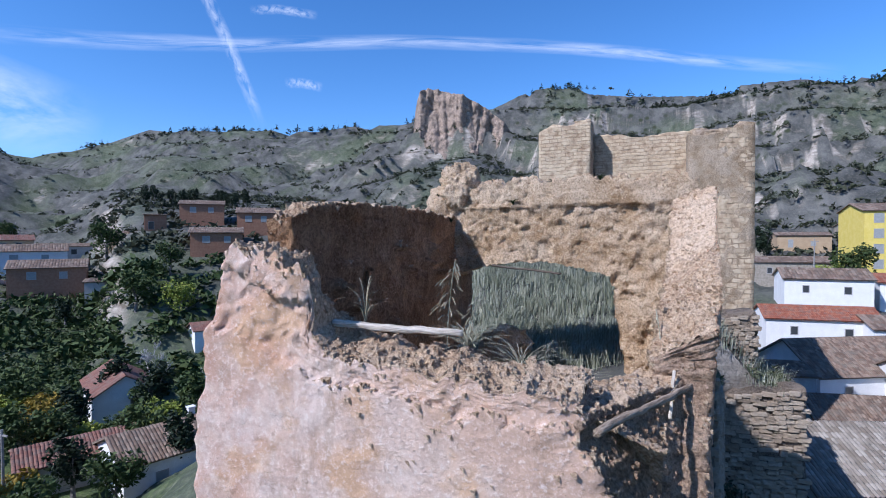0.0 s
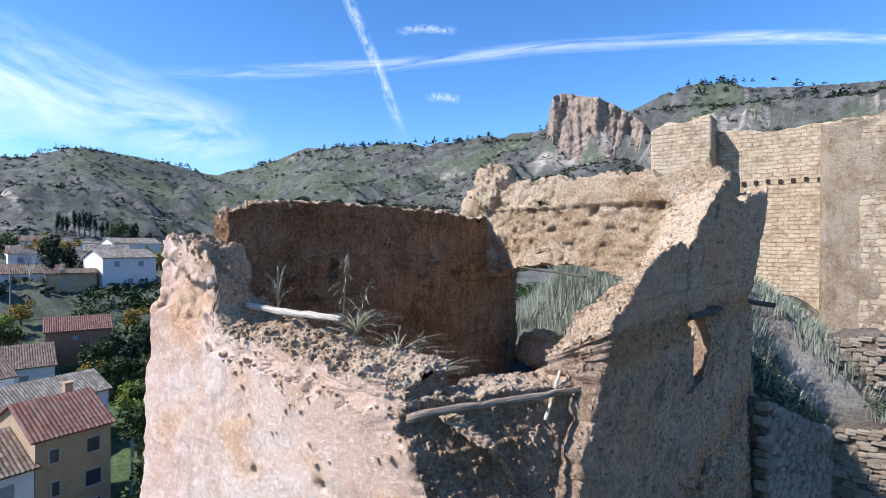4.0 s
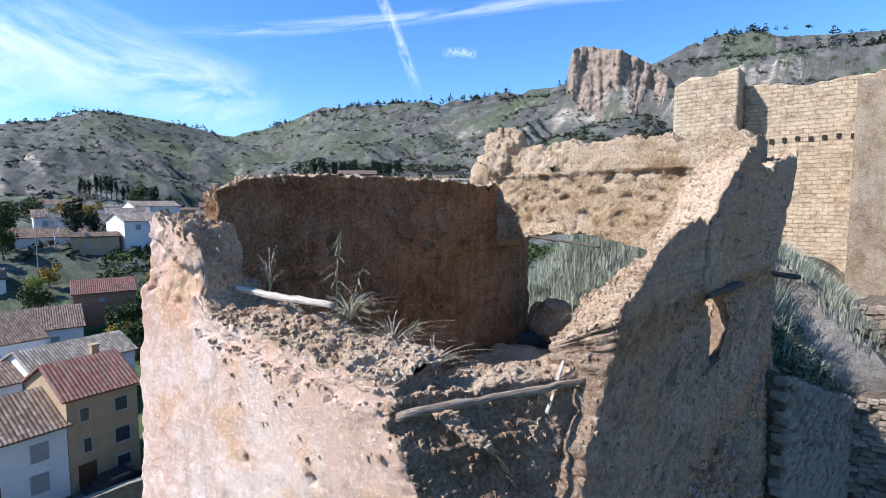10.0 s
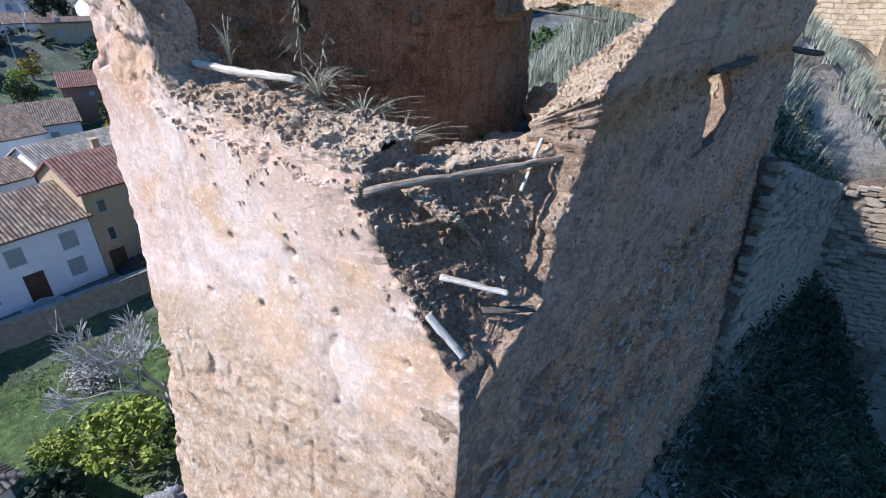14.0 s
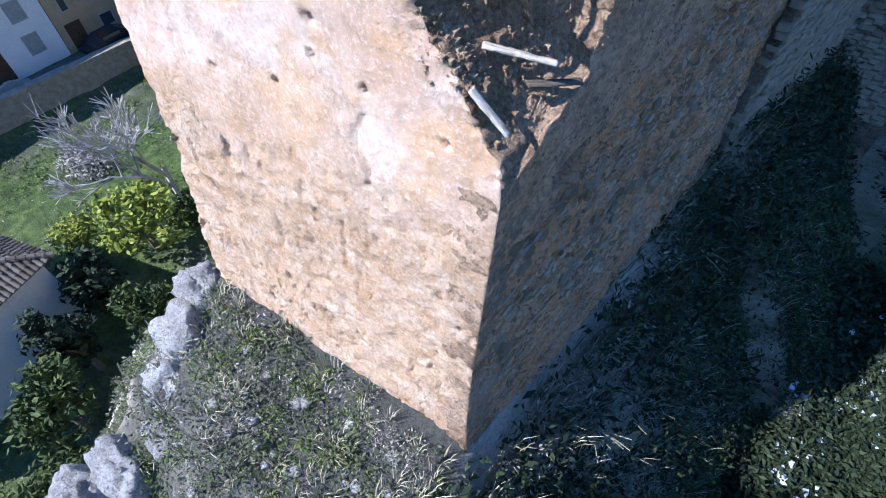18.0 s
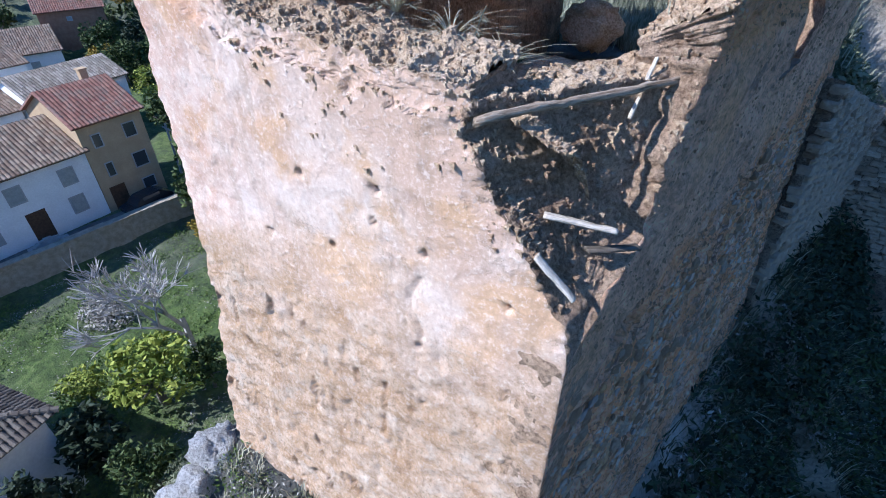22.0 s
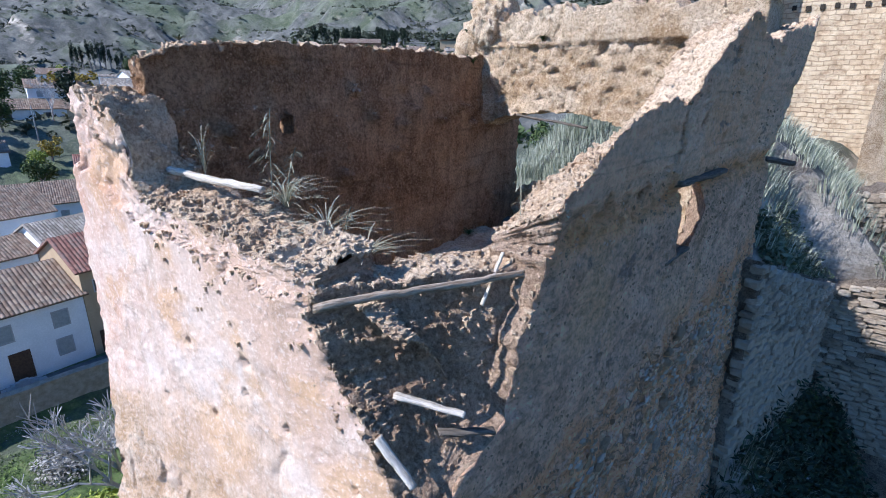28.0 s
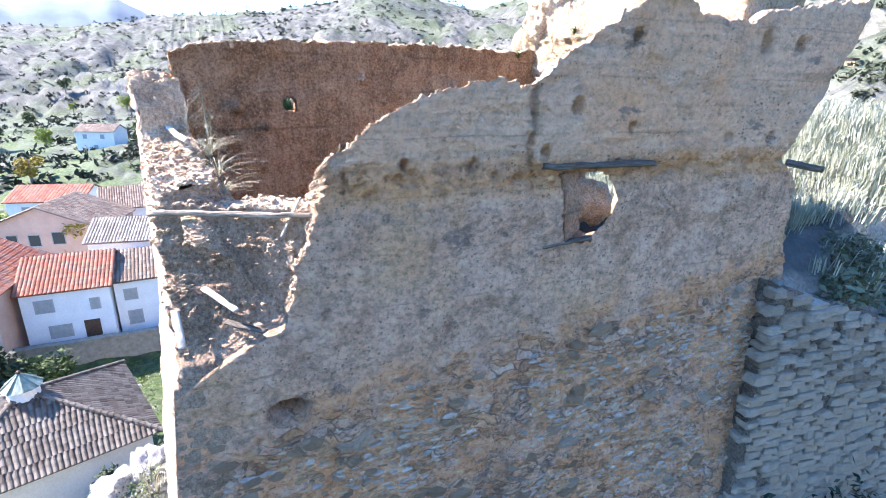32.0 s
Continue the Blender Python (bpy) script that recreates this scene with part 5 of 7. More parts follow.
for k, (x, y, w, d, h, rz, wm, tm, rise) in enumerate(TOWN):
    far = k > 5
    house("town_house", (x, y, zat(x + 2, y + 2) - 0.2), rz, w, d, h, rise, wm, tm, "white town house under a " + ("red" if tm is TILE_RED else "weathered brown" if tm is TILE_OLD else "lichen-grey") + " tiled roof",
          W((w * 0.25, h - 2.2, 0.8, 1.1), (w * 0.72, h - 2.3, 0.9, 1.1)) + ([] if far else W((w * 0.6, 0.6, 0.9, 1.3))), (), pitch=0.5 if far else 0.26, row=0.8 if far else 0.45, base=4.0, blind=False, sides=W((d * 0.5, h - 2, 0.8, 1.1)), group="town")
house("apartment_block", (38.0, 124.0, zat(40, 126)), 6, 16, 11, 12.5, 1.6, YELLOW, TILE_OLD, "bright yellow four-storey apartment block with white shutters",
      [(2.4 + 3.7 * i, 1.2 + 3.0 * j, 1.5, 1.7) for i in range(4) for j in range(4)], (), pitch=0.5, row=0.8, base=4.0, group="town")
for k, (x, y) in enumerate(((52, 132), (14, 150), (30, 158), (48, 170), (60, 150))):
    house("cave_house", (x, y, zat(x, y)), 4 * k - 6, 12, 7, 3.6, 0.8, STONEW if k % 2 else BEIGE, TILE_OLD, "low stone house dug into the bare slope", W((3, 0.6, 1.0, 1.9), (8, 1.0, 1.0, 1.0)), (), pitch=0.5, row=0.8, base=4.0, group="slope houses")

# street wall and steps
bm = bmesh.new()
for k in range(26):
    y0 = -22 + k * 1.6
    n = fbm(k * 0.7, 0, 0) * 0.06
    box(bm, -40.9 + n, -40.35 + n, y0, y0 + 1.59, -13, -9.5 + 0.02 * (k % 3))
    box(bm, -40.98 + n, -40.27 + n, y0, y0 + 1.59, -9.498 + 0.02 * (k % 3), -9.36 + 0.02 * (k % 3))
street = tagged(part("street_wall", bm, STONEW), "long stone wall with pale coping along the village street", "wall", kind="structure")
ROADM = simple("worn_asphalt", (0.10, 0.10, 0.10), (0.16, 0.155, 0.15), 1.5, 0.95, 0.01)
bm = bmesh.new()
box(bm, -43.3, -40.9, -22, 19.6, -10.6, -10.18)
tagged(part("road", bm, ROADM), "narrow grey asphalt street in front of the houses", "road", kind="structure")
bm = bmesh.new()
for k in range(5):
    box(bm, -42.9 + 0.12 * k, -42.2, 6.6 + 0.28 * k, 9.4 - 0.28 * k, -10.18 + 0.15 * k, -10.03 + 0.15 * k)
tagged(part("steps", bm, GREYW), "grey stone steps up to a house door", "steps")

# parked car
CARP, cnt, cbs = material("dark_car_paint", 0.25)
cbs.inputs["Base Color"].default_value = (0.02, 0.022, 0.028, 1)
RUBBER = simple("tyre_rubber", (0.02, 0.02, 0.02), (0.03, 0.03, 0.03), 9, 0.9, 0.003)


def car(loc, rz):
    c = tagged(thing("car", loc, rz), "small dark hatchback parked against the wall", "car")
    bm = bmesh.new()
    prof = [(-2.0, 0.3), (-2.05, 0.75), (-1.3, 0.88), (-0.75, 1.4), (0.9, 1.45), (1.75, 0.95), (1.95, 0.85), (1.98, 0.32)]
    A = [bm.verts.new((x, -0.82 if z < 1 else -0.68, z)) for x, z in prof]
    B = [bm.verts.new((x, 0.82 if z < 1 else 0.68, z)) for x, z in prof]
    bm.faces.new(A)
    bm.faces.new(B[::-1])
    for k in range(len(prof)):
        bm.faces.new((A[k], A[k - 1], B[k - 1], B[k]))
    bmesh.ops.recalc_face_normals(bm, faces=bm.faces)
    bmesh.ops.bevel(bm, geom=list(bm.edges), offset=0.06, segments=2, affect="EDGES")
    part("body", bm, CARP, c)
    for y in (-0.72, 0.72):
        b2 = bmesh.new()
        box(b2, -0.6, 0.85, y - 0.05, y + 0.05, 0.98, 1.34)
        part("side_window", b2, GLASS, c)
        for x in (-1.25, 1.25):
            b2 = bmesh.new()
            bmesh.ops.create_cone(b2, cap_ends=True, segments=16, radius1=0.31, radius2=0.31, depth=0.2, matrix=Matrix.Translation((x, y * 1.08, 0.31)) @ Matrix.Rotation(radians(90), 4, "X"))
            part("wheel", b2, RUBBER, c)
    return c


car((-42.1, 15.6, -10.17), 96)

# hermitage with a hipped roof and a little dome, close under the crag
chapel = tagged(thing("chapel", (-23.7, -4.2, -12.0), 18), "white chapel with a hipped lichened tile roof and small green-tiled dome", "chapel")
bm = bmesh.new()
box(bm, -4.4, 4.4, -4.9, 4.9, -0.5, 5.2)
part("wall", bm, WHITE, chapel)
rv, rf = [], []
deckbm = bmesh.new()
apex = 7.5
cs = [Vector((-4.9, -5.4, 5.1)), Vector((4.9, -5.4, 5.1)), Vector((4.9, 5.4, 5.1)), Vector((-4.9, 5.4, 5.1))]
top = Vector((0, 0, apex))
tv = deckbm.verts.new(top)
cv = [deckbm.verts.new(p) for p in cs]
for k in range(4):
    a, b = cs[k], cs[(k + 1) % 4]
    deckbm.faces.new((cv[k], cv[(k + 1) % 4], tv))
    along = (b - a).normalized()
    mid = (a + b) / 2
    up = top - mid
    nrm = along.cross(up).normalized()
    L, S = (b - a).length, up.length
    rows = int(S / 0.42)
    for r in range(rows):
        f0, f1 = r / rows, (r + 1.06) / rows
        cols = int(L * (1 - f0) / 0.25)
        for q in range(cols):
            k0 = len(rv)
            for f, lift in ((f0, 0.05), (f1, 0.02)):
                w = L * (1 - f0)
                for pu, ph in ((0.0, 0.0), (0.25, 0.07), (0.5, 0.095), (0.75, 0.07), (1.0, 0.0)):
                    rv.append(mid + up * f + along * (-w / 2 + (q + pu) * w / cols) + nrm * (ph + lift))
            for e in range(4):
                rf.append((k0 + e, k0 + e + 1, k0 + 6 + e, k0 + 5 + e))
deckbm.faces.new(cv[::-1])
chroof = part("roof", deckbm, TILE_DARK, chapel)
part_mesh("roof_tiles", mesh_from("roof_tiles", rv, rf), TILE_DARK, chroof)["kind"] = "stuff"
for k in range(4):
    bm = bmesh.new()
    n = 22
    for q in range(n):
        p = cs[k].lerp(top, (q + 0.5) / n)
        bmesh.ops.create_cone(bm, cap_ends=True, segments=8, radius1=0.15, radius2=0.12, depth=0.42, matrix=Matrix.Translation(p + Vector((0, 0, 0.1))) @ (top - cs[k]).to_track_quat("Z", "Y").to_matrix().to_4x4())
    part("hip_tiles", bm, TILE_DARK, chroof)
bm = bmesh.new()
bmesh.ops.create_cone(bm, cap_ends=True, segments=8, radius1=0.75, radius2=0.75, depth=0.7, matrix=Matrix.Translation((0, 0, apex + 0.1)))
part("drum", bm, WHITE, chapel)
bm = bmesh.new()
bmesh.ops.create_cone(bm, cap_ends=True, segments=16, radius1=0.95, radius2=0.08, depth=0.75, matrix=Matrix.Translation((0, 0, apex + 0.8)))
for q in range(8):
    a = q * math.pi / 4
    bmesh.ops.create_cone(bm, cap_ends=True, segments=6, radius1=0.05, radius2=0.04, depth=1.2, matrix=Matrix.Translation((0.5 * math.cos(a), 0.5 * math.sin(a), apex + 0.84)) @ Matrix.Rotation(a, 4, "Z") @ Matrix.Rotation(radians(-52), 4, "Y"))
part("dome", bm, simple("green_glazed_tiles", (0.16, 0.22, 0.18), (0.30, 0.36, 0.30), 4, 0.5, 0.01), chapel)
bm = bmesh.new()
bmesh.ops.create_icosphere(bm, subdivisions=2, radius=0.12, matrix=Matrix.Translation((0, 0, apex + 1.25)))
part("finial", bm, DOORM, chapel)

# utility poles
POLE = simple("grey_pole", (0.25, 0.24, 0.23), (0.33, 0.32, 0.30), 6, 0.8, 0.005)
for k, (x, y, h) in enumerate(((-47.0, 23.5, 8), (27.0, 112.0, 11), (-120, 28, 9), (-44.5, 20.0, 6))):
    p = tagged(thing("utility_pole", (x, y, zat(x, y) - 0.3)), "thin grey pole carrying village cables", "pole", "poles")
    bm = bmesh.new()
    bmesh.ops.create_cone(bm, cap_ends=True, segments=10, radius1=0.14, radius2=0.09, depth=h, matrix=Matrix.Translation((0, 0, h / 2)))
    part("shaft", bm, POLE, p)
    bm = bmesh.new()
    box(bm, -0.7, 0.7, -0.05, 0.05, h - 0.5, h - 0.38)
    part("crossbar", bm, POLE, p)

# garden tunnel
PLASTIC, pnt, pbs = material("blue_plastic_sheet", 0.3)
pbs.inputs["Base Color"].default_value = (0.35, 0.6, 0.75, 1)
tun = tagged(thing("plastic_tunnel", (-62.5, 56.5, zat(-62.5, 56.5)), 55), "round garden tunnel under pale blue plastic", "greenhouse")
tvs, tfs = [], []
for i in range(13):
    for j in range(13):
        a = math.pi * j / 12
        tvs.append((i * 0.7, 2.2 * math.cos(a), 2.6 * math.sin(a) + 0.08 * math.sin(i * 3.1)))
for i in range(12):
    for j in range(12):
        tfs.append((i * 13 + j, i * 13 + j + 1, i * 13 + 14 + j, i * 13 + 13 + j))
part_mesh("cover", mesh_from("cover", tvs, tfs, True), PLASTIC, tun)
for i in range(0, 13, 3):
    bm = bmesh.new()
    for j in range(12):
        a = math.pi * (j + 0.5) / 12
        box(bm, i * 0.7 - 0.04, i * 0.7 + 0.04, -0.3, 0.3, -0.03, 0.03, Matrix.Translation((0, 2.24 * math.cos(a), 2.64 * math.sin(a))) @ Matrix.Rotation(a + math.pi / 2, 4, "X"))
    part("hoop", bm, POLE, tun)


# ---- crag and far mountain ----
ROCK = earth_material("limestone_cliff", (0.40, 0.31, 0.24), (0.28, 0.21, 0.16), (0.15, 0.115, 0.09), 0.0, 0.2, 0.15)


def far_point(az, el, r):
    return Vector((1.0 - r * math.sin(radians(az)) * math.cos(radians(el)), 2.0 + r * math.cos(radians(az)) * math.cos(radians(el)), 12.2 + r * math.sin(radians(el))))


CRAG = [(16.4, 12.4), (17.7, 13.3), (18.6, 14.1), (20.0, 14.9), (21.2, 15.4), (23.0, 15.9), (24.6, 16.4), (25.6, 16.5), (26.4, 16.1), (26.9, 14.8), (27.2, 12.0)]


cv, cf = [], []
nu, nz, nb = 130, 60, 14
for i in range(nu + 1):
    u = 16.0 + 11.4 * i / nu
    az = u - 1.2
    te = 12.2 + 372 * math.tan(radians(lerp_list(CRAG, u))) + rag(u, 1.6, 0.8)
    be = 12.2 + 372 * math.tan(radians(7.0))
    end = 30.0 * (1 - blend(15.9, 17.2, u)) + 30.0 * blend(26.4, 27.5, u)
    for j in range(nz + nb + 1):
        f = min(1.0, j / nz)
        z = be + (te - be) * f
        bed = z * 0.11 + 1.6 * fbm(u * 0.5, z * 0.04, 1.0, 3)
        ledge = (bed - math.floor(bed)) ** 2 * 2.6 * max(0.0, fbm(u * 0.7, z * 0.05, 3.0, 3) + 0.25)
        cleft = max(0.0, fbm(u * 1.1 + z * 0.01, z * 0.03, 5.0, 3) - 0.2) * 5
        push = 8 * fbm(u * 0.35, z * 0.01, 2.0, 3) + ledge + cleft + 1.5 * fbm(u * 1.2, z * 0.2, 7.0, 5) - 16 * (1 - f) ** 2 + end
        b = max(0, j - nz)
        r = 372 + push + b * 5.0
        cv.append((1.0 - r * math.sin(radians(az)), 2.0 + r * math.cos(radians(az)), z - b * b * 0.10 + (rag(u + b, 1.1, 1.2) if b else 0)))
nn = nz + nb + 1
for i in range(nu):
    for j in range(nn - 1):
        k = i * nn + j
        cf.append((k, k + 1, k + nn + 1, k + nn))
tagged(part_mesh("rock_crag", mesh_from("rock_crag", cv, cf, True), ROCK), "sheer brown limestone crag above the meadow", "cliff", kind="structure")

# the bluish base colour paints in the haze of distance
FARM = simple("haze_tinted_mountain", (0.10, 0.13, 0.16), (0.14, 0.17, 0.20), 0.002, 1.0, 0.0)
mv, mf = [], []
prof = [(70, 5.0), (88, 5.0), (91, 5.7), (94, 6.9), (97, 7.7), (100, 7.3), (104, 6.9), (108, 7.3), (114, 7.6), (122, 6.4), (135, 5.0)]
for i in range(121):
    a = 70 + 65 * i / 120
    for j in range(12):
        r = 2300 + 120 * (j - 6)
        e = lerp_list(prof, a) * (1 - abs(j - 6) / 6.0) * 1.0
        p = far_point(a, 0, r)
        mv.append((p.x, p.y, 12 + r * math.tan(radians(e)) - 40 + fbm(a * 0.4, j * 0.7, 1.0, 4) * 18))
for i in range(120):
    for j in range(11):
        k = i * 12 + j
        mf.append((k, k + 1, k + 13, k + 12))
tagged(part_mesh("backdrop", mesh_from("backdrop", mv, mf, True), FARM), "distant mountain range, tinted blue for haze", "mountain", kind="structure")


# ---- clouds ----
def cloud_material(name, dens, sx, sy):
    m = bpy.data.materials.new(name)
    m.use_nodes = True
    nt = m.node_tree
    nt.nodes.remove(nt.nodes["Principled BSDF"])
    out = nt.nodes["Material Output"]
    uv = nt.nodes.new("ShaderNodeUVMap")
    v = uv.outputs["UV"]
    y = calc(nt, "ABSOLUTE", calc(nt, "SUBTRACT", axis(nt, v, 1), 0.5))
    x = calc(nt, "ABSOLUTE", calc(nt, "SUBTRACT", axis(nt, v, 0), 0.5))
    soft = calc(nt, "MULTIPLY", ramp(nt, y, [(0.05, 1.0), (0.5, 0.0)]), ramp(nt, x, [(0.3, 1.0), (0.5, 0.0)]))
    n = noisy(nt, stretch(nt, v, sx, sy, 1), 1.0, 8, 0.62, 0.6)
    a = calc(nt, "MULTIPLY", calc(nt, "MULTIPLY", soft, ramp(nt, n, [(0.3, 0.0), (0.7, 1.0)])), dens)
    # sunlight on the vapour is put in as a white glow
    tr, em, mx = nt.nodes.new("ShaderNodeBsdfTransparent"), nt.nodes.new("ShaderNodeEmission"), nt.nodes.new("ShaderNodeMixShader")
    em.inputs["Color"].default_value, em.inputs["Strength"].default_value = (0.92, 0.96, 1.0, 1), 1.0
    nt.links.new(a, mx.inputs[0])
    nt.links.new(tr.outputs[0], mx.inputs[1])
    nt.links.new(em.outputs[0], mx.inputs[2])
    nt.links.new(mx.outputs[0], out.inputs["Surface"])
    return m


def ribbon(name, pts, width, mat, label):
    """A band of thin cloud through the given directions (azimuth, elevation), very far off."""
    R = 3600.0
    cs = [far_point(a, e * 1.07, R) for a, e in pts]
    n = 24
    path = []
    for k in range(n + 1):
        f = k / n * (len(cs) - 1)
        i = min(int(f), len(cs) - 2)
        path.append(cs[i].lerp(cs[i + 1], f - i))
    eye = Vector((1, 2, 12))
    vs, uvs = [], []
    for k, p in enumerate(path):
        d = (path[min(n, k + 1)] - path[max(0, k - 1)]).normalized()
        s = d.cross((p - eye).normalized())
        w = width if isinstance(width, (int, float)) else width[0] + (width[1] - width[0]) * k / n
        for q in (-1, 0, 1):
            vs.append(p + s * (q * w / 2))
            uvs.append((k / n, 0.5 + q / 2))
    fs = [(3 * k + q, 3 * k + q + 1, 3 * k + q + 4, 3 * k + q + 3) for k in range(n) for q in (0, 1)]
    me = mesh_from(name, vs, fs, True)
    lay = me.uv_layers.new(name="UVMap")
    for lp in me.loops:
        lay.data[lp.index].uv = uvs[lp.vertex_index]
    ob = tagged(part_mesh(name, me, mat), label, "cloud", kind="structure")
    ob.visible_shadow = False
    return ob


THIN, WISP, HAZE = cloud_material("contrail_vapour", 0.42, 14, 2), cloud_material("thin_cirrus", 0.45, 9, 2.0), cloud_material("cloud_veil", 0.8, 3, 1.4)
ribbon("contrail", [(49.4, 27.0), (48.1, 23.5), (44.9, 17.8), (41.8, 10.8)], (95, 80), THIN, "broad old vapour trail across the blue sky")
ribbon("contrail", [(70, 14.8), (58.0, 16.5), (43.7, 18.2), (26.5, 19.6), (9.0, 18.6), (0.0, 17.0), (-7.0, 15.4), (-16, 13.3)], (110, 80), WISP, "long spread vapour trail")
ribbon("cloud", [(39.6, 15.2), (37.7, 15.3), (35.6, 15.0)], 70, WISP, "small white wisp of cloud")
ribbon("cloud", [(70.5, 22.4), (67.8, 22.8), (65.4, 22.6)], 150, HAZE, "small white cloud")
ribbon("cloud", [(43, 21.2), (40, 21.6), (36, 21.4)], 60, WISP, "faint wisp of cloud")
ribbon("cloud", [(100, 15), (88, 14.5), (78, 13.6), (66, 11.0), (56, 9.5)], (900, 420), HAZE, "bright veil of thin cloud low over the hills")
ribbon("cloud", [(110, 10), (98, 9.5), (86, 9.0), (76, 9.0)], (420, 300), HAZE, "bright veil of thin cloud over the far mountains")


# ---- plants ----
def leaf_material(name, a, b, c, rough=0.7):
    m, nt, bs = material(name, rough)
    geo = nt.nodes.new("ShaderNodeNewGeometry")
    v = where(nt)
    col = ramp(nt, geo.outputs["Random Per Island"], [(0.0, a), (0.5, b), (1.0, c)])
    col = mix(nt, calc(nt, "MULTIPLY", noisy(nt, v, 0.9, 4), 0.6), col, tuple(q * 0.45 for q in a))
    paint(nt, bs, col)
    return m


LEAF = leaf_material("green_leaves", (0.03, 0.05, 0.015), (0.06, 0.095, 0.025), (0.11, 0.14, 0.04))
LIME = leaf_material("yellow_green_leaves", (0.16, 0.21, 0.03), (0.27, 0.32, 0.05), (0.40, 0.42, 0.08))
GOLD = leaf_material("autumn_leaves", (0.22, 0.15, 0.02), (0.36, 0.25, 0.03), (0.45, 0.34, 0.06))
DARK = leaf_material("evergreen_needles", (0.012, 0.022, 0.012), (0.025, 0.042, 0.02), (0.05, 0.07, 0.03))
OLIVE = leaf_material("grey_green_shrub", (0.06, 0.075, 0.035), (0.12, 0.135, 0.07), (0.22, 0.22, 0.14))
GRASS = leaf_material("green_garden_grass", (0.06, 0.10, 0.02), (0.11, 0.17, 0.03), (0.18, 0.24, 0.06))
BRUSH = leaf_material("grey_dry_brush", (0.18, 0.165, 0.14), (0.34, 0.32, 0.28), (0.52, 0.50, 0.46))
SCRUB = leaf_material("dry_scrub", (0.03, 0.038, 0.02), (0.05, 0.058, 0.03), (0.085, 0.09, 0.05))
STRAW = leaf_material("dry_grass", (0.30, 0.27, 0.17), (0.46, 0.43, 0.30), (0.62, 0.60, 0.46), 0.8)
PALE = leaf_material("silvery_tall_grass", (0.20, 0.22, 0.14), (0.38, 0.39, 0.29), (0.56, 0.56, 0.45), 0.8)
BARK = simple("grey_bark", (0.16, 0.14, 0.12), (0.26, 0.24, 0.22), 6, 0.95, 0.02)
TWIG = simple("pale_twigs", (0.36, 0.34, 0.33), (0.50, 0.48, 0.46), 6, 0.95, 0.01)
rnd = random.Random(11)


def leaves(n, centre, rad, size, hollow=0.35, seed=0, gaps=0.0):
    """Small bent leaf sprays spread through an uneven crown."""
    r = random.Random(seed)
    vs, fs = [], []
    lobes = [(Vector((r.uniform(-0.6, 0.6), r.uniform(-0.6, 0.6), r.uniform(-0.5, 0.7))), r.uniform(0.35, 0.65)) for _ in range(9)]
    made = 0
    while made < n:
        c, lr = r.choice(lobes)
        d = Vector((r.gauss(0, 1), r.gauss(0, 1), r.gauss(0, 1))).normalized() * lr * (hollow + (1 - hollow) * r.random() ** 0.5)
        p = c + d
        if noise.noise(p * 3.1 + Vector((seed, 0, 0))) < gaps - 0.25:
            made += 1
            continue
        P = Vector((centre[0] + p.x * rad[0], centre[1] + p.y * rad[1], centre[2] + p.z * rad[2]))
        a = Vector((r.gauss(0, 1), r.gauss(0, 1), r.gauss(0, 0.6))).normalized()
        b = a.cross(Vector((r.gauss(0, 1), r.gauss(0, 1), r.gauss(0, 1)))).normalized()
        s = size * r.uniform(0.6, 1.4)
        k = len(vs)
        vs += [P - a * s, P + b * s * 0.45, P + a * s, P - b * s * 0.45 + Vector((0, 0, -s * 0.2))]
        fs.append((k, k + 1, k + 2, k + 3))
        made += 1
    return vs, fs


def limb(bm, a, b, r0, r1, seg=6):
    d = b - a
    bmesh.ops.create_cone(bm, cap_ends=False, segments=seg, radius1=r0, radius2=r1, depth=d.length, matrix=Matrix.Translation((a + b) / 2) @ d.to_track_quat("Z", "Y").to_matrix().to_4x4())


def tree_maker(name, label, h, rad, mat, n, size, seed, trunk=0.3, group="trees"):
    t = tagged(thing(name), label, "tree", group)
    r = random.Random(seed)
    bm = bmesh.new()
    base, fork = Vector((0, 0, -0.4)), Vector((r.uniform(-0.2, 0.2), r.uniform(-0.2, 0.2), h * 0.4))
    limb(bm, base, fork, trunk, trunk * 0.6)
    for _ in range(7):
        e = fork + Vector((r.uniform(-1, 1) * rad[0] * 0.7, r.uniform(-1, 1) * rad[1] * 0.7, h * r.uniform(0.15, 0.45)))
        limb(bm, fork - Vector((0, 0, h * 0.08 * r.random())), e, trunk * 0.4, trunk * 0.1)
    part("trunk", bm, BARK, t)
    vs, fs = leaves(n, (0, 0, h * 0.62), (rad[0], rad[1], h * 0.42), size, seed=seed, gaps=0.1)
    part_mesh("crown", mesh_from("crown", vs, fs), mat, t)
    return t


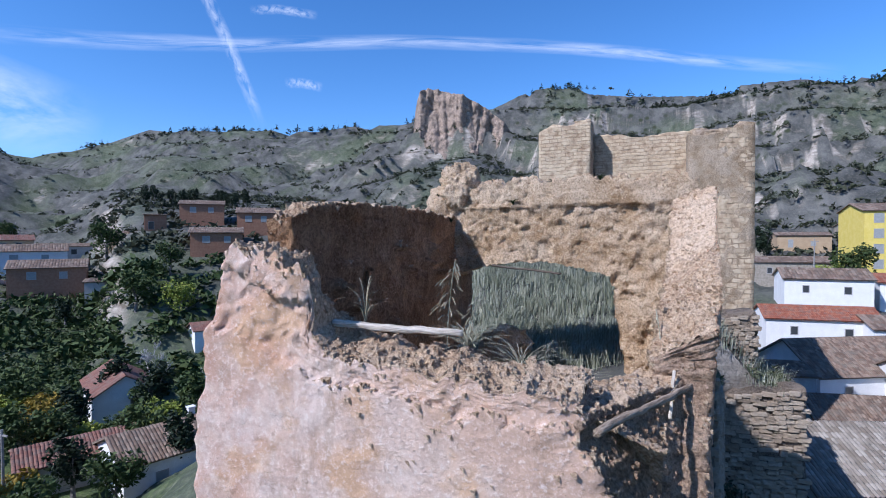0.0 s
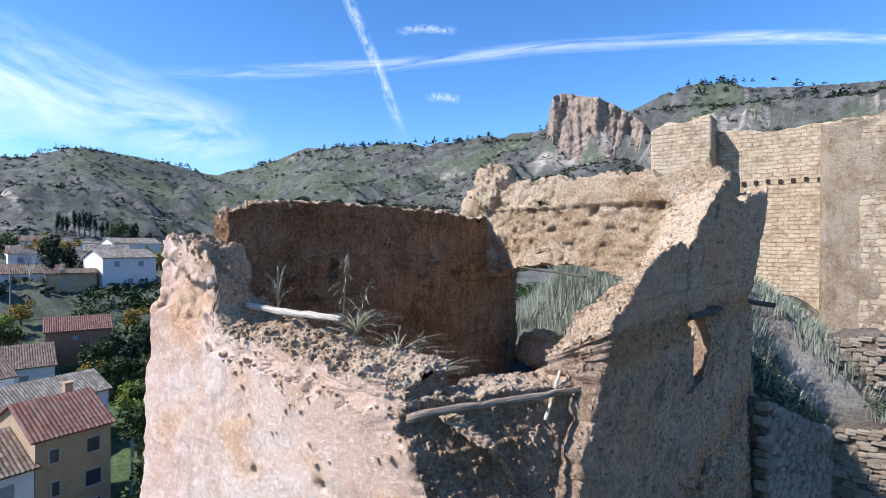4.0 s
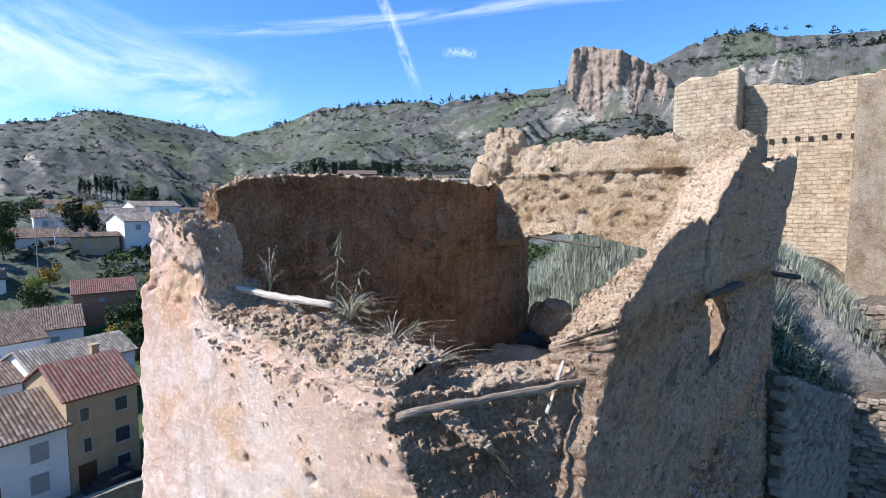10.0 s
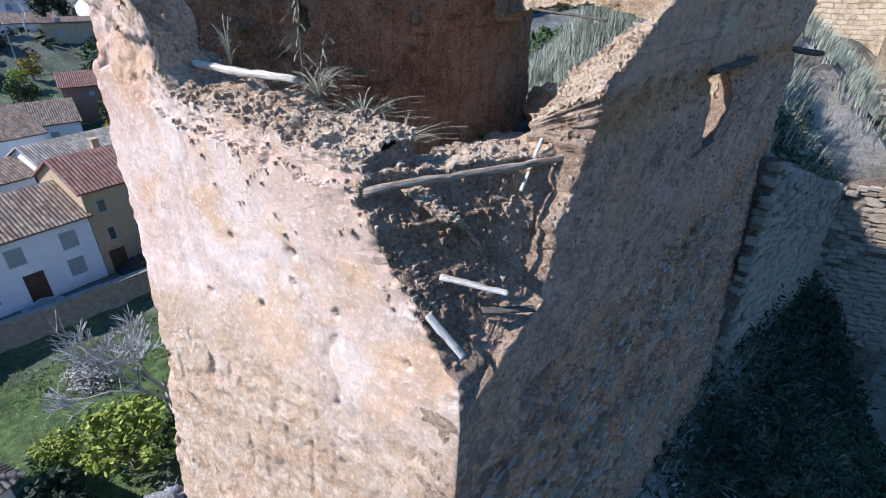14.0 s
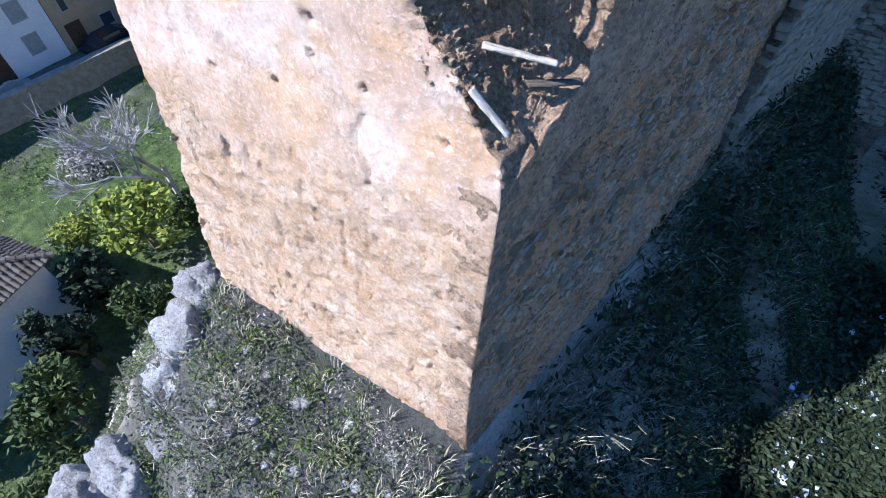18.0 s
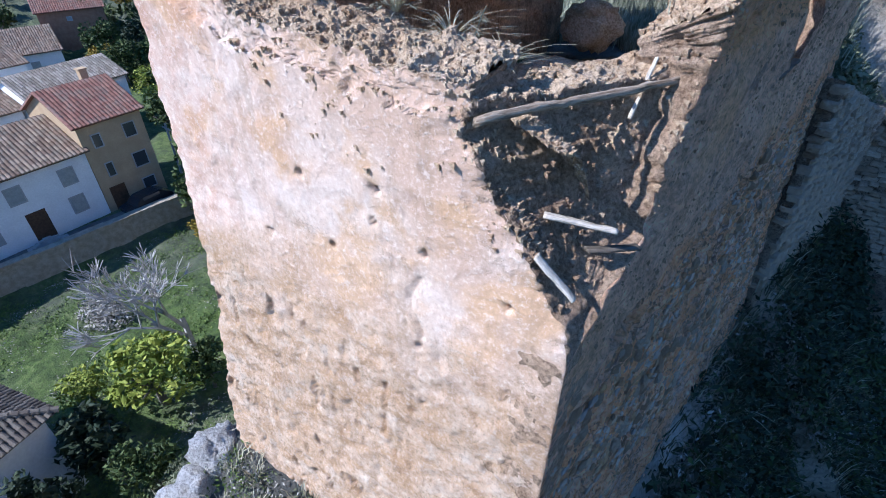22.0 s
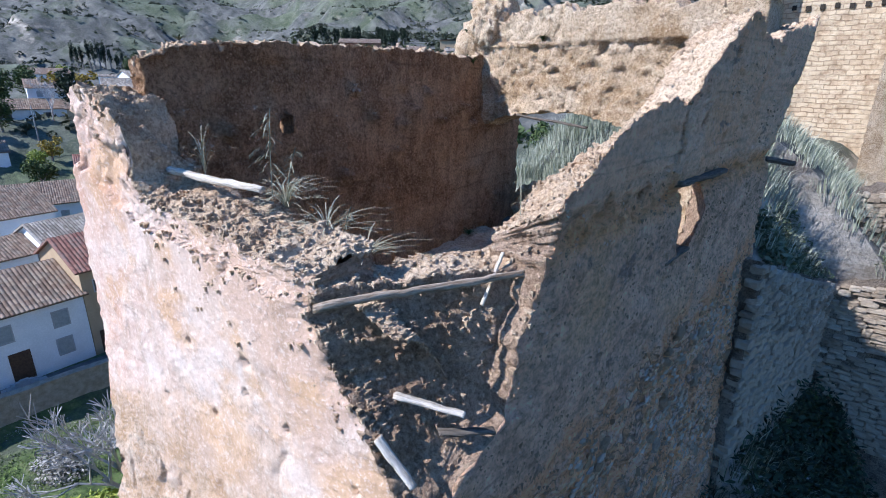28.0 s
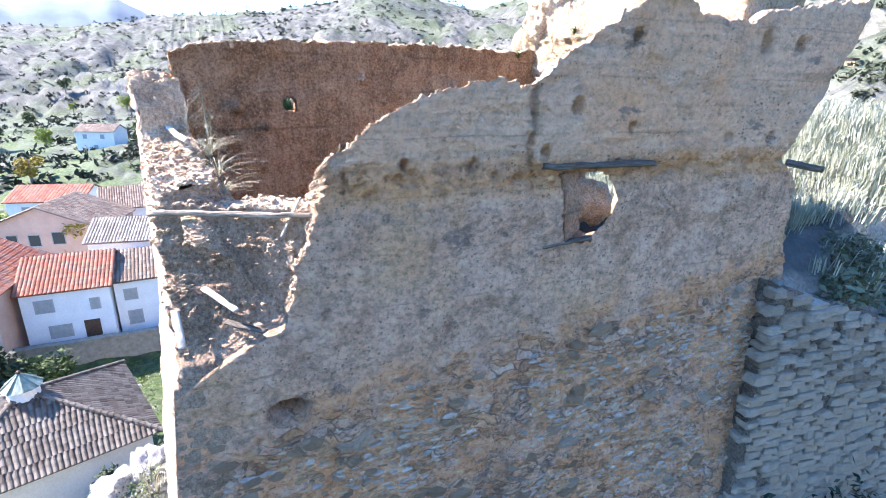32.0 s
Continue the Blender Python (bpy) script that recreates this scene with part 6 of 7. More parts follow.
def branchy(name, label, h, seed, mat, depth=5, group="bare trees"):
    """A leafless tree: forking limbs down to fine twigs."""
    t = tagged(thing(name), label, "tree", group)
    r = random.Random(seed)
    vs, fs, tv, tf = [], [], [], []

    def stick(V, F, a, b, r0, r1):
        d = (b - a).normalized()
        s = d.orthogonal().normalized()
        q = d.cross(s)
        k = len(V)
        for p, rr in ((a, r0), (b, r1)):
            for m in range(3):
                g = m * 2.094
                V.append(p + s * (rr * math.cos(g)) + q * (rr * math.sin(g)))
        for m in range(3):
            F.append((k + m, k + (m + 1) % 3, k + 3 + (m + 1) % 3, k + 3 + m))

    def grow(p, d, L, rr, lev):
        e = p + d * L
        stick(vs if lev < 2 else tv, fs if lev < 2 else tf, p, e, rr, rr * 0.65)
        if lev >= depth:
            return
        for _ in range(r.choice((2, 3, 3)) if lev < depth - 1 else 4):
            n = (d + Vector((r.gauss(0, 0.5), r.gauss(0, 0.5), r.gauss(0.24, 0.32)))).normalized()
            grow(p + d * L * r.uniform(0.6, 1.0), n, L * r.uniform(0.6, 0.85), max(0.015, rr * 0.6), lev + 1)
    grow(Vector((0, 0, -0.3)), Vector((0.05, 0, 1)), h * 0.27, 0.16, 0)
    part_mesh("trunk", mesh_from("trunk", vs, fs), mat, t)
    part_mesh("twigs", mesh_from("twigs", tv, tf), mat, t)["kind"] = "stuff"
    return t


def put(ob, x, y, s=1.0, rz=0.0, z=None):
    return copy_thing(ob, pose(x, y, (zat(x, y) if z is None else z) - 0.1, 0, 0, rz) @ Matrix.Diagonal((s, s, s, 1)))


kinds = {
    "green": tree_maker("broadleaf_tree", "round broadleaf tree in full green leaf", 6.0, (2.6, 2.6), LEAF, 2200, 0.26, 3),
    "lime": tree_maker("broadleaf_tree", "bushy tree with bright yellow-green leaves", 4.6, (2.3, 2.3), LIME, 2200, 0.22, 5),
    "gold": tree_maker("autumn_tree", "small tree in golden autumn leaf", 5.4, (2.3, 2.3), GOLD, 1700, 0.24, 7),
    "dark": tree_maker("evergreen_tree", "dark evergreen tree with dense needles", 7.0, (1.9, 1.9), DARK, 2000, 0.26, 9),
    "cypress": tree_maker("cypress", "slender dark cypress beside the fields", 9.0, (0.9, 0.9), DARK, 1200, 0.25, 13),
    "bare": branchy("bare_tree", "leafless grey tree with fine twigs", 8.2, 4, TWIG, 6),
}
first = {k: True for k in kinds}


def plant(kind, x, y, s=1.0, z=None):
    o = kinds[kind]
    zz = (zat(x, y) if z is None else z) - 0.1
    m = pose(x, y, zz, 0, 0, rnd.uniform(0, 360)) @ Matrix.Diagonal((s, s, s * rnd.uniform(0.9, 1.1), 1))
    if first[kind]:
        first[kind] = False
        o.matrix_basis = m
        return o
    c = o.copy()
    scene.collection.objects.link(c)
    c.matrix_basis = m
    for ch in o.children:
        q = ch.copy()
        scene.collection.objects.link(q)
        q.parent = c
    return c


plant("bare", -24.5, 9.6, 1.65)
plant("bare", -66, 50, 1.2)
plant("lime", -22.6, 6.6, 0.95)
plant("lime", -25.6, 4.0, 0.55)
for x, y, s, k in ((-21.5, 9.0, 0.5, "green"), (-19.5, 3.0, 0.75, "dark"), (-18.0, 0.5, 0.7, "dark"), (-21.0, 2.6, 0.7, "dark"), (-16.5, 3.8, 0.5, "green"), (-15.5, -1.5, 0.7, "green"), (-13.0, -3.0, 0.6, "green"),
                   (-33.5, -9.0, 1.05, "dark"), (-34.5, -6.5, 0.8, "green"), (-36.5, -11.0, 0.8, "green"), (-38.0, 19.0, 0.9, "green"), (-40.5, 21.0, 0.9, "green"), (-36.0, 17.0, 0.5, "gold"),
                   (-60, 33, 0.9, "gold"), (-64, 36, 1.0, "gold"), (-57, 30, 0.9, "green"), (-55, 35, 0.8, "lime"), (-52, 36, 0.7, "green"), (-72, 38, 1.1, "green"), (-76, 34, 1.0, "green"), (-50, 40, 0.9, "lime"),
                   (-58, 44, 0.7, "green"), (-54, 48, 0.8, "green"), (-46, 38, 0.8, "lime"), (-78, 66, 1.2, "lime"), (-84, 62, 1.2, "green"), (-70, 70, 1.1, "green"), (-74, 80, 1.3, "green"), (-64, 82, 1.2, "green"),
                   (-66, -9, 1.3, "gold"), (-78, -22, 1.2, "lime"), (-92, 14, 1.0, "gold"), (-70, 30, 0.9, "lime"), (-84, 30, 1.0, "gold"), (-104, 24, 1.0, "green"), (-120, 18, 1.4, "dark"), (-116, 12, 1.3, "dark"),
                   (-140, 26, 1.4, "green"), (-106, 44, 1.0, "gold"), (-150, 10, 1.3, "gold"), (-160, 24, 1.3, "green"), (-100, -30, 1.2, "gold"), (-110, -40, 1.2, "green"), (-130, -30, 1.3, "gold"),
                   (-60, -30, 0.9, "green"), (34, 116, 1.3, "green"), (30, 116, 1.0, "lime"), (24, 140, 1.3, "dark"), (9, 30, 0.6, "green"),
                   (-100, 60, 0.9, "dark"), (-90, 74, 1.0, "green")):
    plant(k, x, y, s)
for k in range(34):
    a, r = rnd.uniform(56, 112), rnd.uniform(130, 330)
    p = far_point(a, 0, r)
    plant(rnd.choice(("green", "green", "gold", "dark", "lime", "bare")), p.x, p.y, rnd.uniform(0.9, 1.6))
for k in range(12):
    p = far_point(70.5 + k * 0.42 + rnd.uniform(-0.1, 0.1), 0, 285 + rnd.uniform(-6, 6))
    plant("cypress", p.x, p.y, rnd.uniform(0.9, 1.3))
for k in range(26):
    p = far_point(rnd.uniform(44, 54), 0, rnd.uniform(190, 230))
    plant("dark", p.x, p.y, rnd.uniform(0.6, 1.0))
for az, r_, s, k in ((52, 52, 0.9, "dark"), (55, 60, 1.0, "green"), (50, 66, 1.0, "green"), (58, 48, 0.8, "green"), (61, 54, 0.9, "dark"), (64, 46, 0.8, "gold"), (66, 52, 0.9, "gold"), (62, 64, 1.0, "green"), (54, 72, 1.1, "dark"), (48, 76, 1.1, "green"), (57, 78, 1.1, "dark"), (60, 70, 1.0, "dark"), (68, 60, 0.9, "green"), (46, 60, 0.9, "green"), (67.5, 76, 0.9, "green"), (68.5, 70, 0.8, "lime"), (66.0, 72, 0.8, "green"), (70.5, 84, 1.0, "green"), (69.0, 92, 1.1, "dark"), (71.5, 96, 1.0, "green"), (67.5, 98, 1.0, "dark"), (65.5, 88, 1.0, "green"), (72.5, 106, 1.0, "green"), (64.0, 80, 0.9, "lime"),
                    (76.2, 158, 1.6, "gold"), (77.2, 120, 0.9, "gold"), (78.2, 116, 0.8, "lime"), (74.0, 190, 1.4, "gold"), (70.4, 186, 1.3, "gold"), (76.0, 176, 1.6, "bare"), (78.0, 190, 1.5, "green"), (82.0, 162, 1.6, "dark"), (81.2, 166, 1.5, "dark"), (80.0, 172, 1.5, "green"),
                    (66.5, 168, 1.1, "gold"), (68.0, 172, 1.1, "lime"), (82.5, 132, 1.0, "green"), (80.2, 134, 1.0, "green"), (83.5, 140, 1.1, "dark"), (86, 126, 1.1, "green"), (88, 140, 1.3, "gold"), (90, 120, 1.1, "lime"), (94, 150, 1.4, "green")):
    p = far_point(az, 0, r_)
    plant(k, p.x, p.y, s)


def scatter(name, label, spots, n, spread, size, mat, up=0.5, blades=False, seed=1, cat="shrubs"):
    """Low growth: sprays of leaves or bent blades round each spot, one sheet of stuff."""
    r = random.Random(seed)
    vs, fs = [], []
    for x, y, z, s in spots:
        for _ in range(n):
            a = r.uniform(0, 6.283)
            d = spread * s * r.random() ** 0.6
            P = Vector((x + d * math.cos(a), y + d * math.sin(a), z + (0 if blades else up * s * r.random() * (1.1 - d / (spread * s + 0.01)))))
            k = len(vs)
            if blades:
                h = size * s * r.uniform(0.5, 1.2)
                lean = Vector((math.cos(a), math.sin(a), 0)) * h * r.uniform(0.1, 0.75) + Vector((0.1, 0.1, 0)) * h
                w = Vector((-math.sin(a), math.cos(a), 0)) * (0.008 + 0.008 * s)
                m = P + lean * 0.35 + Vector((0, 0, h * 0.7))
                vs += [P - w, P + w, m + w * 0.7, m - w * 0.7, P + lean + Vector((0, 0, h * r.uniform(0.75, 1.05)))]
                fs += [(k, k + 1, k + 2, k + 3), (k + 3, k + 2, k + 4)]
            else:
                a1 = Vector((r.gauss(0, 1), r.gauss(0, 1), r.gauss(0.2, 0.7))).normalized()
                b1 = a1.cross(Vector((r.gauss(0, 1), r.gauss(0, 1), 1))).normalized()
                q = size * s * r.uniform(0.5, 1.4)
                vs += [P - a1 * q, P + b1 * q * 0.4, P + a1 * q, P - b1 * q * 0.4]
                fs.append((k, k + 1, k + 2, k + 3))
    return tagged(part_mesh(name, mesh_from(name, vs, fs), mat), label, cat, kind="stuff")


def spots(n, fx, fy, s0, s1, ok=lambda x, y, z: True, seed=5):
    r = random.Random(seed)
    out = []
    while len(out) < n:
        x, y = r.uniform(*fx), r.uniform(*fy)
        z = zat(x, y)
        if ok(x, y, z):
            out.append((x, y, z, r.uniform(s0, s1)))
    return out


# tall pale grass on the terrace
scatter("tall_grass", "tall silvery dry grass covering the castle terrace", spots(1500, (-14, 6.0), (18.3, 46), 0.7, 1.2, lambda x, y, z: x < fence_x(y) - 0.1 and (y > 19.6 or x > 1.6 or x < -7.5), 21), 30, 0.7, 0.62, PALE, blades=True, seed=2, cat="grass")
scatter("terrace_shrubs", "green shrubs among the terrace grass", spots(70, (0.5, 5.8), (19, 34), 0.7, 1.2, lambda x, y, z: fence_x(y) - 1.8 < x < fence_x(y) - 0.1, 22), 110, 0.6, 0.10, OLIVE, 0.8, seed=3)
scatter("arch_grass", "silvery grass growing thick behind the worn arch", spots(520, (-11.0, 0.0), (18.5, 28), 0.7, 1.15, seed=43), 44, 0.5, 0.7, PALE, blades=True, seed=24, cat="grass")
# ledge in front of the tower
scatter("ledge_shrubs", "low grey-green shrubs on the rocky ledge", spots(420, (-8.5, 1.6), (-2.5, 4.9), 0.5, 1.1, lambda x, y, z: y < front_y(x, 0) - 0.15, 23), 60, 0.5, 0.055, OLIVE, 0.45, seed=4)
scatter("ledge_grass", "dry grass tufts on the rocky ledge", spots(260, (-9.5, 1.8), (-3, 5.0), 0.35, 0.8, lambda x, y, z: y < front_y(x, 0) - 0.05, 24), 16, 0.35, 0.7, STRAW, blades=True, seed=5, cat="grass")
# the near-black leaves also reach out to x 19 to darken the lit floor
scatter("slope_thicket", "dark tangled thicket on the shaded slope", spots(1500, (1.1, 19), (3.0, 34), 0.7, 1.6, lambda x, y, z: x > (1.0 if y < 18 else fence_x(y) + 0.5), 25), 56, 0.85, 0.10, DARK, 0.8, seed=6)
# added near-black leaves stand in for shade on the sunlit garden floor
scatter("dark_garden", "dense undergrowth, added near-black for shade in the garden below the slope", spots(520, (7.5, 18), (11, 32), 0.9, 1.6, lambda x, y, z: z < -3, 36), 90, 1.4, 0.13, DARK, 1.1, seed=18)
scatter("slope_grass", "rough dull grass hanging on the shaded slope", spots(1100, (1.1, 9.5), (3.5, 32), 0.5, 1.1, lambda x, y, z: x > (1.0 if y < 17.5 else fence_x(y) + 0.35), 37), 26, 0.6, 0.55, OLIVE, blades=True, seed=19, cat="grass")
scatter("wall_foot_thicket", "tall dark bushes and brambles against the terrace wall", spots(150, (1.7, 5.2), (14.5, 27), 0.8, 1.4, lambda x, y, z: (1.4 if y < 17.5 else fence_x(y) + 0.5) < x < fence_x(y) + 2.6, 41), 90, 0.8, 0.09, DARK, 1.7, seed=22)
scatter("wall_foot_grass", "rough dry grass among the brambles under the terrace wall", spots(160, (1.6, 5.5), (12, 27), 0.6, 1.2, lambda x, y, z: (1.3 if y < 17.5 else fence_x(y) + 0.4) < x < fence_x(y) + 3.0, 42), 26, 0.6, 0.8, OLIVE, blades=True, seed=23, cat="grass")
scatter("slope_bushes", "green bushes at the foot of the terrace wall", spots(260, (1.6, 8), (12, 30), 0.7, 1.4, lambda x, y, z: x > (1.2 if y < 17.5 else fence_x(y) + 0.5), 38), 80, 0.7, 0.09, LEAF, 0.8, seed=20)
scatter("slope_straw", "pale dead stems on the shaded slope", spots(300, (1.2, 7.0), (2.0, 22), 0.5, 1.1, lambda x, y, z: x > (1.0 if y < 18 else fence_x(y) + 0.3), 26), 14, 0.6, 0.9, STRAW, blades=True, seed=7, cat="grass")
scatter("cliff_brush", "grey brushwood on the cliff beside the tower", spots(260, (-17, -6.6), (-6, 14), 0.6, 1.3, lambda x, y, z: z > -11.5, 27), 60, 0.6, 0.08, OLIVE, 0.6, seed=8)
scatter("garden_weeds", "green weeds and grass in the gardens below", spots(900, (-40, -15), (-14, 24), 0.6, 1.3, lambda x, y, z: z < -10.5 and noise.noise(Vector((x * 0.16, y * 0.16, 1.0))) > -0.18, 28), 46, 0.9, 0.08, GRASS, 0.2, seed=9)
scatter("dry_weeds", "dry grey weeds in the garden", spots(420, (-40, -15), (-14, 24), 0.5, 1.1, lambda x, y, z: z < -10.5 and noise.noise(Vector((x * 0.16, y * 0.16, 1.0))) < 0.05, 33), 30, 0.7, 0.07, BRUSH, 0.25, seed=13)
scatter("brush_pile", "heap of cut grey branches in the garden", [(-34.2 + 0.5 * k, 7.3 + 0.25 * (k % 3), -11.8, 1.3) for k in range(6)], 260, 0.9, 0.10, BRUSH, 1.0, seed=14)
scatter("lane_bank_bushes", "dark green bushes covering the bank below the lane", [(p.x, p.y, zat(p.x, p.y), s) for p, s in ((far_point(rnd.uniform(56, 73), 0, rnd.uniform(84, 138)), rnd.uniform(1.0, 2.6)) for _ in range(420))], 60, 1.0, 0.22, LEAF, 0.9, seed=15)
scatter("ledge_brush", "pale grey dead brush on the rocky ledge", spots(170, (-9.5, 1.5), (-3, 4.8), 0.4, 0.9, lambda x, y, z: y < front_y(x, 0) - 0.15 and noise.noise(Vector((x * 0.5, y * 0.5, 4.0))) > -0.1, 34), 70, 0.5, 0.05, BRUSH, 0.4, seed=16)
scatter("ledge_greens", "green herbs growing along the foot of the tower", spots(330, (-7.5, 1.3), (-2.5, 4.9), 0.4, 0.9, lambda x, y, z: y < front_y(x, 0) - 0.1 and noise.noise(Vector((x * 0.6, y * 0.6, 9.0))) > -0.15, 39), 70, 0.45, 0.05, GRASS, 0.35, seed=21)
scatter("shade_brush", "grey dead brush on the shaded slope", spots(520, (1.2, 9.0), (4.0, 24), 0.6, 1.2, lambda x, y, z: x > (1.0 if y < 18 else fence_x(y) + 0.5), 35), 50, 0.6, 0.07, BRUSH, 0.5, seed=17)
scatter("bank_bushes", "dark bushes on the shaded bank", spots(260, (-110, -50), (50, 110), 1.5, 3.2, lambda x, y, z: 80 < math.hypot(x, y) < 125, 29), 46, 1.0, 0.30, LEAF, 1.0, seed=10)
far_spots = []
fr = random.Random(31)
while len(far_spots) < 8500:
    a = fr.uniform(-24, 114)
    r = fr.uniform(130, 1.0 * lerp_list(REACH, a))
    p = far_point(a, 0, r)
    if noise.noise(Vector((p.x * 0.012, p.y * 0.012, 3))) > -0.25 - 0.2 * (r > 300):
        far_spots.append((p.x, p.y, zat(p.x, p.y), fr.uniform(0.6, 1.7)))
scatter("hill_scrub", "scattered dark juniper scrub over the hillsides", far_spots, 22, 1.5, 0.66, SCRUB, 1.7, seed=11)
ridge = []
for k in range(420):
    a = fr.uniform(-24, 95)
    r = lerp_list(REACH, a) - fr.uniform(0, 14)
    p = far_point(a, 0, r)
    ridge.append((p.x, p.y, zat(p.x, p.y), fr.uniform(1.0, 2.2)))
scatter("ridge_pines", "small pines standing along the ridge", ridge, 30, 1.2, 0.6, DARK, 3.4, seed=12)


# ---- timber, stones and plants on the tower ----
def wood_material(name, a, b, c):
    m, nt, bs = material(name, 0.85)
    v = where(nt)
    g = noisy(nt, stretch(nt, v, 1.0, 14.0, 14.0), 2.5, 8, 0.7)
    col = ramp(nt, g, [(0.3, a), (0.5, b), (0.7, c)])
    paint(nt, bs, col)
    relief(nt, bs, g, 0.02)
    return m


GREYWOOD = wood_material("weathered_grey_wood", (0.15, 0.105, 0.07), (0.30, 0.23, 0.165), (0.46, 0.37, 0.285))
PALEWOOD = wood_material("bleached_pale_wood", (0.36, 0.30, 0.23), (0.56, 0.49, 0.40), (0.70, 0.63, 0.54))
DARKWOOD = wood_material("old_dark_wood", (0.05, 0.04, 0.03), (0.11, 0.09, 0.07), (0.17, 0.145, 0.12))


def timber(name, a, b, w, h, mat, label, seed=0, taper=0.9, category="beam"):
    """A rough beam from a to b: knotty section, split ends; local x runs along it."""
    a, b = Vector(a), Vector(b)
    L = (b - a).length
    ob_m = Matrix.Translation(a) @ (b - a).to_track_quat("X", "Z").to_matrix().to_4x4()
    vs, fs = [], []
    n, k = 26, 10
    for i in range(n + 1):
        f = i / n
        for j in range(k):
            g = j * 2 * math.pi / k
            sq = 1.0 / max(abs(math.cos(g)), abs(math.sin(g))) ** 0.5
            r = sq * (1 + 0.22 * fbm(f * 5 + seed, math.cos(g) * 1.2, math.sin(g) * 1.2, 3)) * (1 - (1 - taper) * f)
            end = 0.03 * fbm(seed + j * 1.3, f, 2.0) if i in (0, n) else 0
            vs.append((L * f + end * (1 if i else -1), w / 2 * r * math.cos(g) + 0.016 * L * fbm(f * 2, seed, 1.0), h / 2 * r * math.sin(g) + 0.016 * L * fbm(f * 2, seed, 4.0)))
    for i in range(n):
        for j in range(k):
            fs.append((i * k + j, i * k + (j + 1) % k, (i + 1) * k + (j + 1) % k, (i + 1) * k + j))
    fs.append(tuple(range(k))[::-1])
    fs.append(tuple(n * k + j for j in range(k)))
    ob = part_mesh(name, mesh_from(name, vs, fs, True), mat)
    ob.matrix_world = ob_m
    return tagged(ob, label, category)


timber("log", (-4.15, 6.05, 11.0), (-2.4, 6.42, 10.9), 0.11, 0.10, PALEWOOD, "bleached round log lying on the broken wall top", 2.0)
timber("beam", (-0.68, 5.84, 10.05), (0.40, 8.06, 10.07), 0.085, 0.09, GREYWOOD, "cracked grey beam lying along the broken corner", 5.0)
timber("plank", (-0.2, 6.45, 8.96), (0.46, 6.86, 8.80), 0.11, 0.05, PALEWOOD, "short bleached plank end sticking out of the wall", 8.0, category="plank")
timber("plank", (-0.02, 6.04, 8.74), (0.42, 6.1, 8.34), 0.12, 0.04, PALEWOOD, "split pale board stub in the broken corner", 9.0, category="plank")
timber("plank", (0.22, 6.7, 8.55), (0.62, 7.2, 8.48), 0.13, 0.05, DARKWOOD, "dark board end bedded in the wall", 11.0, category="plank")
timber("stick", (0.10, 7.6, 9.72), (0.16, 7.9, 10.3), 0.045, 0.045, PALEWOOD, "thin pale stick propped on the rubble", 12.0, category="stick")
timber("lintel", (0.88, 11.6, 10.67), (1.06, 13.8, 10.64), 0.22, 0.11, DARKWOOD, "old dark lintel plank over the window opening", 15.0, category="lintel")
timber("sill_plank", (0.80, 11.75, 9.28), (0.90, 12.7, 9.36), 0.2, 0.06, DARKWOOD, "broken dark sill plank under the opening", 17.0, category="plank")
timber("pole", (-4.9, 15.95, 11.28), (-2.7, 15.85, 11.05), 0.07, 0.07, DARKWOOD, "thin dark pole across the arch", 19.0, category="pole")
timber("beam_end", (0.05, 9.05, 10.98), (0.72, 9.15, 10.82), 0.10, 0.10, DARKWOOD, "dark rotten beam end in the broken wall", 21.0)
timber("beam_end", (1.2, 17.2, 10.5), (1.75, 17.5, 10.42), 0.14, 0.14, DARKWOOD, "dark beam end at the edge of the wall", 23.0)

# loose crumbs of earth and stones on every broken top, as one heap
r = random.Random(8)
vs, fs = [], []


def chip(p, s):
    k = len(vs)
    q = [Vector((r.gauss(0, 1), r.gauss(0, 1), r.gauss(0, 1))).normalized() * s * r.uniform(0.6, 1.2) for _ in range(4)]
    base = [Vector((1, 1, 1)), Vector((-1, -1, 1)), Vector((-1, 1, -1)), Vector((1, -1, -1)), Vector((0.9, -0.9, 0.9)), Vector((-0.9, 0.9, 0.9))]
    for bq in base:
        vs.append(Vector(p) + bq * s * 0.55 * r.uniform(0.6, 1.3) + q[0] * 0.25)
    for f in ((0, 4, 1), (0, 1, 5), (0, 5, 2), (0, 2, 3), (0, 3, 4), (4, 3, 1), (1, 3, 2), (1, 2, 5)):
        fs.append(tuple(k + i for i in f))


dg = bpy.context.evaluated_depsgraph_get()
dg.update()


def drop(x, y, top=16.0):
    hit, p, n, _, ob, _ = scene.ray_cast(dg, Vector((x, y, top)), Vector((0, 0, -1)))
    return p if hit and ob.name.split(".")[0] not in ("log", "beam", "plank", "stick", "beam_end", "lintel") else None


def scatter_chips(n, fx, fy, s0, s1):
    for _ in range(n):
        x, y = r.uniform(*fx), r.uniform(*fy)
        p = drop(x, y)
        if p and p.z > 8.6:
            chip(p, s0 + (s1 - s0) * r.random() ** 5)


scatter_chips(12000, (-5.6, 0.3), (5.4, 6.9), 0.007, 0.06)
scatter_chips(5000, (-0.9, 1.0), (6.0, 9.2), 0.007, 0.065)
scatter_chips(4000, (-0.3, 1.3), (8.5, 17.5), 0.009, 0.07)
scatter_chips(900, (-6.4, -4.8), (6.0, 16.5), 0.015, 0.10)
scatter_chips(900, (-6.8, 0.8), (15.3, 17.5), 0.02, 0.12)
tagged(part_mesh("rubble", mesh_from("rubble", vs, fs), RUBBLE), "crumbs of earth and stones lying on the broken wall tops", "rubble", kind="stuff")

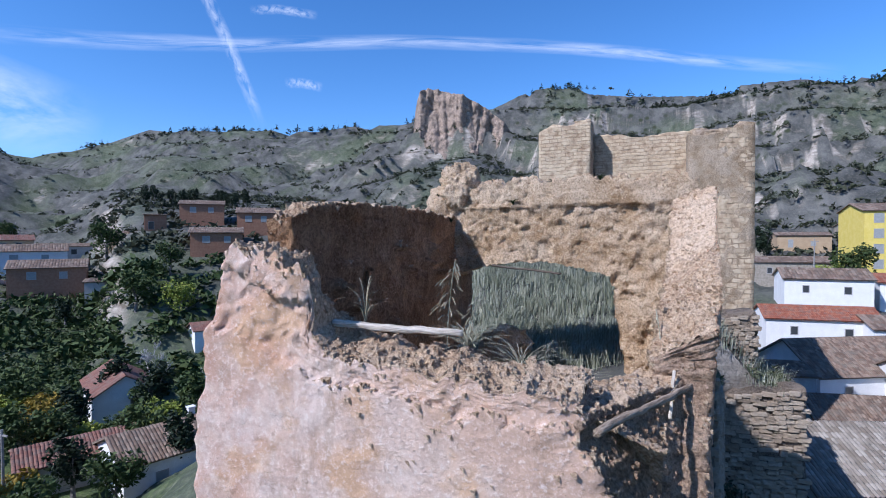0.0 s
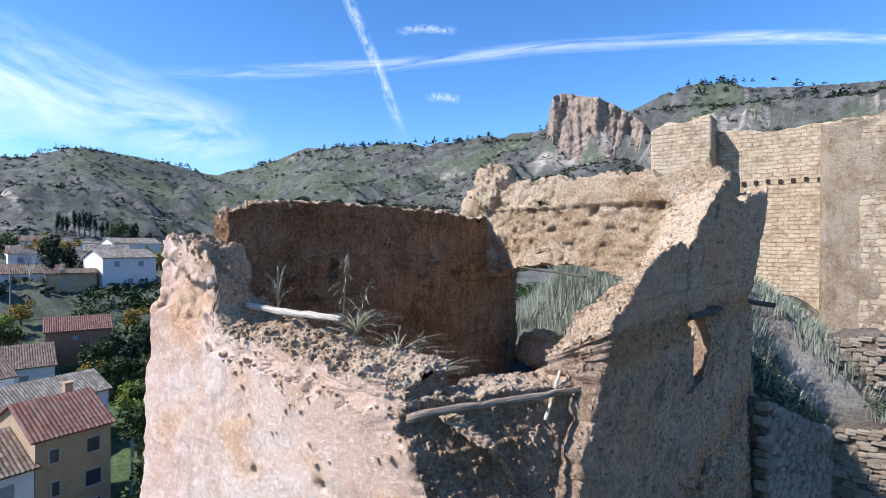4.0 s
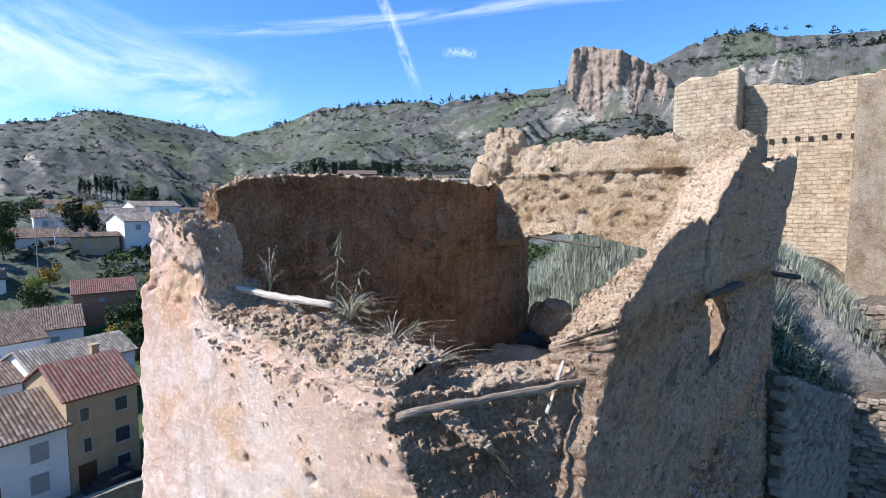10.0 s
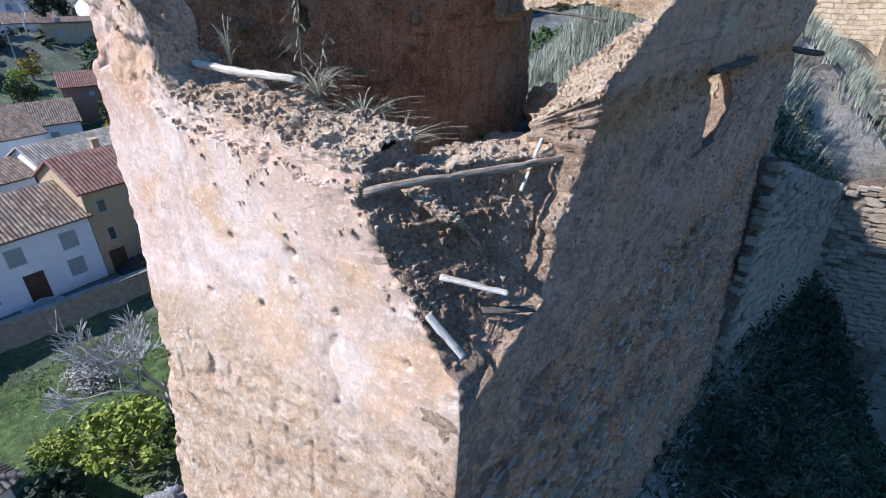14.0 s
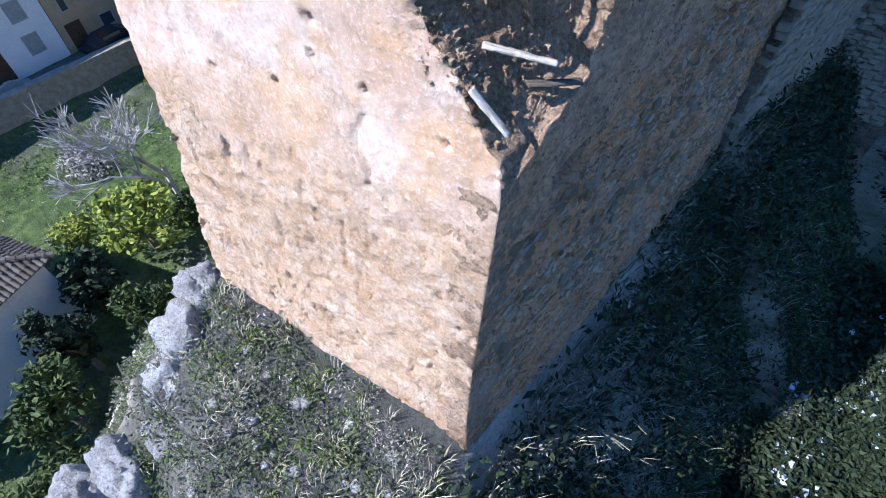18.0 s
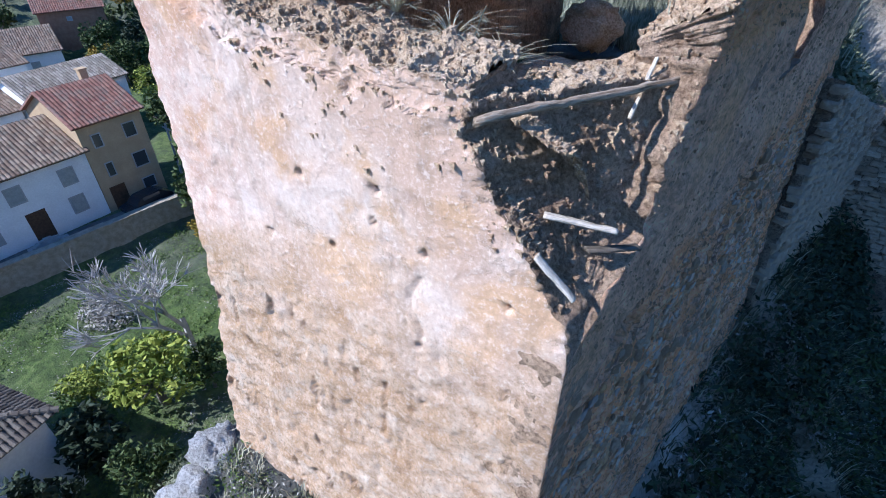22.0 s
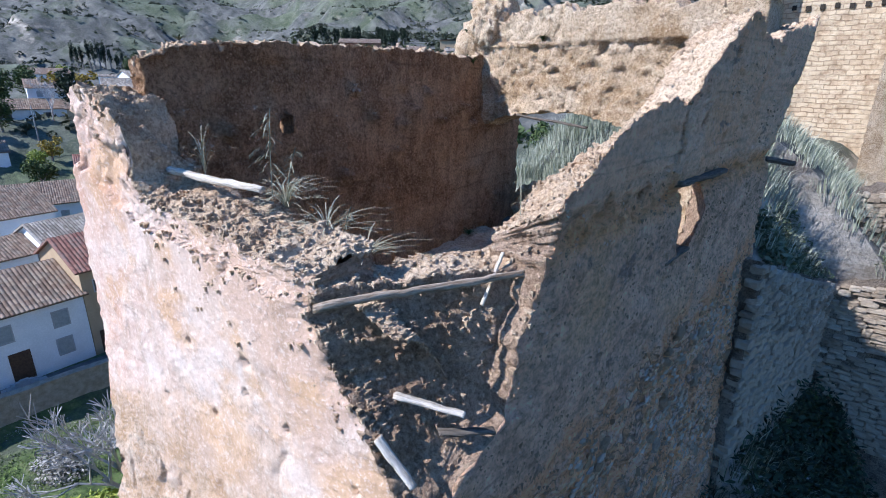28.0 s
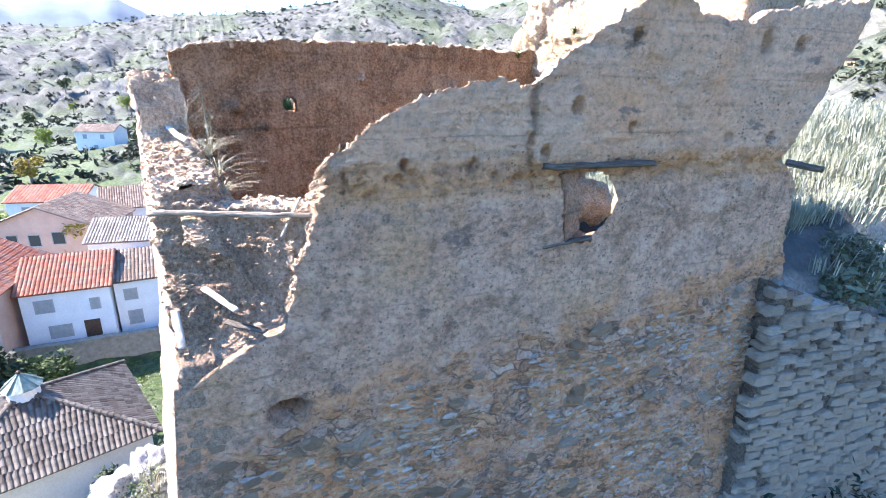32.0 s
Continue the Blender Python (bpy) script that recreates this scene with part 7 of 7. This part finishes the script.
# stones standing out of the broken corner
vs, fs = [], []
for _ in range(260):
    z = r.uniform(8.1, 10.1)
    u = r.random()
    x, y, nx, ny = core_at(u, z, 0)
    o = r.uniform(-0.06, 0.02)
    chip((x + nx * o, y + ny * o, z), 0.012 + 0.06 * r.random() ** 2)
tagged(part_mesh("core_stones", mesh_from("core_stones", vs, fs), CORE), "stones standing out of the broken earth corner", "stones", kind="stuff")


# dry plants on the tower top
def stalk(name, base, h, arms, label, seed, lean=(0.1, 0.0), mat=None):
    rr = random.Random(seed)
    pv, pf = [], []

    def strip(pts, w):
        for k in range(len(pts) - 1):
            a, b = pts[k], pts[k + 1]
            for side in (Vector((w, 0, 0)), Vector((0, w, 0))):
                i = len(pv)
                pv.extend((a - side, a + side, b + side * 0.7, b - side * 0.7))
                pf.append((i, i + 1, i + 2, i + 3))
    b = Vector(base)
    stem = [b + Vector((lean[0] * f * f * h, lean[1] * f * f * h, h * f)) for f in np.linspace(0, 1, 8)]
    strip(stem, 0.009)
    for k in range(arms):
        f = 0.35 + 0.6 * k / max(1, arms - 1)
        p = b + Vector((lean[0] * f * f * h, lean[1] * f * f * h, h * f))
        g = rr.uniform(0, 6.28)
        L = rr.uniform(0.12, 0.28) * (1.2 - f * 0.6) * h
        out = Vector((math.cos(g), math.sin(g), 0))
        strip([p + out * L * q + Vector((0, 0, 0.35 * L * q - 0.75 * L * q * q)) for q in np.linspace(0, 1, 6)], 0.006)
    return tagged(part_mesh(name, mesh_from(name, pv, pf), mat or STRAW), label, "plant")


def tuft(name, base, n, h, spread, label, seed, mat=None, w=0.006):
    rr = random.Random(seed)
    pv, pf = [], []
    for _ in range(n):
        g = rr.uniform(0, 6.28)
        L = h * rr.uniform(0.5, 1.15)
        out = Vector((math.cos(g), math.sin(g), 0)) * spread * rr.uniform(0.3, 1.2)
        s = Vector((-math.sin(g), math.cos(g), 0)) * w
        pts = [Vector(base) + out * q * q + Vector((0, 0, L * (q - 0.42 * q * q * q))) for q in np.linspace(0, 1, 7)]
        for k in range(6):
            i = len(pv)
            pv.extend((pts[k] - s, pts[k] + s, pts[k + 1] + s * 0.8, pts[k + 1] - s * 0.8))
            pf.append((i, i + 1, i + 2, i + 3))
    return tagged(part_mesh(name, mesh_from(name, pv, pf), mat or STRAW), label, "grass")


stalk("dry_thistle", (-2.75, 6.75, 10.6), 1.25, 34, "tall dry branching weed on the wall top", 3)
stalk("dry_thistle", (-2.5, 6.8, 10.5), 0.9, 26, "dry branching weed beside the log", 4, (0.25, 0.05))
stalk("dry_thistle", (-1.5, 6.9, 10.2), 0.6, 20, "low dry branching weed on the wall", 14, (0.3, 0.0))
stalk("dry_thistle", (0.0, 8.5, 10.3), 0.75, 8, "thin dry weed by the broken beam", 6, (-0.1, 0.1))
tuft("grass_tuft", (-2.45, 6.75, 10.5), 90, 0.7, 0.65, "pale arching dry grass tuft on the rubble", 5, None, 0.0045)
tuft("grass_tuft", (-1.75, 6.85, 10.3), 60, 0.6, 0.75, "pale arching dry grass tuft on the wall", 6, None, 0.0045)
tuft("grass_tuft", (-1.1, 6.9, 10.15), 54, 0.45, 0.65, "drooping dry grass tuft on the wall", 7, None, 0.0045)
tuft("grass_tuft", (-3.85, 6.4, 10.85), 16, 1.15, 0.45, "upright dry grass blades by the corner stump", 8, None, 0.005)
tuft("grass_tuft", (-0.5, 7.6, 9.9), 30, 0.4, 0.4, "low grey weeds inside the tower", 9, OLIVE)
for k, (x, y) in enumerate(((-2.4, 12.6), (-3.6, 13.4), (-1.4, 11.4), (-3.0, 14.6), (-1.9, 14.0), (-3.9, 11.5))):
    p = drop(x, y, 10.6)
    if p:
        tuft("grass_tuft", tuple(p), 40, 0.5, 0.5, "rough grass growing inside the tower", 20 + k, OLIVE if k % 2 else PALE)
for k in range(48):
    y = 6.9 + k * 0.2
    p = drop(-5.1 - 0.135 * (y - 6.5) - r.uniform(0.0, 0.4), y)
    if p:
        tuft("weed", tuple(p), 18, 0.16, 0.16, "small green weeds on the wall crest", 40 + k, LEAF if k % 3 else OLIVE, 0.012)
for k, (x, y, z) in enumerate(((-6.1, 15.4, 12.7), (-5.8, 15.0, 12.6), (-4.2, 15.9, 13.9), (-3.0, 16.2, 13.8), (-1.6, 16.2, 13.8))):
    p = drop(x, y) or Vector((x, y, z))
    tuft("weed", tuple(p), 40, 0.28, 0.3, "green weeds rooted in the wall", 60 + k, LEAF, 0.014)

# boulder in the arch and white rocks at the foot
WHITEROCK = earth_material("white_limestone", (0.72, 0.70, 0.68), (0.55, 0.53, 0.51), (0.30, 0.28, 0.26), 0.0, 0.2, 0.3)
for k, (c, rr_, mt, lb) in enumerate((((-4.9, 17.5, 8.4), (0.8, 0.65, 0.75), BACK, "pale earth boulder in the arch"), ((-6.5, 4.2, 1.0), (0.7, 0.65, 1.0), WHITEROCK, "white limestone outcrop under the tower corner"),
                                   ((-6.1, 3.4, 0.65), (0.75, 0.85, 1.1), WHITEROCK, "white limestone cliff face under the tower"), ((-5.75, 2.5, 0.05), (0.7, 0.8, 1.0), WHITEROCK, "white limestone outcrop on the cliff"),
                                   ((-5.0, 1.5, -0.45), (0.8, 0.5, 0.7), WHITEROCK, "white limestone ledge on the slope"), ((-5.5, 0.4, -0.75), (0.9, 0.55, 0.75), WHITEROCK, "white limestone ledge"),
                                   ((-5.75, -0.6, -1.15), (0.9, 0.6, 0.75), WHITEROCK, "white limestone shelf on the cliff"))):
    bm = bmesh.new()
    boulder(bm, c, rr_, 10.0 + 3 * k, 4)
    tagged(part("boulder", bm, mt), lb + " beside weeds", "rock", "rocks")
for k in range(46):
    x, y = r.uniform(-4.5, 0.6), r.uniform(1.0, 4.4)
    z = height(x, y)
    s = r.uniform(0.06, 0.2)
    bm = bmesh.new()
    boulder(bm, (x, y, z), (s, s, s * 0.7), 40.0 + k, 1)
    tagged(part("stone", bm, WHITEROCK), "pale limestone lying among the shrubs", "rock", "loose stones")
timber("fallen_log", (-14.2, 2.2, height(-14.2, 2.2) + 0.5), (-10.4, 1.8, height(-10.4, 1.8) + 0.7), 0.5, 0.45, PALEWOOD, "bleached fallen tree trunk on the slope", 31.0, 0.6, "log")
timber("fallen_log", (-13.4, 0.6, height(-13.4, 0.6) + 0.5), (-10.6, 2.2, height(-10.6, 2.2) + 0.8), 0.3, 0.3, PALEWOOD, "forked bleached dead log on the slope", 33.0, 0.5, "log")
timber("fallen_log", (-13.0, 1.2, height(-13.0, 1.2) + 0.6), (-12.2, -0.6, height(-12.2, -0.6) + 0.7), 0.28, 0.28, PALEWOOD, "pale dead branch lying across the slope", 35.0, 0.5, "log")

# block of masonry standing on the terrace, and the stones of the terrace wall
shapes = []
for k in range(8):
    bm = bmesh.new()
    bmesh.ops.create_cube(bm, size=1.0)
    bmesh.ops.bevel(bm, geom=list(bm.edges), offset=0.12, segments=1, affect="EDGES")
    for v_ in bm.verts:
        v_.co += Vector((r.gauss(0, 0.05), r.gauss(0, 0.05), r.gauss(0, 0.05)))
    me = bpy.data.meshes.new("stone_block")
    bm.to_mesh(me)
    bm.free()
    shapes.append(me)


def stone_material(name, a, b, c):
    m, nt, bs = material(name, 0.95)
    info = nt.nodes.new("ShaderNodeObjectInfo")
    v = where(nt)
    col = ramp(nt, info.outputs["Random"], [(0.0, a), (0.5, b), (1.0, c)])
    col = mix(nt, calc(nt, "MULTIPLY", noisy(nt, v, 3.0, 8, 0.75), 0.7), col, tuple(q * 0.45 for q in a))
    paint(nt, bs, col)
    relief(nt, bs, noisy(nt, v, 5.0, 8, 0.75), 0.08)
    return m


BLOCKS = stone_material("limestone_blocks", (0.40, 0.31, 0.22), (0.56, 0.45, 0.33), (0.70, 0.59, 0.46))
for me in shapes:
    me.materials.append(BLOCKS)


def lay(parent, p, q, z0, rows, h, w, proud, limit, seed):
    rr = random.Random(seed)
    p, q = Vector(p), Vector(q)
    L = (q - p).length
    d = (q - p) / L
    n = Vector((d.y, -d.x))
    ang = math.atan2(d.y, d.x)
    made, rest = 0, ([], [])
    for k in range(rows):
        u = -rr.random() * w
        while u < L:
            ww = w * rr.uniform(0.6, 1.5)
            zz = z0((u + ww / 2) / L) - (k + 0.5) * h
            if 0 < u + ww / 2 < L and rr.random() < 0.93:
                c = p + d * (u + ww / 2) + n * (proud + rr.gauss(0, 0.03))
                me = rr.choice(shapes)
                mm = Matrix.Translation((c.x, c.y, zz + rr.gauss(0, 0.015))) @ Matrix.Rotation(ang, 4, "Z") @ Matrix.Rotation(rr.gauss(0, 0.06), 4, "X") @ Matrix.Rotation(rr.gauss(0, 0.05), 4, "Y") @ Matrix.Diagonal((ww * 0.99, 0.35, h * rr.uniform(0.75, 1.05), 1))
                if made < limit:
                    ob = new("stone_block", me)
                    ob.parent = parent
                    ob.matrix_world = mm
                else:
                    k0 = len(rest[0])
                    rest[0].extend(mm @ v_.co for v_ in me.vertices)
                    rest[1].extend(tuple(k0 + q_ for q_ in f_.vertices) for f_ in me.polygons)
                made += 1
            u += ww
    if rest[0]:
        part_mesh("lower_masonry", mesh_from("lower_masonry", rest[0], rest[1]), BLOCKS, parent)["kind"] = "stuff"
    return made


lay(retaining, (1.64, 17.15), (2.9, 27.2), lambda f: lerp_list([(0, 7.95), (0.3, 6.95), (0.65, 5.75), (1, 4.75)], f), 34, 0.2, 0.42, -0.09, 190, 4)
lay(retaining, (2.82, 27.14), (6.2, 27.22), lambda f: lerp_list([(0, 4.75), (1, 5.3)], f), 34, 0.21, 0.42, -0.09, 110, 5)
pillar = tagged(thing("masonry_stump"), "broken stump of pale dry masonry in the terrace grass", "ruin")
plain_wall("core", (2.4, 29.3), (4.6, 29.45), 4.0, [(0, 8.0), (0.5, 8.3), (1, 8.4)], 1.6, MASONRY, pillar, step=0.16, amp=0.8)
lay(pillar, (2.4, 29.26), (4.6, 29.41), lambda f: 7.95 + 0.35 * f, 16, 0.2, 0.36, -0.08, 90, 6)
lay(pillar, (4.64, 29.45), (4.7, 31.0), lambda f: 8.25, 16, 0.2, 0.36, -0.08, 60, 7)

# stones and pebbles bedded in the shaded side wall
side_part = [o for o in tower.children if o.name.startswith("side_wall")][0]
EARTHSTONE = stone_material("stones_in_earth", (0.42, 0.27, 0.16), (0.64, 0.44, 0.28), (0.74, 0.58, 0.43))
flatstones = []
for k in range(8):
    bm = bmesh.new()
    boulder(bm, (0, 0, 0), (1, 1, 1), 90.0 + 7 * k, 1)
    for f in bm.faces:
        f.smooth = False
    me = bpy.data.meshes.new("wall_stone")
    bm.to_mesh(me)
    bm.free()
    me.materials.append(EARTHSTONE)
    flatstones.append(me)
made = 0
while made < 300:
    y, z = r.uniform(6.2, 17.6), r.uniform(2.8, 8.6)
    if z > 6.6 + 0.13 * (y - 8) + r.uniform(-0.2, 0.5) or noise.noise(Vector((y * 0.6, z * 0.8, 2.0))) < -0.15:
        continue
    s = 0.05 + 0.17 * r.random() ** 2
    ob = new("wall_stone", r.choice(flatstones))
    ob.parent = side_part
    ob.matrix_world = pose(side_x(y, z) - 0.06, y, z, r.gauss(0, 12), 0, r.gauss(0, 8)) @ Matrix.Diagonal((s * 0.6, s * r.uniform(0.9, 1.7), s * r.uniform(0.45, 0.8), 1))
    made += 1
vs, fs = [], []
for _ in range(7000):
    y, z = r.uniform(6.0, 17.8), r.uniform(2.5, 12.8)
    if z > lerp_list(SIDE_TOP, y) - 0.25 or side_hole((y - skin_end_y(z)) / (side_end(z) - skin_end_y(z)) * (V1 - V0) + V0, z) < 0.06:
        continue
    if y < skin_end_y(z) + 0.1 or noise.noise(Vector((y * 0.7, z * 1.1, 6.0))) < (-0.1 if z < 10.3 else 0.15):
        continue
    u = (y - skin_end_y(z)) / (side_end(z) - skin_end_y(z)) * (V1 - V0) + V0
    chip((side_x(y, z) - side_rough(u, z, 0), y, z), 0.012 + 0.035 * r.random() ** 3)
ob = part_mesh("gravel", mesh_from("gravel", vs, fs), EARTHSTONE, side_part)
ob["kind"] = "stuff"

# the smaller stones of the lower courses, bedded one on another
def bedded_material():
    m, nt, bs = material("bedded_wall_stones", 0.95)
    geo = nt.nodes.new("ShaderNodeNewGeometry")
    v = where(nt)
    col = ramp(nt, geo.outputs["Random Per Island"], [(0.0, (0.34, 0.20, 0.11)), (0.3, (0.72, 0.42, 0.20)), (0.55, (0.76, 0.54, 0.36)), (0.8, (0.52, 0.43, 0.36)), (1.0, (0.84, 0.68, 0.53))])
    g = noisy(nt, v, 16.0, 8, 0.75)
    paint(nt, bs, mix(nt, calc(nt, "MULTIPLY", g, 0.55), col, (0.22, 0.13, 0.08)))
    relief(nt, bs, g, 0.05)
    return m


forms = [(np.array([v_.co for v_ in me.vertices]), [tuple(f_.vertices) for f_ in me.polygons]) for me in flatstones]
vs, fs = [], []
z = 2.2
while z < 9.0:
    row = r.uniform(0.07, 0.13)
    y = 5.7
    while y < 18.2:
        wd = r.uniform(0.08, 0.34)
        yc = y + wd / 2
        zc = z + 0.10 * math.sin(yc * 0.8)
        y += wd
        if zc > 6.5 + 0.13 * (yc - 8) + 0.9 * noise.noise(Vector((yc * 0.7, zc * 0.7, 4.0))) or noise.noise(Vector((yc * 0.5, zc * 0.9, 12.0))) < -0.12 or r.random() < 0.15:
            continue
        u = (yc - skin_end_y(zc)) / (side_end(zc) - skin_end_y(zc)) * (V1 - V0) + V0
        if not V0 + 0.25 < u < V1 - 0.2:
            continue
        co, polys = forms[r.randrange(len(forms))]
        k0 = len(vs)
        x0 = side_x(yc, zc) - side_rough(u, zc, 0) - 0.015
        tip = r.gauss(0, 0.12)
        for cx, cy, cz in co:
            yy, zz = cy * wd * 0.55, cz * row * 0.5
            vs.append((x0 + cx * 0.045, yc + yy - tip * zz, zc + zz + tip * yy))
        fs.extend(tuple(k0 + i for i in q) for q in polys)
    z += row
ob = part_mesh("bedded_rubble", mesh_from("bedded_rubble", vs, fs), bedded_material(), side_part)
ob["kind"] = "stuff"

# litter at the foot of the slope
LITTER = simple("pale_plastic_litter", (0.45, 0.50, 0.60), (0.72, 0.76, 0.84), 3.0, 0.5, 0.01)
vs, fs = [], []
for k in range(150):
    cx, cy = ((10.4, 14.8), (11.6, 21.0), (9.6, 17.5), (12.4, 24.5))[k % 4]
    x, y = cx + r.gauss(0, 0.8), cy + r.gauss(0, 1.1)
    z = height(x, y) + r.uniform(0.25, 0.75)
    s = r.uniform(0.05, 0.2)
    i = len(vs)
    for q in range(5):
        vs.append(Vector((x + s * math.cos(q * 1.257) * r.uniform(0.5, 1.3), y + s * math.sin(q * 1.257) * r.uniform(0.5, 1.3), z + r.gauss(0, s * 0.4))))
    fs.append(tuple(range(i, i + 5)))
tagged(part_mesh("litter", mesh_from("litter", vs, fs), LITTER), "scattered pale plastic litter in the dark garden", "litter", kind="stuff")
sheet = tagged(thing("corrugated_sheet", (11.9, 22.4, height(11.9, 22.4) + 0.5), 25), "grey corrugated sheet lying among weeds", "sheet")
sv_, sf_ = [], []
for k in range(33):
    for q in (0, 1):
        for b in (0, 1):
            sv_.append((k * 0.07, q * 1.5, 0.03 * math.sin(k * 1.6) - 0.01 * b))
for k in range(32):
    i = k * 4
    sf_ += [(i, i + 4, i + 6, i + 2), (i + 1, i + 3, i + 7, i + 5)]
part_mesh("panel", mesh_from("panel", sv_, sf_), LITTER, sheet)
for k, (x, y, n) in enumerate(((2.5, 8.6, 26), (2.9, 9.8, 20), (2.4, 15.0, 22), (2.6, 17.2, 24), (3.4, 13.0, 22), (3.6, 11.0, 18))):
    tuft("dead_shrub", (x, y, height(x, y)), n, 1.3, 1.0, "pale dead stems arching out of the shaded slope", 80 + k, STRAW, 0.012)
